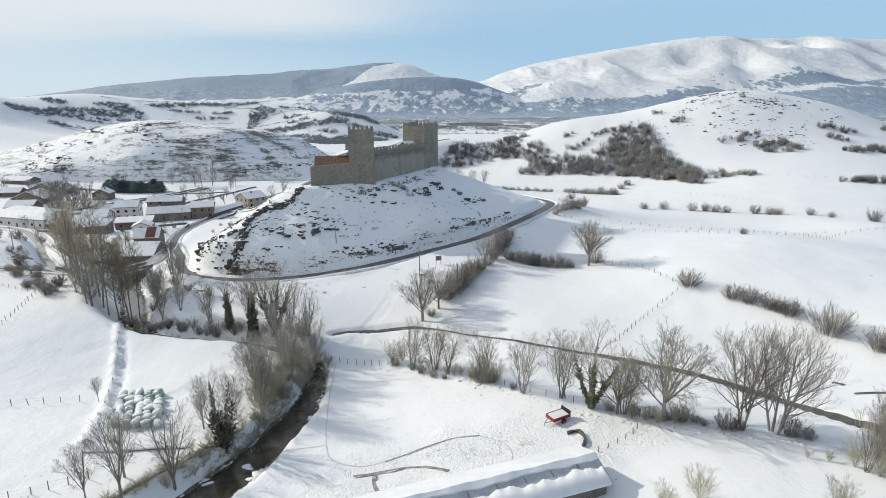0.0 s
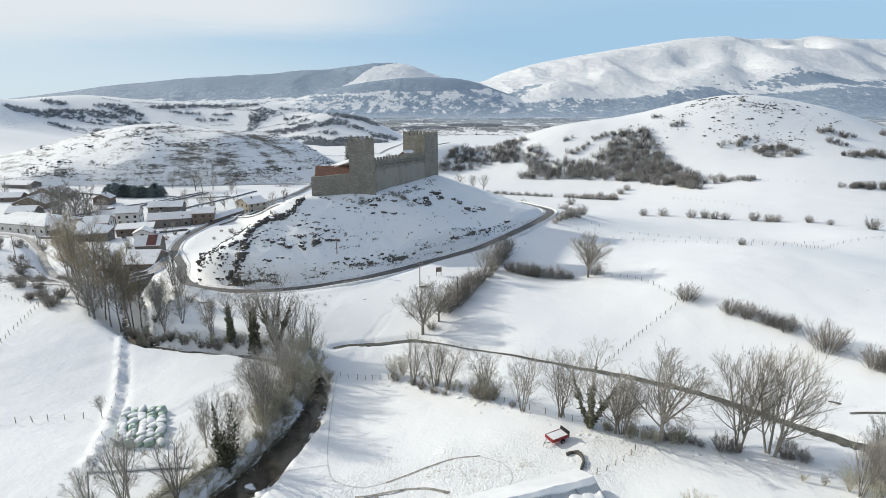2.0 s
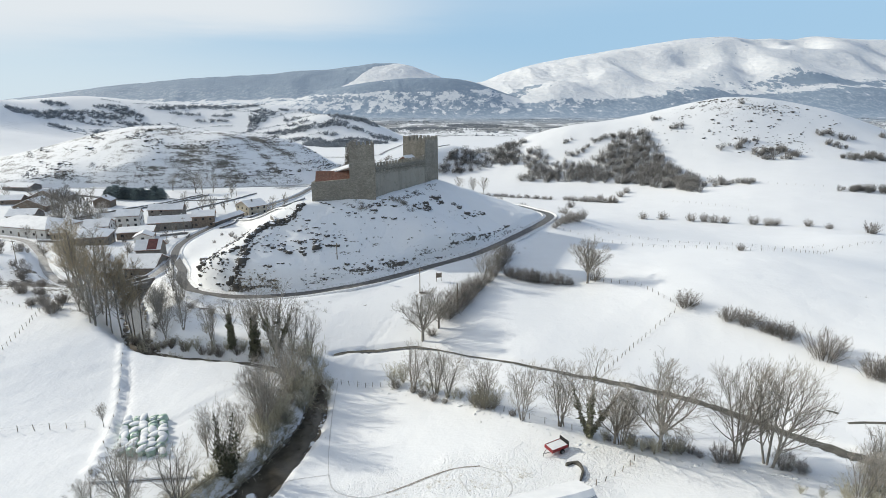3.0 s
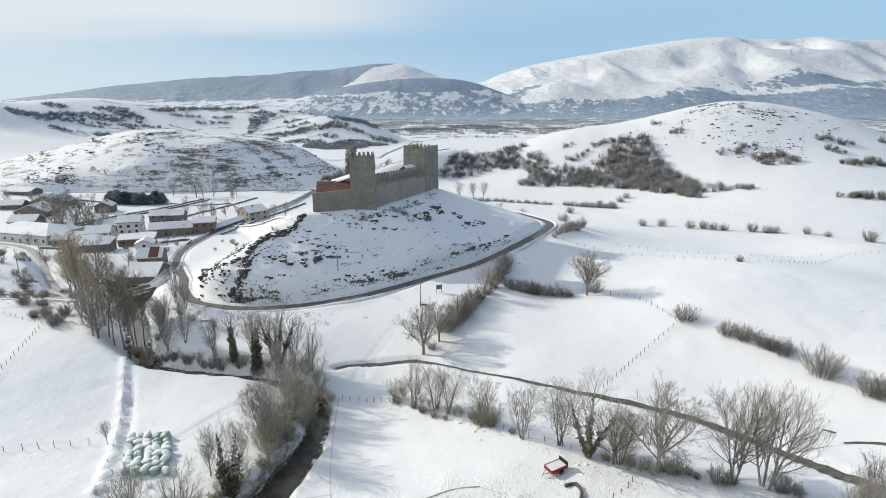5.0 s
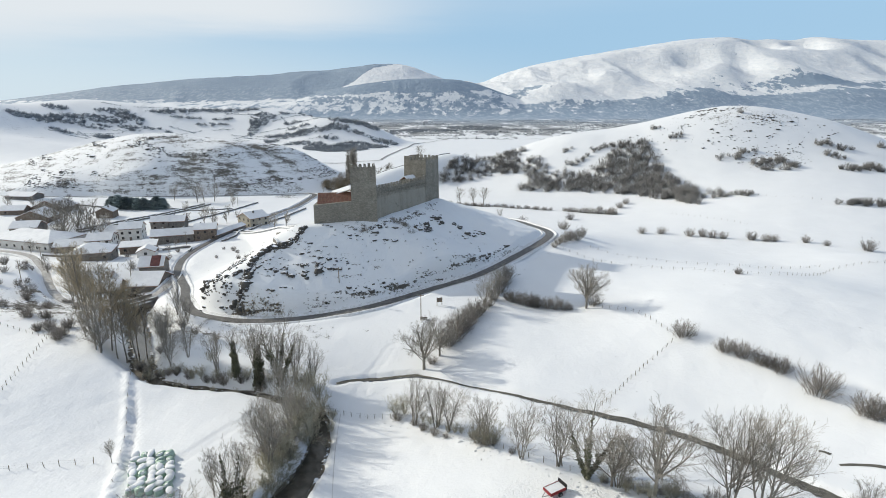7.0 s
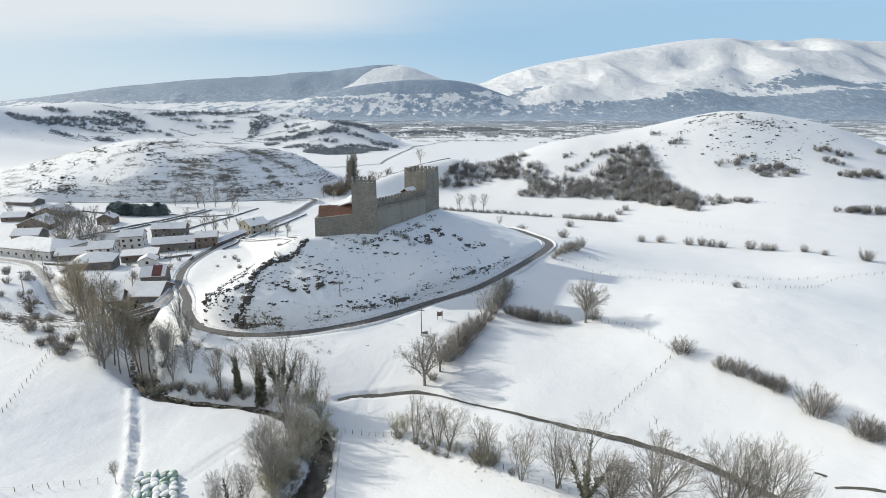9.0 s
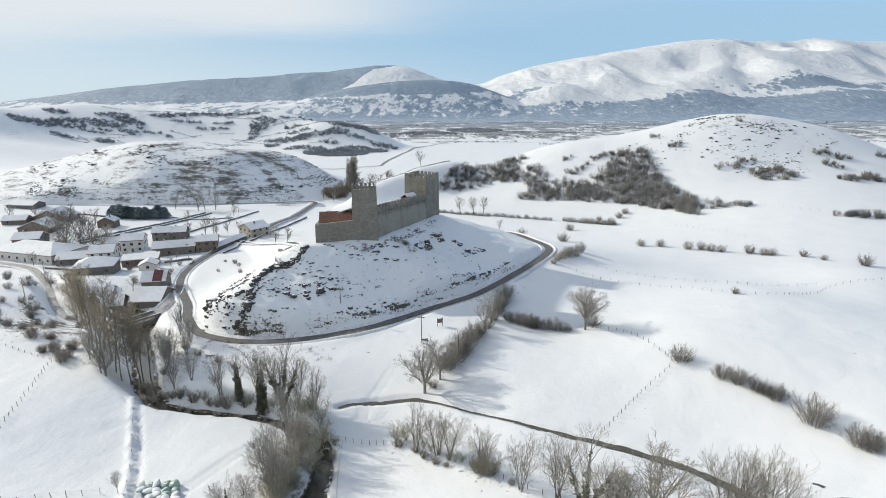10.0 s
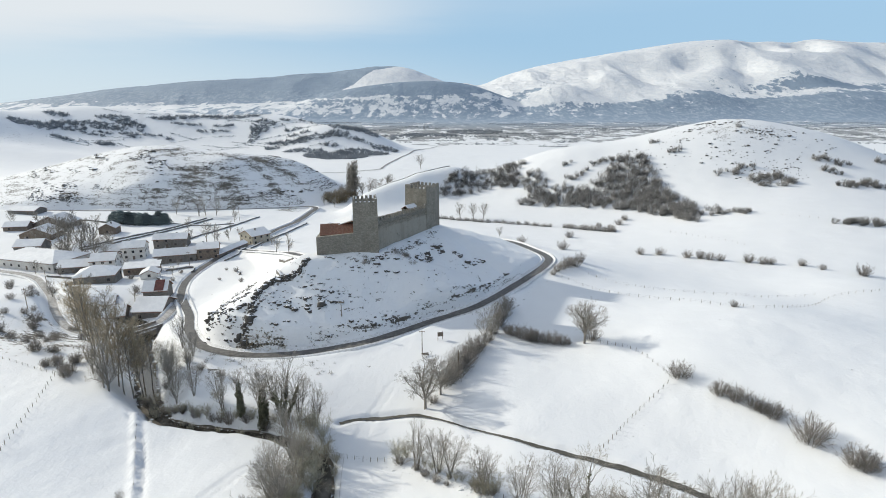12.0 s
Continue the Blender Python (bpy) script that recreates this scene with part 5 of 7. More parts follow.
def thicket(name, spots, size, label, material, seed, category="scrub"):
    """Many light bare bushes in one mesh, each a small fan of branches of its own turn and size."""
    rng = np.random.default_rng(seed)
    kinds = []
    for k in range(4):
        a, b = dome_bush(seed * 10 + k, 1.0, 1.15, 24, 10, 0.009)
        kinds.append(np.array(a + b))
    z = height(spots[:, 0], spots[:, 1])
    rows_ = []
    for i, (x, y) in enumerate(spots):
        k = size * rng.uniform(0.6, 1.35)
        c, s = math.cos(w := rng.uniform(0, 6.28)) * k, math.sin(w) * k
        q = kinds[i % 4].copy()
        for j in (0, 3):
            q[:, j], q[:, j + 1], q[:, j + 2] = c * q[:, j] - s * q[:, j + 1] + x, s * q[:, j] + c * q[:, j + 1] + y, q[:, j + 2] * k + z[i]
        q[:, 6:] = np.maximum(q[:, 6:] * k, 0.042)
        rows_.append(q)
    return tagged(sticks(name, np.vstack(rows_), material, sides=2), label, category, kind="stuff")


def inside(poly, gap, seed, thin=1.0):
    """Spots about gap metres apart inside a polygon, thinned at random."""
    rng = np.random.default_rng(seed)
    p = np.array(poly, float)
    lo, hi = p.min(0), p.max(0)
    n = int((hi[0] - lo[0]) * (hi[1] - lo[1]) / gap ** 2)
    q = rng.uniform(lo, hi, (n, 2))
    odd = np.zeros(n, bool)
    for (ax, ay), (bx, by) in zip(p, np.roll(p, -1, 0)):
        cross = (ay > q[:, 1]) != (by > q[:, 1])
        odd ^= cross & (q[:, 0] < (bx - ax) * (q[:, 1] - ay) / (by - ay + 1e-9) + ax)
    return q[odd & (rng.random(n) < thin)]


def blob(cx, cy, rx, ry, gap, seed):
    rng = np.random.default_rng(seed)
    n = max(3, int(rx * ry * 3.2 / gap ** 2))
    a, r = rng.uniform(0, 2 * math.pi, n), np.sqrt(rng.random(n))
    return np.stack([cx + rx * r * np.cos(a), cy + ry * r * np.sin(a)], -1)


def strewn(points, gap, wide, seed):
    """Spots scattered along a line."""
    r_ = np.random.default_rng(seed)
    line = np.repeat(path_of(points, gap)[:, :2], 2, axis=0)
    return line + r_.normal(0, wide, line.shape)


thicket("roadside_thicket", np.vstack([blob(-86, 438, 10, 9, 2.4, 91), blob(-80, 452, 7, 8, 2.4, 92)]), 5.5, "brown thicket beside the road behind the castle", M_POPLAR, 9)
thicket("hillside_scrub", inside(((-4, 400), (18, 399), (31, 404), (51, 398), (60, 408), (64, 430), (52, 440), (40, 436), (15, 428), (-2, 414)), 2.7, 1, 0.9), 4.6, "belt of bare brown scrub along the hillside", M_SCRUB, 1)
thicket("hillside_scrub", inside(((47, 373), (70, 360), (96, 347), (117, 333), (130, 313), (140, 293), (150, 322), (144, 350), (144, 382), (145, 400), (122, 402), (109, 383), (88, 373), (75, 385), (66, 378)), 2.7, 2, 0.9), 5.0, "dense bare brown scrub on the snowy hillside", M_SCRUB, 2)
thicket("hillside_scrub", np.vstack([blob(66, 398, 9, 14, 2.9, 3), blob(75, 380, 16, 8, 3.4, 4)]), 4.2, "patch of bare scrub on the hillside", M_SCRUB, 3)
for i, (x, y, rx, ry) in enumerate(((92, 408, 4, 3), (93, 392, 7, 3), (111, 402, 5, 3), (102, 396, 5, 2), (124, 403, 8, 3), (155, 412, 4, 3), (165, 395, 6, 3), (180, 359, 3, 2.5), (188.5, 359, 5, 3), (199, 362, 6, 3), (208, 345, 14, 9), (252, 370, 6, 4),
                                    (263, 364, 6, 3), (249, 356, 4, 3), (252, 352, 4, 3), (155, 311, 4, 3), (160, 303, 10, 3), (168, 299, 6, 2.5), (247, 333, 7, 4), (262, 335, 12, 5), (203, 268, 8, 3), (213, 266, 9, 4), (216, 411, 2, 2), (294, 372, 6, 3),
                                    (132, 316, 5, 3), (146, 308, 4, 3))):
    thicket("scrub_patch", blob(x, y, rx, ry, 2.6, 20 + i), 3.5, "bare brown thorn scrub on the snowy hill", M_SCRUB, 20 + i)
rng = np.random.default_rng(9)
# gorse and heather tufts on the castle knoll and the low scrub by the roads
tufts = np.stack([rng.uniform(-80, 40, 2600), rng.uniform(133, 200, 2600)], -1)
tufts = tufts[(castle_hill(tufts[:, 0], tufts[:, 1]) > 4) & (tufts[:, 1] < 172) & (rng.random(2600) < 0.12 + 0.5 * (rough(tufts[:, 0] / 9, tufts[:, 1] / 9, 12, 3) > 0.18))]
strings = []
for line, wide, force in LEDGES:
    n = int(len(line) * wide * 2.2)
    pick = rng.integers(0, len(line), n)
    pick = pick[rough(pick / 3.5, pick * 0.0, 23, 2) > -0.25]
    strings.append(line[pick, :2] + rng.normal(0, 0.55, (len(pick), 2)) * wide)
scrub("heather_tufts", np.vstack([tufts] + strings), 0.42, 40, "dark gorse and heather tufts poking through the snow", M_GORSE, 50, thin=0.10)
scrub("slope_tufts", np.vstack([blob(-118, 150, 24, 22, 2.2, 63), blob(-62, 122, 12, 6, 1.4, 64), blob(-90, 124, 8, 4, 1.2, 65)]), 0.5, 30, "dry grass and twigs poking through the snow of the slope", M_HAZEL, 63, thin=0.03)
brush_spots = [BANK_DITCH[rng.integers(0, len(BANK_DITCH), 110), :2] + rng.normal(0, 0.5, (110, 2)), blob(-29.6, 65.6, 1.8, 2.6, 0.8, 111), blob(-27.2, 71.4, 1.0, 3.6, 0.8, 112), blob(-31.6, 60.8, 1.2, 2.2, 0.8, 113), strewn(((-30.6, 57.5), (-28.8, 63), (-26.9, 69), (-25.6, 75), (-25.4, 81)), 0.22, 0.7, 115), strewn(((-24.6, 84), (-26, 90), (-31, 96.5), (-40, 101.4), (-52, 104.2), (-63, 107.8)), 0.5, 0.8, 116)]
scrub("bank_brush", np.vstack(brush_spots), 1.05, 46, "tangled olive-brown brush along the river bank", M_WILLOW, 114, thin=0.022)
scrub("wall_scrub", np.vstack([blob(-24, 158, 2.2, 1.2, 1.0, 51), blob(-13.5, 163.5, 2.4, 2.0, 1.0, 52), blob(-10, 162, 1.5, 1.5, 1.0, 53)]), 1.3, 70, "dry grey scrub below the castle wall", M_TWIG, 51)
scrub("cliff_grass", strewn(((-56, 137.2), (-51.5, 136.1), (-47.2, 135.6), (-42.6, 135.3)), 0.16, 0.45, 78), 0.55, 50, "dry brown grass and brush at the foot of the rocky spur", M_POPLAR, 55, thin=0.03)
scrub("roadside_scrub", np.vstack([blob(-58, 133, 5, 3, 1.5, 54), blob(-48, 128, 9, 4, 2.2, 55), blob(-66, 128, 6, 6, 2.2, 56), blob(-30, 124, 5, 4, 2.6, 57), blob(-62, 158, 6, 2, 2.0, 58)]), 1.1, 50, "low dry scrub below the lane", M_TWIG, 54)
# woods and hedges on the far ridges
RIDGE_WOODS = (
    (-657, 871, 14, 17), (-634, 887, 18, 16), (-608, 908, 28, 15), (-563, 924, 42, 10), (-525, 939, 22, 6), (-644, 939, 22, 7), (-552, 949, 34, 8), (-514, 935, 18, 6),
    (-480, 967, 23, 8), (-446, 977, 18, 9), (-440, 952, 32, 3), (-388, 936, 32, 4), (-369, 951, 20, 3), (-378, 982, 58, 6), (-590, 864, 18, 6), (-568, 898, 24, 3),
    (-537, 907, 32, 3), (-495, 914, 34, 3), (-530, 870, 16, 8), (-503, 904, 12, 3), (-501, 928, 4, 11), (-445, 906, 9, 3),
)
VALLEY_WOODS = (
    (-305, 948, 21, 20), (-312, 919, 8, 22), (-266, 889, 24, 6), (-236, 880, 28, 8), (-248, 928, 18, 4), (-201, 886, 38, 7), (-167, 893, 18, 9), (-165, 915, 24, 8), (-150, 920, 28, 9),
    (-122, 910, 26, 9), (-148, 805, 38, 34), (-124, 838, 40, 16), (-93, 871, 24, 10), (-189, 820, 16, 28), (-220, 846, 22, 7), (-138, 882, 13, 4), (-269, 868, 14, 6), (-276, 967, 11, 3), (-241, 976, 13, 3), (-232, 905, 22, 4), (-178, 862, 16, 5),
)
PLAIN_COPSES = ((-91, 1400, 42, 50), (-36, 1467, 70, 60), (91, 1620, 80, 120), (112, 1284, 15, 40), (-118, 1300, 14, 60), (330, 1500, 90, 25), (520, 1250, 60, 20), (260, 1180, 30, 14), (430, 1060, 40, 10))
far_spots = [blob(x, y, rx, ry, 3.3, 200 + i) for i, (x, y, rx, ry) in enumerate(RIDGE_WOODS + VALLEY_WOODS)]
far_spots += [blob(x, y, rx, ry, 8.0, 300 + i) for i, (x, y, rx, ry) in enumerate(PLAIN_COPSES)]
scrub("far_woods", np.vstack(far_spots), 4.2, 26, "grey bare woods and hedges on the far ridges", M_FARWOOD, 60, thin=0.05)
hedges, ridge_hedges = [], []
for i in range(46):
    x0, y0 = rng.uniform(-640, -140), rng.uniform(850, 985)
    length, turn = rng.uniform(20, 75), rng.normal(0.1, 0.3)
    t = np.linspace(0, 1, int(length / 2.2))[:, None]
    ridge_hedges.append(np.array([[x0, y0]]) + t * length * np.array([[math.cos(turn), math.sin(turn)]]) + rng.normal(0, 0.8, (len(t), 2)))
for i in range(260):
    x0, y0 = rng.uniform(-1100, 1700), rng.uniform(1080, 2300)
    length, turn = rng.uniform(40, 190), rng.normal(0, 0.35)
    t = np.linspace(0, 1, int(length / 7))[:, None]
    hedges.append(np.array([[x0, y0]]) + t * length * np.array([[math.cos(turn), math.sin(turn)]]) + rng.normal(0, 2.5, (len(t), 2)))
for i in range(40):
    x0, y0 = rng.uniform(150, 700), rng.uniform(560, 1050)
    length, turn = rng.uniform(30, 110), rng.normal(0, 0.5)
    t = np.linspace(0, 1, int(length / 4))[:, None]
    hedges.append(np.array([[x0, y0]]) + t * length * np.array([[math.cos(turn), math.sin(turn)]]) + rng.normal(0, 2.0, (len(t), 2)))
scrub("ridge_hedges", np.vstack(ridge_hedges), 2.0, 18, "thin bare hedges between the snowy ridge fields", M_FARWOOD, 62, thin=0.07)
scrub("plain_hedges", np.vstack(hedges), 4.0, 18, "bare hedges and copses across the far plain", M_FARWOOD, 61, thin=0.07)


def conifer(seed):
    t = thing("conifer", "dark green conifer in a dense row", "tree")
    rng = np.random.default_rng(seed)
    n = 2200
    h = rng.random(n) ** 0.8
    r = (1.05 - h) ** 0.7 * 2.4 * (0.75 + 0.25 * np.sin(h * 40)) * np.sqrt(rng.random(n))
    a = rng.uniform(0, 2 * math.pi, n)
    p = np.stack([r * np.cos(a), r * np.sin(a), 0.3 + h * 9.7], -1)
    verts = (p[:, None, :] + rng.normal(0, 0.34, (n, 3, 3)) * np.array([1, 1, 0.7])).reshape(-1, 3)
    quick_mesh("crown", verts, np.arange(n * 3).reshape(-1, 3), M_FIR, t)
    sticks("trunk", [(0, 0, -0.4, 0, 0, 9.0, 0.16, 0.04)], M_BARK, t, sides=6)
    return t


CONIFERS = [conifer(1), conifer(2)]
row(CONIFERS, tuple((-219 + 1.6 * i, 353 - 0.15 * i + 2.2 * math.sin(i * 2.3), 0.62 + 0.14 * math.sin(i * 1.7)) for i in range(24)), "row of conifers", 0.6, 0.2, wide=2.7)

# ---- village ----
M_WHITE = plain_material("lime_washed_wall", (0.62, 0.60, 0.56), (0.74, 0.72, 0.68), 0.5, 0.9, 0.02, varied=0.08)
M_GREYWALL = stone_material("village_stone", (0.17, 0.16, 0.145), (0.32, 0.30, 0.275), 1.3)
M_BROWNWALL = plain_material("brown_boards", (0.15, 0.12, 0.095), (0.25, 0.205, 0.165), 1.2, 0.85, 0.04)
M_OCHRE = plain_material("ochre_render", (0.40, 0.365, 0.29), (0.49, 0.45, 0.365), 0.4, 0.9, 0.02)
M_TILE = plain_material("old_roof_tiles", (0.20, 0.11, 0.075), (0.33, 0.19, 0.13), 1.6, 0.9, 0.06)
M_RUST = plain_material("rust_red_sheet", (0.095, 0.032, 0.032), (0.15, 0.05, 0.046), 0.8, 0.6, 0.02)
M_REDTILE = plain_material("orange_red_tiles", (0.115, 0.062, 0.047), (0.215, 0.105, 0.075), 1.8, 0.85, 0.08)
M_FIBRE = plain_material("grey_fibre_sheet", (0.40, 0.42, 0.44), (0.52, 0.54, 0.56), 0.9, 0.7, 0.03)
M_PANE = plain_material("dark_window_glass", (0.02, 0.024, 0.03), (0.035, 0.04, 0.045), 0.5, 0.08, 0, specular=0.6)
M_WOOD = plain_material("weathered_wood", (0.16, 0.13, 0.10), (0.28, 0.24, 0.19), 3.0, 0.9, 0.03, varied=0.25)
M_STEEL = plain_material("dull_steel", (0.22, 0.22, 0.22), (0.34, 0.34, 0.34), 3.0, 0.5, 0.0, 0.7)


def prism(bm, poly, depth, m=None, slot=0):
    """A polygon in the x-z plane pushed along y."""
    a = [bm.verts.new(Vector((x, 0, z))) for x, z in poly]
    b = [bm.verts.new(Vector((x, depth, z))) for x, z in poly]
    if m is not None:
        for v in a + b:
            v.co = m @ v.co
    n = len(poly)
    bm.faces.new(a)
    bm.faces.new(b[::-1])
    for i in range(n):
        bm.faces.new((a[(i + 1) % n], a[i], b[i], b[(i + 1) % n]))
    bmesh.ops.recalc_face_normals(bm, faces=bm.faces)


def roof_slab(bm, w, d, z, rise, style, over, thick, lift):
    """A gable (ridge along x), end gable (ridge along y), hip or lean-to roof slab."""
    x0, x1, y0, y1 = -over, w + over, -over, d + over
    if style == "gable":
        k = rise * over / (d / 2)
        for t0, t1 in ((0, lift), ):
            poly = [(y0, z - k + t1), (d / 2, z + rise + t1), (y1, z - k + t1), (y1, z - k + t1 + thick), (d / 2, z + rise + t1 + thick * 1.1), (y0, z - k + t1 + thick)]
            prism(bm, poly, x1 - x0, Matrix.Translation((x0, 0, 0)) @ Matrix(((0, 1, 0, 0), (1, 0, 0, 0), (0, 0, 1, 0), (0, 0, 0, 1))))
    elif style == "end":
        k = rise * over / (w / 2)
        poly = [(x0, z - k + lift), (w / 2, z + rise + lift), (x1, z - k + lift), (x1, z - k + lift + thick), (w / 2, z + rise + lift + thick * 1.1), (x0, z - k + lift + thick)]
        prism(bm, poly, y1 - y0, Matrix.Translation((0, y0, 0)))
    elif style == "shed":
        poly = [(y0, z + lift), (y1, z + rise + lift), (y1, z + rise + lift + thick), (y0, z + lift + thick)]
        prism(bm, poly, x1 - x0, Matrix.Translation((x0, 0, 0)) @ Matrix(((0, 1, 0, 0), (1, 0, 0, 0), (0, 0, 1, 0), (0, 0, 0, 1))))
    else:
        e = min(w, d) / 2
        base = [(x0, y0), (x1, y0), (x1, y1), (x0, y1)]
        lo = [bm.verts.new((x, y, z + lift)) for x, y in base]
        mid = [bm.verts.new((x, y, z + lift + thick)) for x, y in base]
        if w >= d:
            r = [bm.verts.new((e, d / 2, z + rise + lift + thick)), bm.verts.new((w - e + 0.01, d / 2, z + rise + lift + thick))]
            faces = [(mid[0], mid[1], r[1], r[0]), (mid[1], mid[2], r[1]), (mid[2], mid[3], r[0], r[1]), (mid[3], mid[0], r[0])]
        else:
            r = [bm.verts.new((w / 2, e, z + rise + lift + thick)), bm.verts.new((w / 2, d - e, z + rise + lift + thick))]
            faces = [(mid[0], mid[1], r[0]), (mid[1], mid[2], r[1], r[0]), (mid[2], mid[3], r[1]), (mid[3], mid[0], r[0], r[1])]
        for f in faces:
            bm.faces.new(f)
        bm.faces.new(lo[::-1])
        for i in range(4):
            bm.faces.new((lo[i], lo[(i + 1) % 4], mid[(i + 1) % 4], mid[i]))
        bmesh.ops.recalc_face_normals(bm, faces=bm.faces)


def house(x, y, turn, w, d, wall, rise, style, material, label, windows=0, chimneys=1, upper=False, name="house", category="house", z=None, snow=0.28, roof_material=None, gap=None):
    base = min(level(x, y), level(x + w * math.cos(radians(turn)), y + w * math.sin(radians(turn)))) if z is None else z
    h = thing(name, label, category, pose(x, y, base, 0, 0, turn), "village houses" if category == "house" else "")
    bm = bmesh.new()
    if style == "gable":
        prism(bm, [(0, -2.0), (0, wall), (d / 2, wall + rise), (d, wall), (d, -2.0)], w, Matrix(((0, 1, 0, 0), (1, 0, 0, 0), (0, 0, 1, 0), (0, 0, 0, 1))))
    elif style == "end":
        prism(bm, [(0, -2.0), (0, wall), (w / 2, wall + rise), (w, wall), (w, -2.0)], d)
    elif style == "shed":
        prism(bm, [(0, -2.0), (0, wall), (d, wall + rise), (d, -2.0)], w, Matrix(((0, 1, 0, 0), (1, 0, 0, 0), (0, 0, 1, 0), (0, 0, 0, 1))))
    else:
        add_box(bm, (0, 0, -2.0), (w, d, wall))
    part("wall", bm, material, h)
    bm = bmesh.new()
    roof_slab(bm, w, d, wall, rise, style, 0.45, 0.16, 0.02)
    r = part("roof", bm, roof_material or M_TILE, h)
    bm = bmesh.new()
    roof_slab(bm, w, d, wall, rise, style, 0.38, snow, 0.2)
    part("snow", bm, M_ROOFSNOW, r, "thick snow on the roof")
    rnd = random.Random(int(x * 7 + y))
    for i in range(chimneys):
        cx = w * (0.25 + 0.5 * i) if style != "end" else w * 0.62
        cy = d * 0.5 if style == "gable" else d * 0.4
        top = wall + rise + 0.9
        c = box_part("chimney", (cx, cy, wall + rise * 0.3), (cx + 0.6, cy + 0.6, top), M_GREYWALL, h)
        box_part("snow_cap", (cx - 0.05, cy - 0.05, top), (cx + 0.65, cy + 0.65, top + 0.18), M_ROOFSNOW, c, taper=0.7)
    rows_z = (1.0, 3.6) if upper else (1.1,)
    for z0 in rows_z:
        for i in range(windows):
            cx = w * (i + 0.5) / windows + rnd.uniform(-0.2, 0.2)
            if i == windows // 2 and z0 < 1.5 and windows > 1:
                box_part("door", (cx - 0.55, -0.04, 0), (cx + 0.55, 0.05, 2.1), M_BROWNWALL, h, "dark wooden door")
                continue
            wn_ = box_part("window", (cx - 0.6, -0.05, z0), (cx + 0.6, 0.04, z0 + 1.3), M_BROWNWALL, h, "small dark-framed window")
            box_part("pane", (cx - 0.48, -0.065, z0 + 0.1), (cx - 0.04, -0.03, z0 + 1.2), M_PANE, wn_)
            box_part("pane", (cx + 0.04, -0.065, z0 + 0.1), (cx + 0.48, -0.03, z0 + 1.2), M_PANE, wn_)
            if windows > 2:
                y2 = d * (i + 0.5) / windows
                ws = box_part("window", (w - 0.04, y2 - 0.6, z0), (w + 0.05, y2 + 0.6, z0 + 1.3), M_BROWNWALL, h, "small dark-framed window")
                box_part("pane", (w - 0.02, y2 - 0.48, z0 + 0.1), (w + 0.065, y2 + 0.48, z0 + 1.2), M_PANE, ws)
    return h


house(-219, 254.5, -16, 38, 20, 4.0, 3.4, "hip", M_WHITE, "long white farmhouse with a snow-covered hipped roof", 8, 0)
house(-226, 277, 10, 13, 10, 4.2, 2.6, "gable", M_GREYWALL, "grey stone house with a snowy gabled roof", 2)
house(-179, 241.6, 15, 13, 10, 3.0, 2.2, "gable", M_GREYWALL, "low stone barn with a snow-covered roof", 3, 0)
house(-166, 245.2, 15, 10.5, 11, 5.0, 2.4, "gable", M_WHITE, "white two-storey village house under snow", 3, 1, True)
house(-151.5, 212, 18, 15, 12, 3.4, 3.0, "hip", M_GREYWALL, "stone house with a snowy pyramid roof", 3, 0)
house(-176.5, 270, 9, 13, 8, 4.2, 2.2, "gable", M_GREYWALL, "stone terrace house with a snowy roof", 3)
house(-163, 266.5, 16, 10.5, 9.5, 6.2, 2.4, "gable", M_WHITE, "tall pale village house with a snowy roof", 3, 1, True)
house(-159, 289.5, 12, 9, 8, 5.0, 2.2, "gable", M_GREYWALL, "grey house with a snow-covered roof", 2, 1, True)
house(-150, 291.5, 12, 8, 8, 4.7, 2.2, "gable", M_GREYWALL, "grey house with a snow-covered roof", 2)
house(-141, 255, 18, 19, 8.5, 4.2, 2.3, "gable", M_GREYWALL, "long grey stone house with a snowy roof", 4, 2)
house(-122.6, 261.5, 17, 10, 8.5, 5.6, 2.0, "gable", M_BROWNWALL, "house with a brown boarded upper storey", 3, 1, True)
house(-143, 232.5, 18, 14.5, 6, 2.9, 1.2, "shed", M_BROWNWALL, "dark open shed with a snowy lean-to roof", 3, 0)
house(-130.5, 223.5, 18, 7, 6, 2.5, 1.6, "end", M_WHITE, "small white outbuilding with a snowy gable", 1, 0)
house(-140, 244.5, 16, 4.5, 4, 2.6, 1.0, "shed", M_WHITE, "tiny white shed half under snow", 0, 0)
house(-112.8, 184.4, 4, 10.5, 13, 3.6, 3.2, "gable", M_GREYWALL, "broad barn with snow sliding off its roof", 2, 0, name="barn", category="barn")
red = house(-115.2, 197.2, 12, 8.5, 8, 4.0, 2.6, "gable", M_GREYWALL, "barn with a rust-red strip showing through the snowy roof", 2, 0, name="barn", category="barn")
bm = bmesh.new()
prism(bm, [(-0.5, 4.22), (4.0, 7.16), (4.0, 7.24), (-0.5, 4.30)], 3.4, Matrix.Translation((4.0, 0, 0)) @ Matrix(((0, 1, 0, 0), (1, 0, 0, 0), (0, 0, 1, 0), (0, 0, 0, 1))))
part("bare_sheet", bm, M_RUST, red, "rust-red metal sheet free of snow")
house(-115.4, 300.4, -39, 12.5, 11.5, 5.2, 2.6, "end", M_OCHRE, "ochre-yellow rendered house with a snowy gable roof", 3, 1, True)
house(-113.6, 264.5, 75, 25, 5, 2.4, 1.1, "gable", M_GREYWALL, "long low stone shed along the road under snow", 0, 0)
house(-207.5, 320, 10, 9.5, 8, 4.0, 2.4, "end", M_BROWNWALL, "small house with a steep snowy gable", 1)
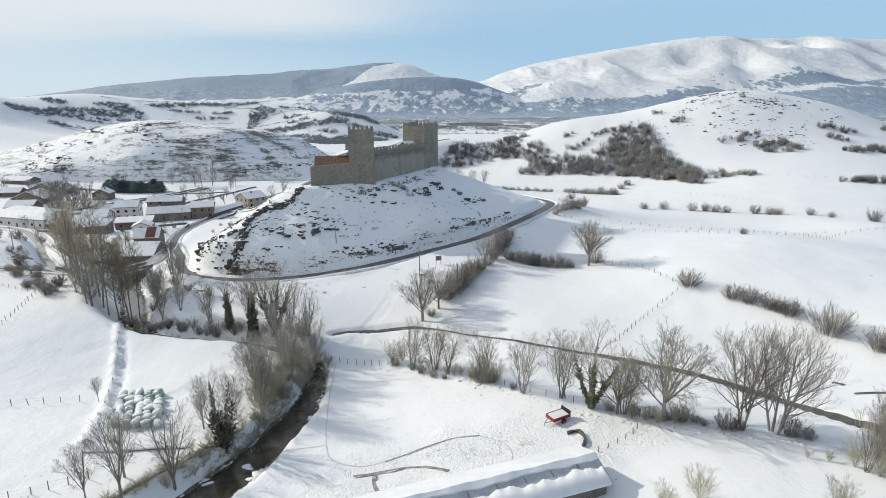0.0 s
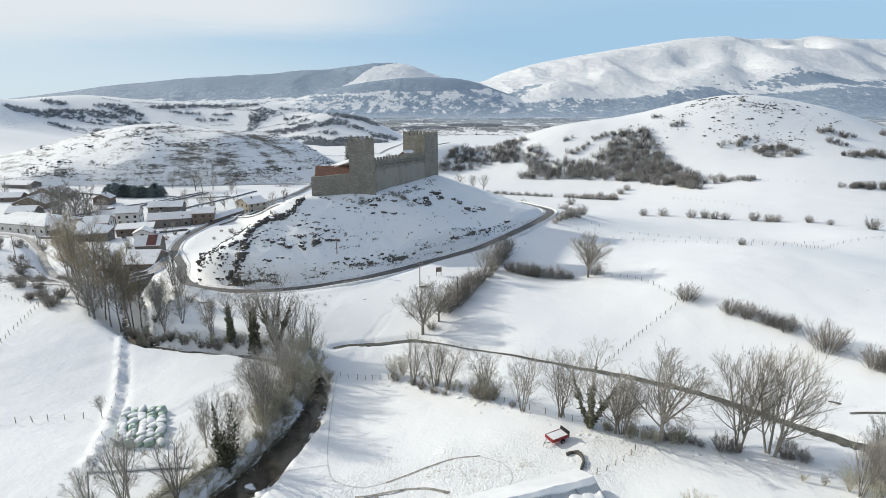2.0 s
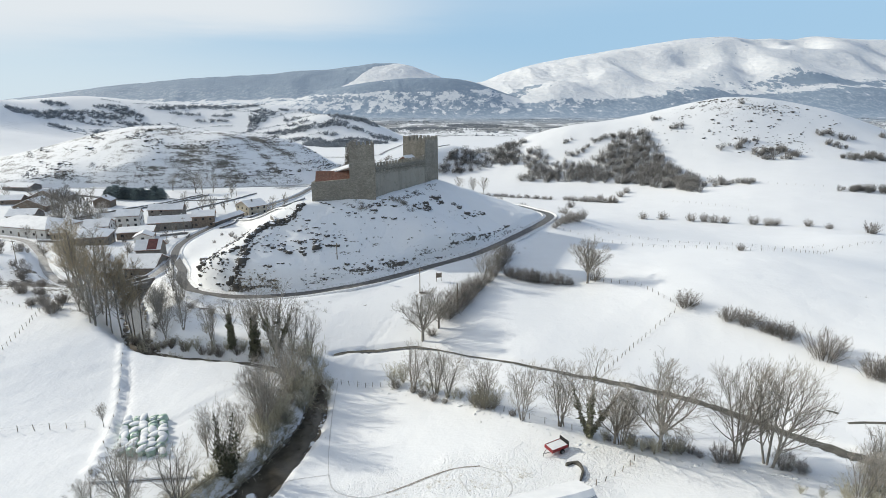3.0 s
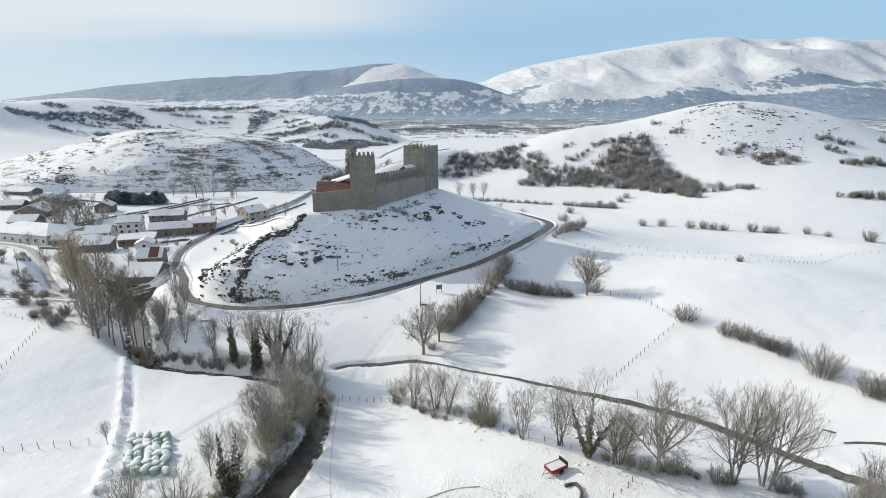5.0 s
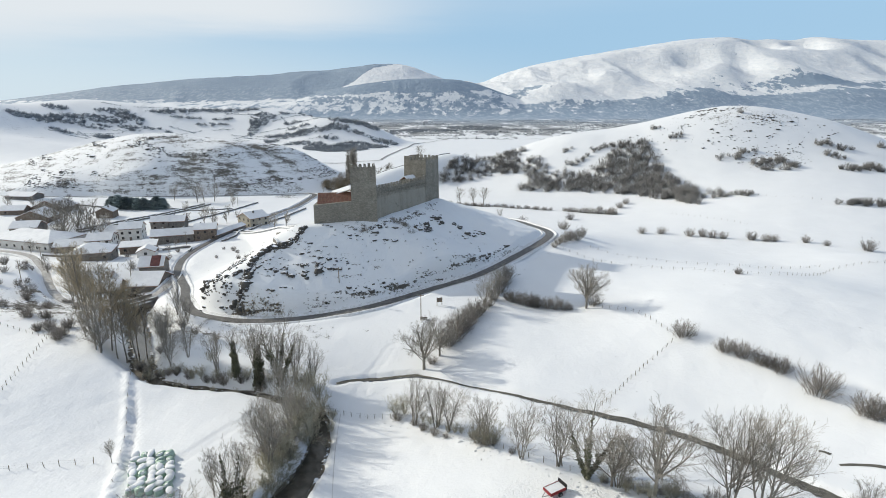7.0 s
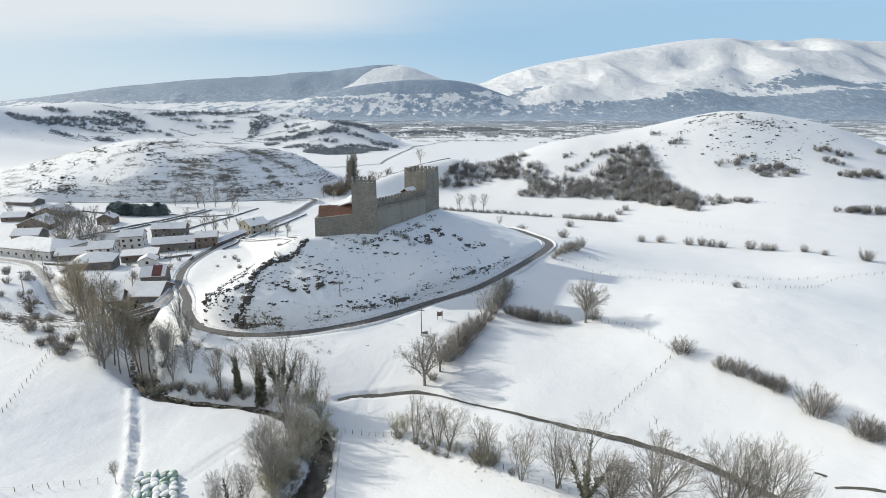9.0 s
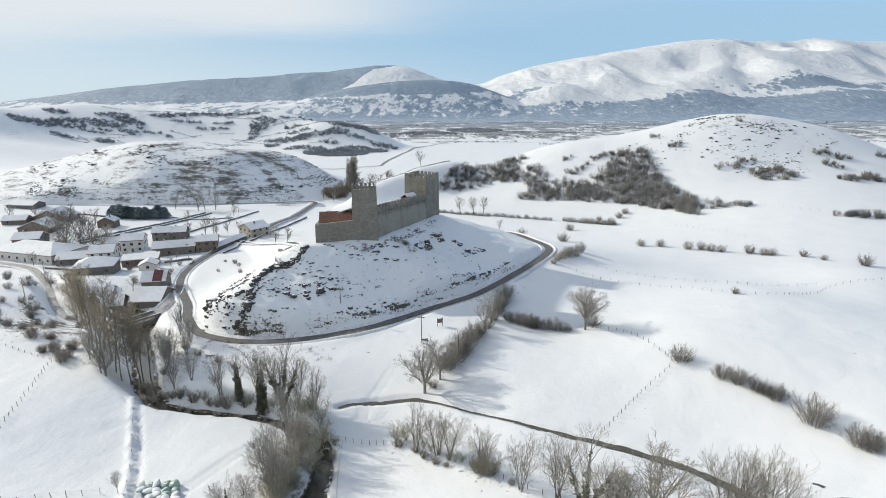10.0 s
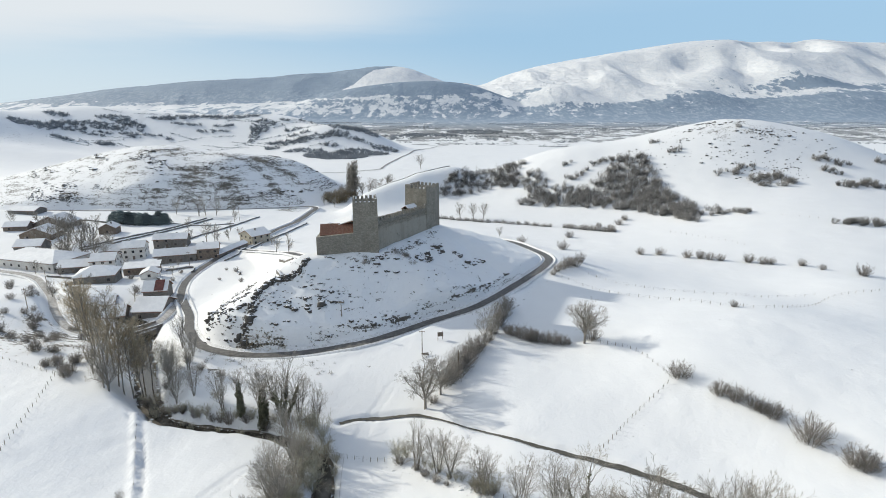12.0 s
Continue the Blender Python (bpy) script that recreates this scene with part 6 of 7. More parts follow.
house(-256, 333.5, 0, 20, 15, 3.2, 4.4, "end", M_BROWNWALL, "large brown barn with a snow-dusted gable roof", 2, 0, name="barn", category="barn")
house(-244, 305, 4, 18, 13, 3.2, 3.8, "end", M_BROWNWALL, "large brown barn with a snow-dusted gable roof", 2, 0, name="barn", category="barn")
house(-268, 324, 12, 13, 9, 2.8, 2.2, "gable", M_BROWNWALL, "low dark barn with a snow-dusted roof", 2, 0, name="barn", category="barn")
house(-303, 373.5, -6, 20, 11, 2.6, 2.0, "gable", M_GREYWALL, "low stone farm shed under snow", 2, 0)
house(-128, 178.5, 18, 14, 9, 3.0, 2.4, "gable", M_GREYWALL, "stone house behind the poplars with a snowy roof", 3, 1)
house(-136, 190, 16, 12, 8, 2.6, 2.0, "gable", M_GREYWALL, "low stone outbuilding with a snowy roof", 2, 0)


def stone_wall(points, high, thick, label, name="stone_wall", material=None, snow=True, rough_edge=0.14):
    """A dry-stone wall with snow on top, following the land."""
    line = path_of(points, 1.2)
    xy = line[:, :2]
    d = np.gradient(xy, axis=0)
    n = np.stack([-d[:, 1], d[:, 0]], -1) / (np.hypot(d[:, 0], d[:, 1])[:, None] + 1e-9)
    z = height(xy[:, 0], xy[:, 1])
    rnd = random.Random(len(line))
    root = thing(name, label, "wall")
    for what, h0, h1, half, mat in (("stones", -0.4, high, thick / 2, material or M_GREYWALL),) + ((("snow", high, high + 0.22, thick / 2 + 0.04, M_ROOFSNOW),) if snow else ()):
        bm = bmesh.new()
        prev = None
        for i in range(len(line)):
            wob = rnd.uniform(-rough_edge, rough_edge)
            k = half * rnd.uniform(0.85, 1.15)
            ring = [bm.verts.new((*(xy[i] + n[i] * s * kk), z[i] + hh)) for s, kk, hh in ((-1, k, h0 + (wob if what == "snow" else 0)), (-1, k * 0.85, h1 + wob), (1, k * 0.85, h1 + wob), (1, k, h0 + (wob if what == "snow" else 0)))]
            if prev:
                for j in range(4):
                    bm.faces.new((prev[j], ring[j], ring[(j + 1) % 4], prev[(j + 1) % 4]))
            else:
                bm.faces.new(ring)
            prev = ring
        bm.faces.new(prev[::-1])
        bmesh.ops.recalc_face_normals(bm, faces=bm.faces)
        part(what, bm, mat, root, "white snow cap" if what == "snow" else "")
    return root


W_LABEL = "low dry-stone field wall half buried in snow"
stone_wall(((-152, 297), (-146, 318), (-136, 345), (-128, 372)), 0.7, 0.6, W_LABEL)
stone_wall(((-196, 286), (-182, 310), (-168, 336), (-158, 366)), 0.8, 0.7, W_LABEL)
stone_wall(((-200, 290), (-186, 314), (-172, 340), (-163, 368)), 0.8, 0.7, W_LABEL)
stone_wall(((-178, 352), (-155, 345), (-138, 352)), 0.5, 0.6, W_LABEL)
stone_wall(((-180, 236), (-160, 226), (-152, 208)), 0.9, 0.5, W_LABEL)
stone_wall(((-128, 240), (-118, 246), (-115, 238)), 0.9, 0.5, W_LABEL)
stone_wall(((-132, 232), (-121, 222), (-118, 214)), 0.9, 0.5, W_LABEL)
stone_wall(((-108, 258), (-104, 285), (-97, 320), (-90, 352)), 0.8, 0.5, "low roadside wall capped with snow")
stone_wall(((-258, 352), (-240, 357), (-222, 352)), 0.9, 0.6, W_LABEL)
stone_wall(((-55, 398), (-39.7, 408), (-25.5, 418), (-10.6, 426), (5, 434)), 0.45, 0.9, "snow-capped stone wall along the slope behind the castle")
stone_wall(((-49.5, 154), (-47, 150)), 0.9, 0.5, "low wall beside the castle lane", snow=True)
stone_wall(((-59, 188), (-53, 176), (-48.5, 168)), 0.6, 0.5, "low wall beside the castle lane", snow=True)


def bridge():
    b = thing("stone_bridge", "small arched stone bridge over the river", "bridge", pose(-100.5, 168.0, 0, 0, 0, 55))
    z = -8.0
    bm = bmesh.new()
    arch = [(-2.4 * math.cos(radians(a)), z - 3.4 + 2.4 * math.sin(radians(a))) for a in range(0, 181, 15)]
    poly = [(-6, z - 4.5), (-2.4, z - 4.5)] + arch + [(2.4, z - 4.5), (6, z - 4.5), (6, z + 0.05), (-6, z + 0.05)]
    prism(bm, poly, 4.6, Matrix.Translation((0, -2.3, 0)))
    part("arch", bm, M_GREYWALL, b)
    for y in (-2.3, 1.95):
        p = box_part("parapet", (-6, y, z + 0.05), (6, y + 0.35, z + 0.85), M_GREYWALL, b)
        box_part("snow_cap", (-5.9, y + 0.02, z + 0.85), (5.9, y + 0.33, z + 1.0), M_ROOFSNOW, p, taper=0.96)
    return b


bridge()

# snow thrown up beside the lanes
for line, half, seed in ((ROAD_RING, 2.5, 11), (STREET, 2.2, 12), (ROAD_FAR, 2.9, 13), (CASTLE_LANE, 2.1, 14)):
    d = np.gradient(line[:, :2], axis=0)
    n = np.stack([-d[:, 1], d[:, 0]], -1) / (np.hypot(d[:, 0], d[:, 1])[:, None] + 1e-9)
    for side in (-1, 1):
        shifted = line.copy()
        shifted[:, :2] += n * side * (half + 0.25 * rough(np.arange(len(line)) * 0.3, np.full(len(line), side * 3.0), seed, 2))[:, None]
        ribbon("snow_bank", shifted, 0.65, -0.12, M_SLUSH, "ridge of ploughed snow along the lane", "snow bank", crown=0.55, fray=0.4, seed=seed + side, across=5)


# ---- inside the castle walls ----
def castle_court():
    m, length = along((-20.4, 162.2), (-6.1, 184.4))

    def roofed(name, x0, x1, y0, y1, z0, z1, rise, wall_mat, label, style="gable", turn=None):
        q = m @ pose(x0, y0, 0) if turn is None else turn
        ob = new(name)
        ob.parent = CASTLE
        ob.matrix_local = q
        ob["label"] = label
        w, d = x1 - x0, y1 - y0
        bm = bmesh.new()
        add_box(bm, (0, 0, z0), (w, d, z1))
        part("wall", bm, wall_mat, ob)
        bm = bmesh.new()
        roof_slab(bm, w, d, z1, rise, style, 0.3, 0.15, 0.0)
        part("roof", bm, M_TILE, ob)
        bm = bmesh.new()
        roof_slab(bm, w, d, z1, rise, style, 0.25, 0.25, 0.16)
        part("snow", bm, M_ROOFSNOW, ob, "snow on the roof")
        return ob

    roofed("great_hall", 8.0, 17.5, 2.2, 7.0, 20, 27.6, 0.9, M_STONE, "stone hall behind the curtain wall with a snowy roof")
    roofed("stair_house", 19.0, 23.5, 1.8, 5.0, 20, 30.4, 1.0, M_STONE, "small snowy-roofed stair house by the tower")
    roofed("bailey_house", 0, 11, 0, 8, 19, 27.5, 1.6, M_BROWNWALL, "dark boarded house with a snowy gable inside the bailey", "end", pose(-34.5, 166.5, 0, 0, 0, 8))
    roofed("bailey_hut", 0, 2.6, 0, 2.6, 20, 27.6, 0.8, M_BROWNWALL, "little hut with a snow cap", "hip", pose(-37.2, 166.0, 0, 0, 0, 8))
    ob = new("lean_to")
    ob.parent = CASTLE
    ob.matrix_local = pose(-37.6, 160.2, 0, 0, 0, 10)
    ob["label"] = "lean-to with a bare orange-red tiled roof"
    bm = bmesh.new()
    prism(bm, [(0, 18), (0, 26.2), (6.0, 28.3), (6.0, 18)], 10.2, Matrix(((0, 1, 0, 0), (1, 0, 0, 0), (0, 0, 1, 0), (0, 0, 0, 1))))
    part("wall", bm, M_STONE, ob)
    bm = bmesh.new()
    for i in range(26):
        x = i * 10.4 / 26
        prism(bm, [(-0.15, 26.24), (6.1, 28.42), (6.1, 28.52 + 0.05 * (i % 2)), (-0.15, 26.34 + 0.05 * (i % 2))], 0.38, Matrix.Translation((x, 0, 0)) @ Matrix(((0, 1, 0, 0), (1, 0, 0, 0), (0, 0, 1, 0), (0, 0, 0, 1))))
    part("tile_roof", bm, M_REDTILE, ob, "orange-red tile courses")


castle_court()


# ---- the near meadow ----
def near_barn():
    """A long low barn: fibre sheets show where the snow slid from below the ridge."""
    m, length = along((-14.0, 40.3), (16.3, 50.8))
    b = thing("barn", "long low grey barn with snow sliding off its sheet roof", "barn", m)
    zr, ze, half = 8.0, 6.9, 3.1
    bm = bmesh.new()
    side = Matrix(((0, 1, 0, 0), (1, 0, 0, 0), (0, 0, 1, 0), (0, 0, 0, 1)))
    prism(bm, [(-half + 0.2, 0.5), (-half + 0.2, ze - 0.05), (0, zr - 0.1), (half - 0.2, ze - 0.05), (half - 0.2, 0.5)], length - 0.4, side)
    part("wall", bm, M_GREYWALL, b)
    bm = bmesh.new()
    prism(bm, [(-half, ze - 0.02), (0, zr), (half, ze - 0.02), (half, ze + 0.06), (0, zr + 0.09), (-half, ze + 0.06)], length + 0.3, Matrix.Translation((-0.1, 0, 0)) @ side)
    r = part("roof", bm, M_FIBRE, b, "grey corrugated fibre sheets")
    for i in range(9):
        x = length - 2.6 - i * 3.1
        box_part("roof_bolt_strip", (x, -1.1, zr - 0.37), (x + 0.07, -0.35, zr - 0.06), M_STEEL, r, m=pose(0, 0, 0))
    bm = bmesh.new()
    n = 170
    rnd = random.Random(4)
    rows_ = []
    for i in range(n + 1):
        x = i * length / n
        cut = -1.35 + 0.12 * math.sin(i * 0.13) + 0.16 * math.sin(i * 0.29 + 1) + 0.10 * math.sin(i * 0.67) + rnd.uniform(-0.05, 0.05)
        zs = lambda y: zr - abs(y) * (zr - ze) / half
        rows_.append([bm.verts.new((x, y, zs(y) + h)) for y, h in ((-half - 0.12, -0.05), (-half - 0.1, 0.24), ((cut - half) / 2, 0.3), (cut, 0.24), (cut + 0.08, 0.05))])
    for p, q in zip(rows_, rows_[1:]):
        for k in range(4):
            bm.faces.new((p[k], p[k + 1], q[k + 1], q[k]))
    bm.faces.new(rows_[-1])
    bmesh.ops.recalc_face_normals(bm, faces=bm.faces)
    part("snow", bm, M_ROOFSNOW, r, "thick snow slumped on the lower slope", smooth=True)
    bm = bmesh.new()
    rows_ = []
    for i in range(n + 1):
        x = i * (length + 0.1) / n
        lip = -0.42 + 0.10 * math.sin(i * 0.11) + 0.05 * math.sin(i * 0.37) + rnd.uniform(-0.02, 0.02)
        puff = 0.05 * math.sin(i * 0.23) + 0.02 * math.sin(i * 0.71)
        rows_.append([bm.verts.new((x, y, z)) for y, z in ((lip, zr + lip * 0.36 + 0.04), (lip - 0.04, zr + lip * 0.36 + 0.3), (0.1, zr + 0.42 + puff), (half * 0.5, (zr + ze) / 2 + 0.42), (half + 0.12, ze + 0.34), (half + 0.1, ze + 0.04))])
    for p, q in zip(rows_, rows_[1:]):
        for k in range(5):
            bm.faces.new((p[k], p[k + 1], q[k + 1], q[k]))
    bm.faces.new(rows_[-1])
    bm.faces.new(rows_[0][::-1])
    bmesh.ops.recalc_face_normals(bm, faces=bm.faces)
    part("snow", bm, M_ROOFSNOW, r, "thick snow lying over the ridge and the far slope")
    return b


near_barn()


def trailer():
    x, y = 15.1, 63.6
    t = thing("farm_trailer", "red two-wheeled farm trailer filled with snow", "trailer", pose(x, y, level(x, y), 0, 0, 30) @ Matrix.Scale(0.86, 4))
    red_paint = plain_material("red_trailer_paint", (0.20, 0.022, 0.026), (0.30, 0.04, 0.042), 1.5, 0.5, 0.01)
    tyre = plain_material("black_rubber", (0.015, 0.015, 0.015), (0.03, 0.03, 0.03), 3, 0.8, 0.01)
    box_part("bed", (-1.55, -0.9, 0.72), (1.55, 0.9, 0.85), red_paint, t)
    for y0 in (-0.95, 0.88):
        box_part("side_board", (-1.6, y0, 0.72), (1.6, y0 + 0.07, 1.25), red_paint, t)
    box_part("end_board", (-1.62, -0.95, 0.72), (-1.55, 0.95, 1.25), red_paint, t)
    box_part("head_board", (1.5, -1.0, 0.72), (1.62, 1.0, 1.75), tyre, t, "dark raised head board")
    box_part("snow_load", (-1.52, -0.86, 0.85), (1.48, 0.86, 1.2), M_ROOFSNOW, t, "flat load of snow", taper=0.97)
    sticks("drawbar", [(-1.5, -0.5, 0.7, -2.6, 0, 0.5, 0.06, 0.06), (-1.5, 0.5, 0.7, -2.6, 0, 0.5, 0.06, 0.06), (-2.6, 0, 0.55, -2.6, 0, 0.0, 0.05, 0.05)], M_STEEL, t, sides=6)
    for y0 in (-1.02, 1.02):
        bm = bmesh.new()
        bmesh.ops.create_cone(bm, cap_ends=True, segments=20, radius1=0.42, radius2=0.42, depth=0.26, matrix=pose(0.3, y0, 0.42, 90, 0, 0))
        bmesh.ops.bevel(bm, geom=bm.edges[:], offset=0.04, segments=1, affect="EDGES")
        w = part("wheel", bm, tyre, t, "black rubber tyre")
        bm = bmesh.new()
        bmesh.ops.create_cone(bm, cap_ends=True, segments=16, radius1=0.2, radius2=0.2, depth=0.3, matrix=pose(0.3, y0, 0.42, 90, 0, 0))
        part("rim", bm, M_STEEL, w)


trailer()


def feed_wall():
    """The low curved dark wall and the hollow beside it."""
    stone_wall(((15.6, 60.0), (16.6, 60.4), (17.3, 59.6), (17.3, 58.2), (16.6, 56.6)), 0.45, 0.3, "low curved dark earth wall in trampled snow", "earth_wall", M_BANK, False)


feed_wall()
# low wall added in place of the dark edge of a snow bank
stone_wall(((-47.0, 61.9), (-43.3, 62.2), (-39.0, 62.5), (-34.0, 63.0)), 0.2, 0.6, "dark edge of a snow bank below the bales, built as a low wall")


def bales():
    wrap = plain_material("pale_green_bale_wrap", (0.30, 0.43, 0.34), (0.44, 0.56, 0.47), 0.9, 0.35, 0.02, specular=0.5, varied=0.12)
    bm = bmesh.new()
    bmesh.ops.create_cone(bm, cap_ends=True, segments=16, radius1=0.62, radius2=0.62, depth=1.2)
    bmesh.ops.bevel(bm, geom=[e for e in bm.edges if abs(e.verts[0].co.z - e.verts[1].co.z) < 0.1], offset=0.12, segments=2, affect="EDGES")
    bale = thing("wrapped_bale", "pale green plastic-wrapped hay bale with snow on top", "hay bale", group="stack of wrapped bales")
    part("wrap", bm, wrap, bale, smooth=True)
    bm = bmesh.new()
    bmesh.ops.create_icosphere(bm, subdivisions=2, radius=0.68, matrix=Matrix.Translation((0, 0, 0.5)) @ Matrix.Diagonal((1, 1, 0.36, 1)))
    part("snow", bm, M_ROOFSNOW, bale, "lumpy white snow cap", smooth=True)
    rnd = random.Random(8)
    first = True
    for r in range(8):
        for c in range(5):
            u = c / 4
            x = -51.0 + 5.7 * u + (r / 7) * 4.6 + rnd.uniform(-0.3, 0.3)
            y = 78.0 - 9.6 * r / 7 + rnd.uniform(-0.3, 0.3)
            m = pose(x, y, level(x, y) + 0.5 + rnd.uniform(-0.22, 0.16), rnd.uniform(-14, 14), rnd.uniform(-14, 14), rnd.uniform(0, 360)) @ Matrix.Diagonal((rnd.uniform(0.9, 1.2), rnd.uniform(0.85, 1.1), 1, 1))
            if first:
                bale.matrix_world, first = m, False
                continue
            ob = copy_thing(bale, m)
            if rnd.random() < (0.6 if r < 2 else 0.15):
                cap = [k for k in ob.children if k.name.startswith("snow")][0]
                cap.scale = (0.7, 0.6, 0.85)
                cap.location = (0.1, 0.2, 0.0)


bales()


# ---- fences ----
def post_mesh():
    bm = bmesh.new()
    bmesh.ops.create_cone(bm, cap_ends=True, segments=7, radius1=0.065, radius2=0.055, depth=1.4, matrix=Matrix.Translation((0, 0, 0.27)))
    me = bpy.data.meshes.new("post")
    bm.to_mesh(me)
    bm.free()
    me.materials.append(M_WOOD)
    return me


POST = post_mesh()


def fence(points, gap, label, tall=1.0, wires=2, seed=1):
    line = path_of(points, 0.5)
    run = np.concatenate([[0], np.cumsum(np.hypot(*np.diff(line[:, :2], axis=0).T))])
    rnd = random.Random(seed)
    root = thing("fence", label, "fence")
    tops, s = [], 0.0
    while s < run[-1]:
        x, y = np.interp(s, run, line[:, 0]), np.interp(s, run, line[:, 1])
        p = new("post", POST)
        p.parent = root
        k = tall * rnd.uniform(0.85, 1.15)
        p.matrix_basis = pose(x, y, level(x, y), rnd.uniform(-6, 6), rnd.uniform(-6, 6), rnd.uniform(0, 90)) @ Matrix.Diagonal((0.9, 0.9, k, 1))
        tops.append(Vector((x, y, level(x, y) + 0.9 * k)))
        s += gap * rnd.uniform(0.85, 1.15)
    if wires and len(tops) > 1:
        sticks("wire", [(*(a - Vector((0, 0, dz))), *(b - Vector((0, 0, dz))), 0.008, 0.008) for a, b in zip(tops, tops[1:]) for dz in np.linspace(0.1, 0.5, wires)], M_STEEL, root, "thin fence wires", sides=3)
    return root


F_LABEL = "wooden post fence in the snowy meadow"
fence(((-84.7, 89), (-89, 104), (-94.1, 119.2)), 2.0, F_LABEL, 1.15)
fence(((-130, 134), (-114.8, 128.9), (-105.5, 125.1), (-95.5, 120.6)), 2.4, F_LABEL, 0.8, seed=2)
fence(((-80, 71.5), (-67, 74.4), (-55.4, 77.2)), 2.3, F_LABEL, 1.1, seed=3)
fence(((-56, 50), (-47.2, 54), (-41.6, 56.8)), 1.9, F_LABEL, 1.25, seed=4)
fence(((-22.6, 94.2), (-16, 93.2), (-9.8, 92.2)), 1.5, F_LABEL, 1.0, seed=5)
fence(((28.7, 88.4), (38.5, 98.3), (48.9, 106.9)), 1.7, F_LABEL, 1.0, seed=6)
fence(((49.4, 108.6), (48.1, 113.8), (44.9, 123.4), (37.4, 130.9)), 2.2, F_LABEL, 0.95, seed=7)
fence(((40, 177), (47.4, 169.6), (55.3, 164), (70.4, 155.6), (80.1, 145.5), (92.3, 143), (111.1, 155.2), (127.7, 167.2), (160, 172)), 3.0, F_LABEL, 0.95, seed=8)
fence(((50.3, 181.4), (63.1, 174), (80, 167.6), (94, 164), (108.9, 167.7), (123.8, 170.2)), 3.2, F_LABEL, 0.9, seed=9)
fence(((16.8, 54.6), (17.8, 55.3), (20.1, 56.5), (22.9, 58.5), (24.4, 60.2)), 1.5, F_LABEL, 0.8, seed=10)
fence(((172, 296), (184, 285), (197, 276.5)), 4.0, F_LABEL, 0.9, 0, seed=11)
fence(((120, 282), (126.5, 270.5), (134.8, 255.6), (139.7, 244.4)), 3.5, F_LABEL, 0.9, 0, seed=12)
fence(((-66.4, 104.6), (-62.6, 96.4), (-59.2, 89.8), (-56.2, 83.7), (-53.7, 78.2), (-51.7, 73.4), (-49.4, 68)), 4.5, "leaning posts along the snow-filled ditch", 0.9, 1, seed=13)
fence(((9.5, 76.5), (15, 71.5), (20, 67.8), (26, 63.2)), 2.4, "fence posts under the hedgerow", 1.1, 1, seed=14)


def pole(x, y, high, label, name="utility_pole", arm=True, thick=0.13):
    p = thing(name, label, "pole", pose(x, y, level(x, y)), "utility poles")
    sticks("shaft", [(0, 0, -0.5, 0, 0, high, thick, thick * 0.7)], M_WOOD, p, sides=8)
    if arm:
        box_part("crossarm", (-0.8, -0.06, high - 0.6), (0.8, 0.06, high - 0.45), M_WOOD, p)
        for x0 in (-0.7, 0, 0.7):
            box_part("insulator", (x0 - 0.05, -0.05, high - 0.45), (x0 + 0.05, 0.05, high - 0.22), M_WHITE, p)


P_LABEL = "weathered wooden utility pole"
pole(-5.8, 128.3, 6.5, P_LABEL)
pole(3.2, 117.0, 7.0, P_LABEL, arm=False)
pole(-28.5, 141.0, 4.5, P_LABEL)
pole(-164, 214, 7.5, P_LABEL)
pole(-140, 172, 7.5, P_LABEL)
pole(-122, 251, 7, P_LABEL)
pole(-138, 362, 9, P_LABEL)
pole(-172, 197, 7, P_LABEL)
pole(28, 470, 8, P_LABEL, arm=False)
pole(48, 500, 8, P_LABEL, arm=False)


def signboard():
    s = thing("notice_board", "brown wooden notice board on two posts by the lane", "sign", pose(-1.2, 134.0, level(-1.2, 134.0), 0, 0, 15))
    for x in (-0.7, 0.6):
        box_part("post", (x, -0.06, -0.3), (x + 0.12, 0.06, 2.4), M_WOOD, s)
    box_part("board", (-0.75, -0.1, 1.0), (0.77, -0.06, 2.2), M_BROWNWALL, s)
    b = thing("bench", "plain wooden bench half under snow", "bench", pose(-5.0, 126.8, level(-5.0, 126.8), 0, 0, 10))
    box_part("seat", (-0.9, -0.2, 0.42), (0.9, 0.2, 0.5), M_WOOD, b)
    box_part("backrest", (-0.9, 0.2, 0.55), (0.9, 0.26, 0.9), M_WOOD, b)
    for x in (-0.8, 0.7):
        box_part("leg", (x, -0.15, -0.2), (x + 0.1, 0.15, 0.42), M_WOOD, b)


signboard()


# ---- rocks breaking through the snow of the knoll ----
def rock_material():
    k = Nodes("dark_knoll_rock", 0.95, specular=0.1)
    up = k.node("ShaderNodeSeparateXYZ", Vector=k.node("ShaderNodeNewGeometry").outputs["Normal"]).outputs["Z"]
    lying = k.span(k.calc("ADD", up, k.calc("MULTIPLY", k.noise(2.0, 4), 0.35)), 0.98, 1.08)
    stone = k.mix(k.noise(1.5, 5), (0.055, 0.052, 0.048), (0.15, 0.14, 0.125))
    k.bump(k.noise(3, 5), 0.15)
    return k.colour(k.mix(lying, stone, SNOW))


M_ROCK = rock_material()


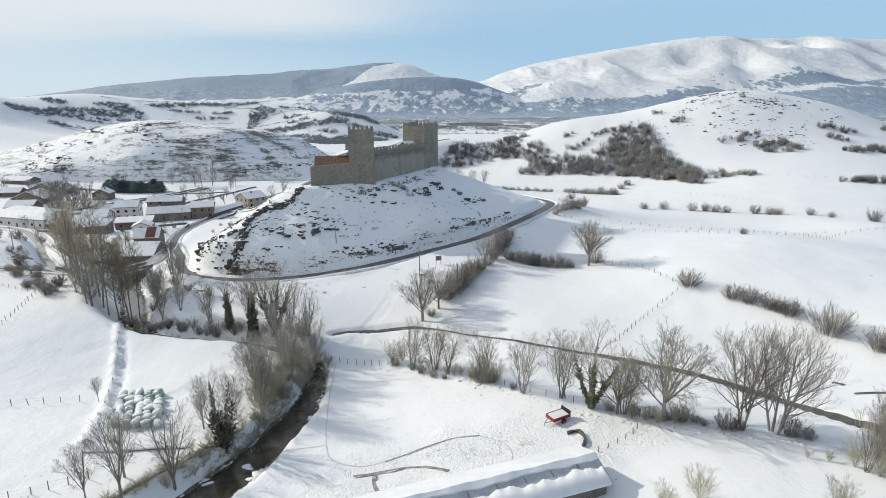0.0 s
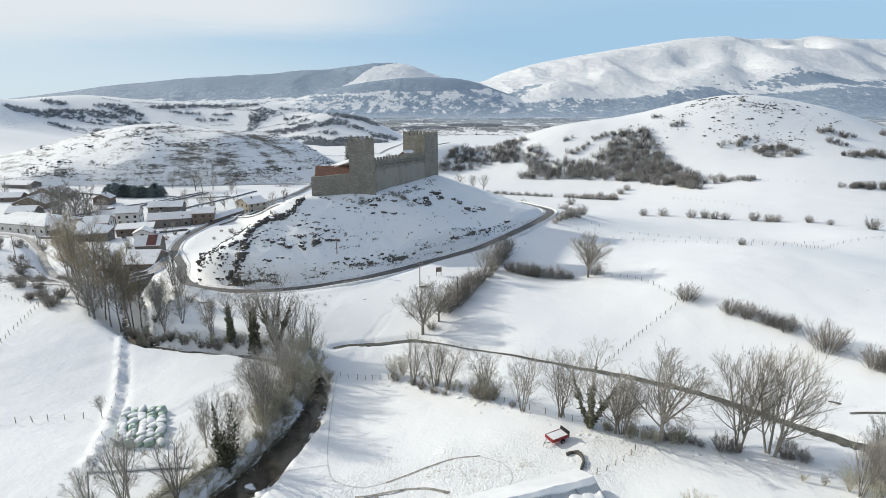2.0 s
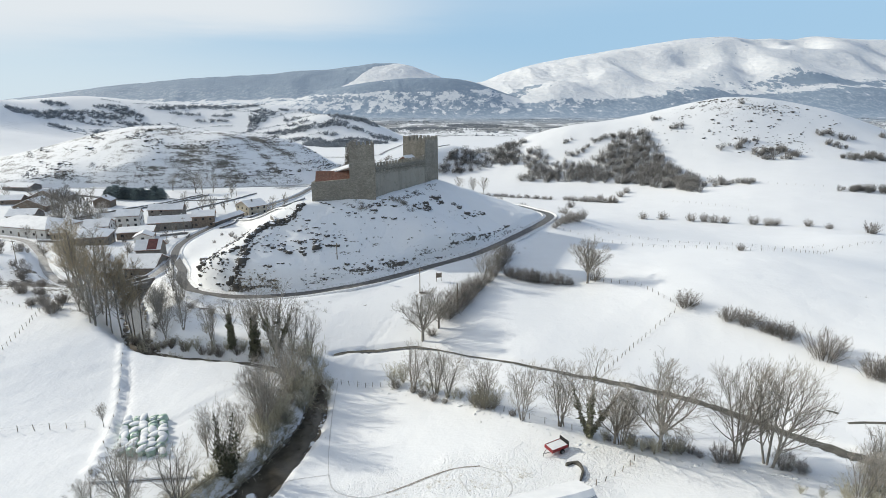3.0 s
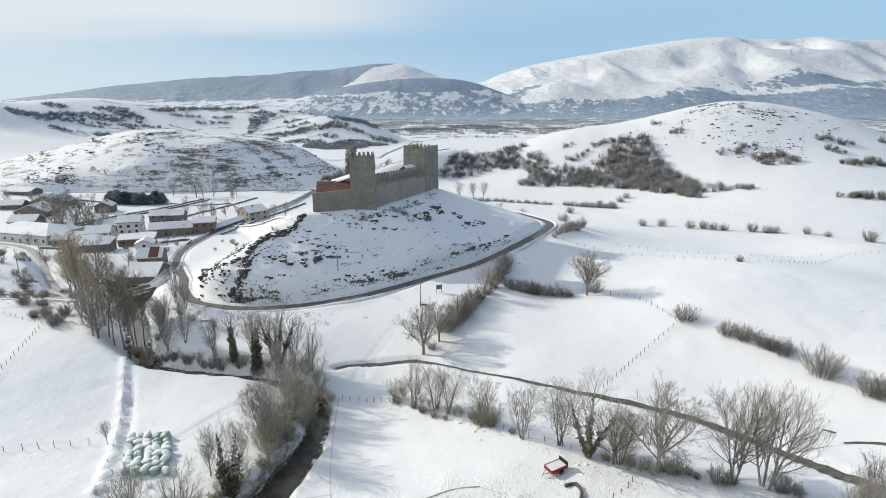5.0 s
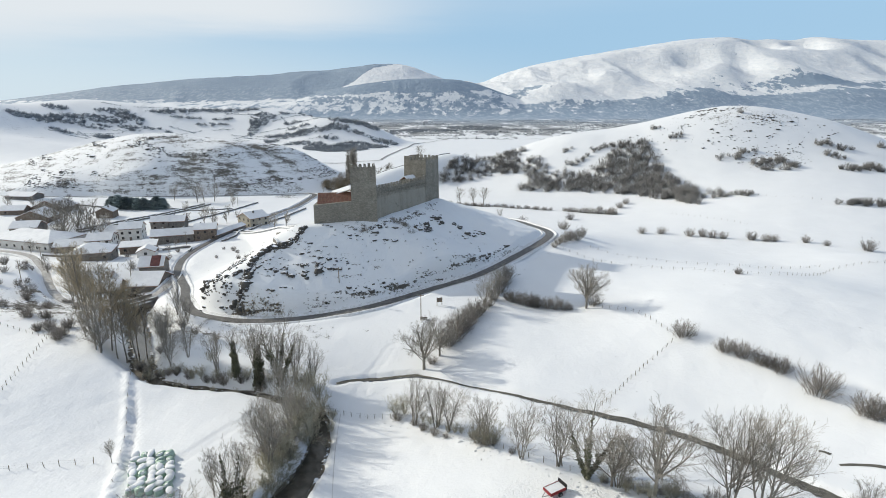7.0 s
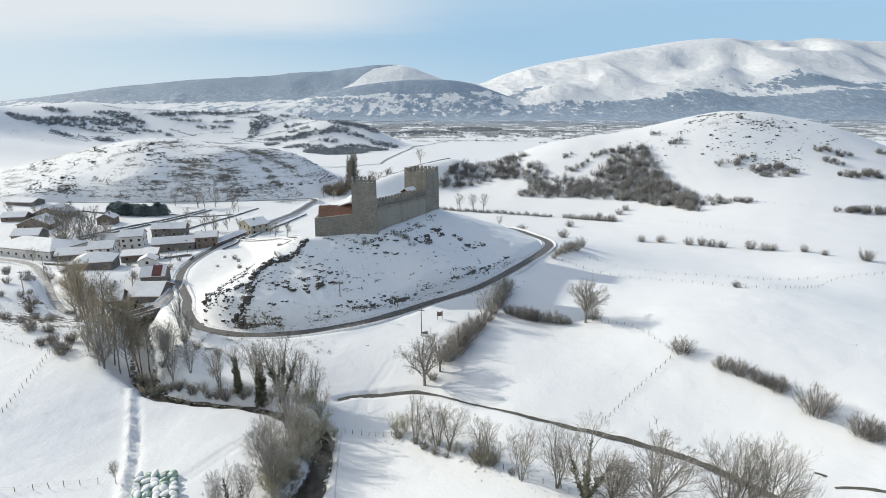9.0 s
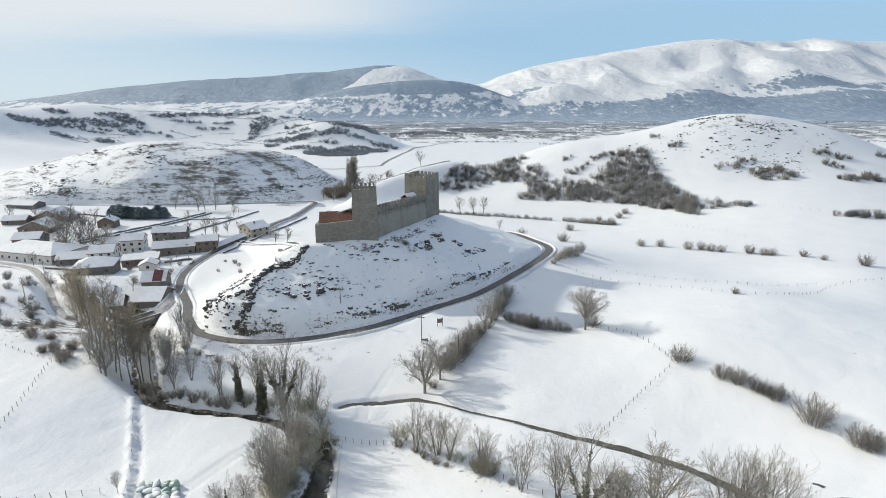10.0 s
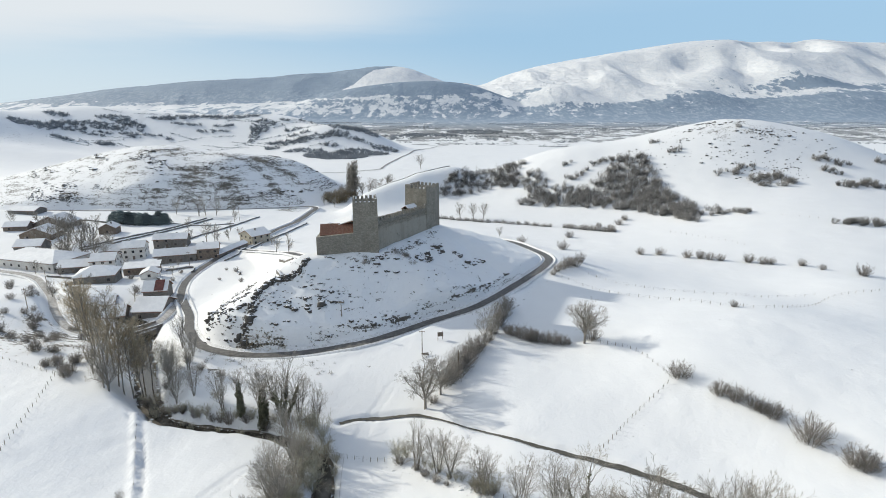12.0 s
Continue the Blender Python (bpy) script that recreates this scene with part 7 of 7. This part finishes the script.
def rocks(name, spots, size, label, seed, flat=0.55, material=None):
    rng = np.random.default_rng(seed)
    bm = bmesh.new()
    bmesh.ops.create_icosphere(bm, subdivisions=2, radius=1.0)
    base = np.array([v.co[:] for v in bm.verts])
    tri = np.array([[v.index for v in f.verts] for f in bm.faces])
    bm.free()
    verts, faces = [], []
    z = height(spots[:, 0], spots[:, 1])
    for i, (x, y) in enumerate(spots):
        k = size * rng.lognormal(0, 0.45)
        s = np.array([k * rng.uniform(0.8, 1.5), k * rng.uniform(0.7, 1.1), k * flat * rng.uniform(0.8, 1.5)])
        lump = 1 + 0.28 * np.sin(base @ rng.normal(0, 2.6, 3))[:, None] + rng.normal(0, 0.10, (len(base), 1))
        p = base * lump * s
        a = rng.normal(0.15, 0.35)
        p = np.stack([p[:, 0] * math.cos(a) - p[:, 1] * math.sin(a), p[:, 0] * math.sin(a) + p[:, 1] * math.cos(a), p[:, 2]], -1)
        verts.append(p + np.array([x, y, z[i] + 0.05 * k]))
        faces.append(tri + i * len(base))
    return tagged(quick_mesh(name, np.vstack(verts), np.vstack(faces), material or M_ROCK), label, "rock", kind="stuff")


def knoll_spots(n, seed, x0, x1, y0, y1, cut):
    rng = np.random.default_rng(seed)
    p = np.stack([rng.uniform(x0, x1, n), rng.uniform(y0, y1, n)], -1)
    h = height(p[:, 0], p[:, 1])
    band = rough(p[:, 0] / 16 + 0.04 * h, h / 2.6, 31, 3, 0.6)
    return p[(castle_hill(p[:, 0], p[:, 1]) > 2.0) & (band > cut)]


rocks("knoll_rocks", knoll_spots(3400, 1, -52, 34, 136, 178, 0.27), 0.30, "dark rocks and tussocks in bands across the snowy knoll", 1)
rocks("rib_rocks", np.vstack([
    strewn(((-40.1, 154.7), (-43.3, 150.6), (-46.8, 150.0), (-50.0, 149.4)), 0.32, 0.5, 71), strewn(((-50.0, 149.4), (-51.6, 146), (-53.4, 143.2), (-52.6, 139.9), (-53, 138), (-56, 137.8)), 0.28, 0.42, 72)]), 0.42, "dark rock rib running down the spur of the knoll", 2, 0.9)
rocks("flank_rocks", np.vstack([strewn(((-57, 158), (-62.6, 160.5), (-66, 158), (-67, 151)), 1.0, 0.7, 73), strewn(((-55.4, 142.4), (-58.7, 141.4), (-64.1, 143.8), (-69, 149)), 0.6, 0.7, 74), strewn(((-54, 147), (-58, 147.5), (-63, 149), (-67, 153)), 0.7, 0.9, 79),
    blob(-68, 146.5, 1.6, 3.0, 0.7, 75), blob(-59.4, 139.4, 2.2, 1.0, 0.6, 76), blob(-62, 145, 6, 5, 1.9, 77)]), 0.27, "dark stones on the sunlit flank of the spur", 9, 0.7)
rocks("slope_rocks", np.vstack([blob(x, y, rx, ry, 0.6, 130 + i) for i, (x, y, rx, ry) in enumerate(((-34.9, 146.6, 1.6, 0.5), (-40.7, 141.4, 0.8, 0.4), (-38.2, 142, 0.9, 0.4), (-46.3, 137, 1.0, 0.3), (-43, 138, 0.8, 0.3), (-37.5, 144.1, 0.5, 0.5), (-31.3, 150.5, 1.0, 0.4), (-33.9, 156.7, 1.8, 0.4)))]), 0.34, "dark rock clumps on the shaded slope of the knoll", 10, 0.6)
rocks("ledge_rocks", np.vstack([blob(-5.5, 168, 1.0, 3.5, 0.7, 75), blob(-2.0, 174, 2.4, 2.5, 1.2, 76), blob(4.5, 175, 3, 0.8, 0.8, 77), blob(-8, 165, 1.2, 1.6, 1.0, 78)]), 0.42, "dark rock ledge below the tower", 3)
hill_spots = np.random.default_rng(33).uniform((-365, 397), (-92, 476), (9500, 2))
hill_rise = height(hill_spots[:, 0], hill_spots[:, 1])
hill_band = rough(hill_spots[:, 0] / 26 + 0.05 * hill_rise, hill_rise / 3.4 + hill_spots[:, 0] / 60, 37, 3, 0.6)
rocks("hill_ledges", hill_spots[(hill_band > 0.20 + 0.12 * (hill_spots[:, 0] < -260)) & (hill_rise > -8)], 0.40, "dark rocks and heather in bands across the snowy hill", 8, 0.45)
rocks("hilltop_rocks", np.vstack([blob(188, 418, 9, 3, 1.4, 85), blob(200, 428, 9, 3, 1.5, 86), blob(228, 401, 10, 3, 1.5, 87), blob(228, 385, 46, 26, 5.6, 88), blob(150, 395, 30, 18, 6.0, 89), blob(212, 352, 24, 12, 3.6, 90), blob(210, 420, 14, 2.5, 2.0, 81), blob(232, 396, 9, 2.0, 1.8, 82), blob(180, 405, 12, 4, 3.0, 83), blob(205, 372, 36, 16, 6.0, 84)]), 0.40, "scattered dark rocks on the snowy hilltop", 4)
rocks("river_snow", np.vstack([blob(-21.4, 72, 0.5, 4.5, 0.9, 98), blob(-20.4, 80, 0.5, 4, 1.0, 99), blob(-23.4, 60.2, 0.8, 4.2, 0.8, 100), blob(-28, 50.6, 1.4, 2.2, 1.0, 101), blob(-26.4, 56, 1.2, 2.6, 0.7, 102), blob(-29.6, 57.6, 0.6, 3.6, 0.7, 103)]), 0.45, "rounded snow cushions along the river's edge", 6, 0.5, M_ROOFSNOW)
rocks("river_stones", np.vstack([blob(-25.2, 60.5, 1.2, 2.5, 0.9, 91), blob(-29, 54.5, 1.0, 2.0, 1.0, 92), blob(-22.8, 72, 0.8, 3.0, 1.2, 93), blob(-26, 64, 0.9, 2.0, 1.0, 94)]), 0.6, "snow-capped stones in the river", 5, 0.6)
lumps = []
for line, wide in ((path_of(((-11, 90.6), (-4, 87.2), (2, 81.8), (9, 75.2), (16, 67.6), (24, 61.4), (31, 58.8), (38, 55.8), (46, 52)), 0.6), 0.7),):
    r_ = np.random.default_rng(len(line))
    line = np.repeat(line, 3, axis=0)
    keep = r_.random(len(line)) < 0.6
    lumps.append(line[keep, :2] + r_.normal(0, wide, (keep.sum(), 2)))
rocks("snow_lumps", np.vstack(lumps), 0.13, "small lumps of fallen snow along the hedgerow", 7, 0.45, M_ROOFSNOW)
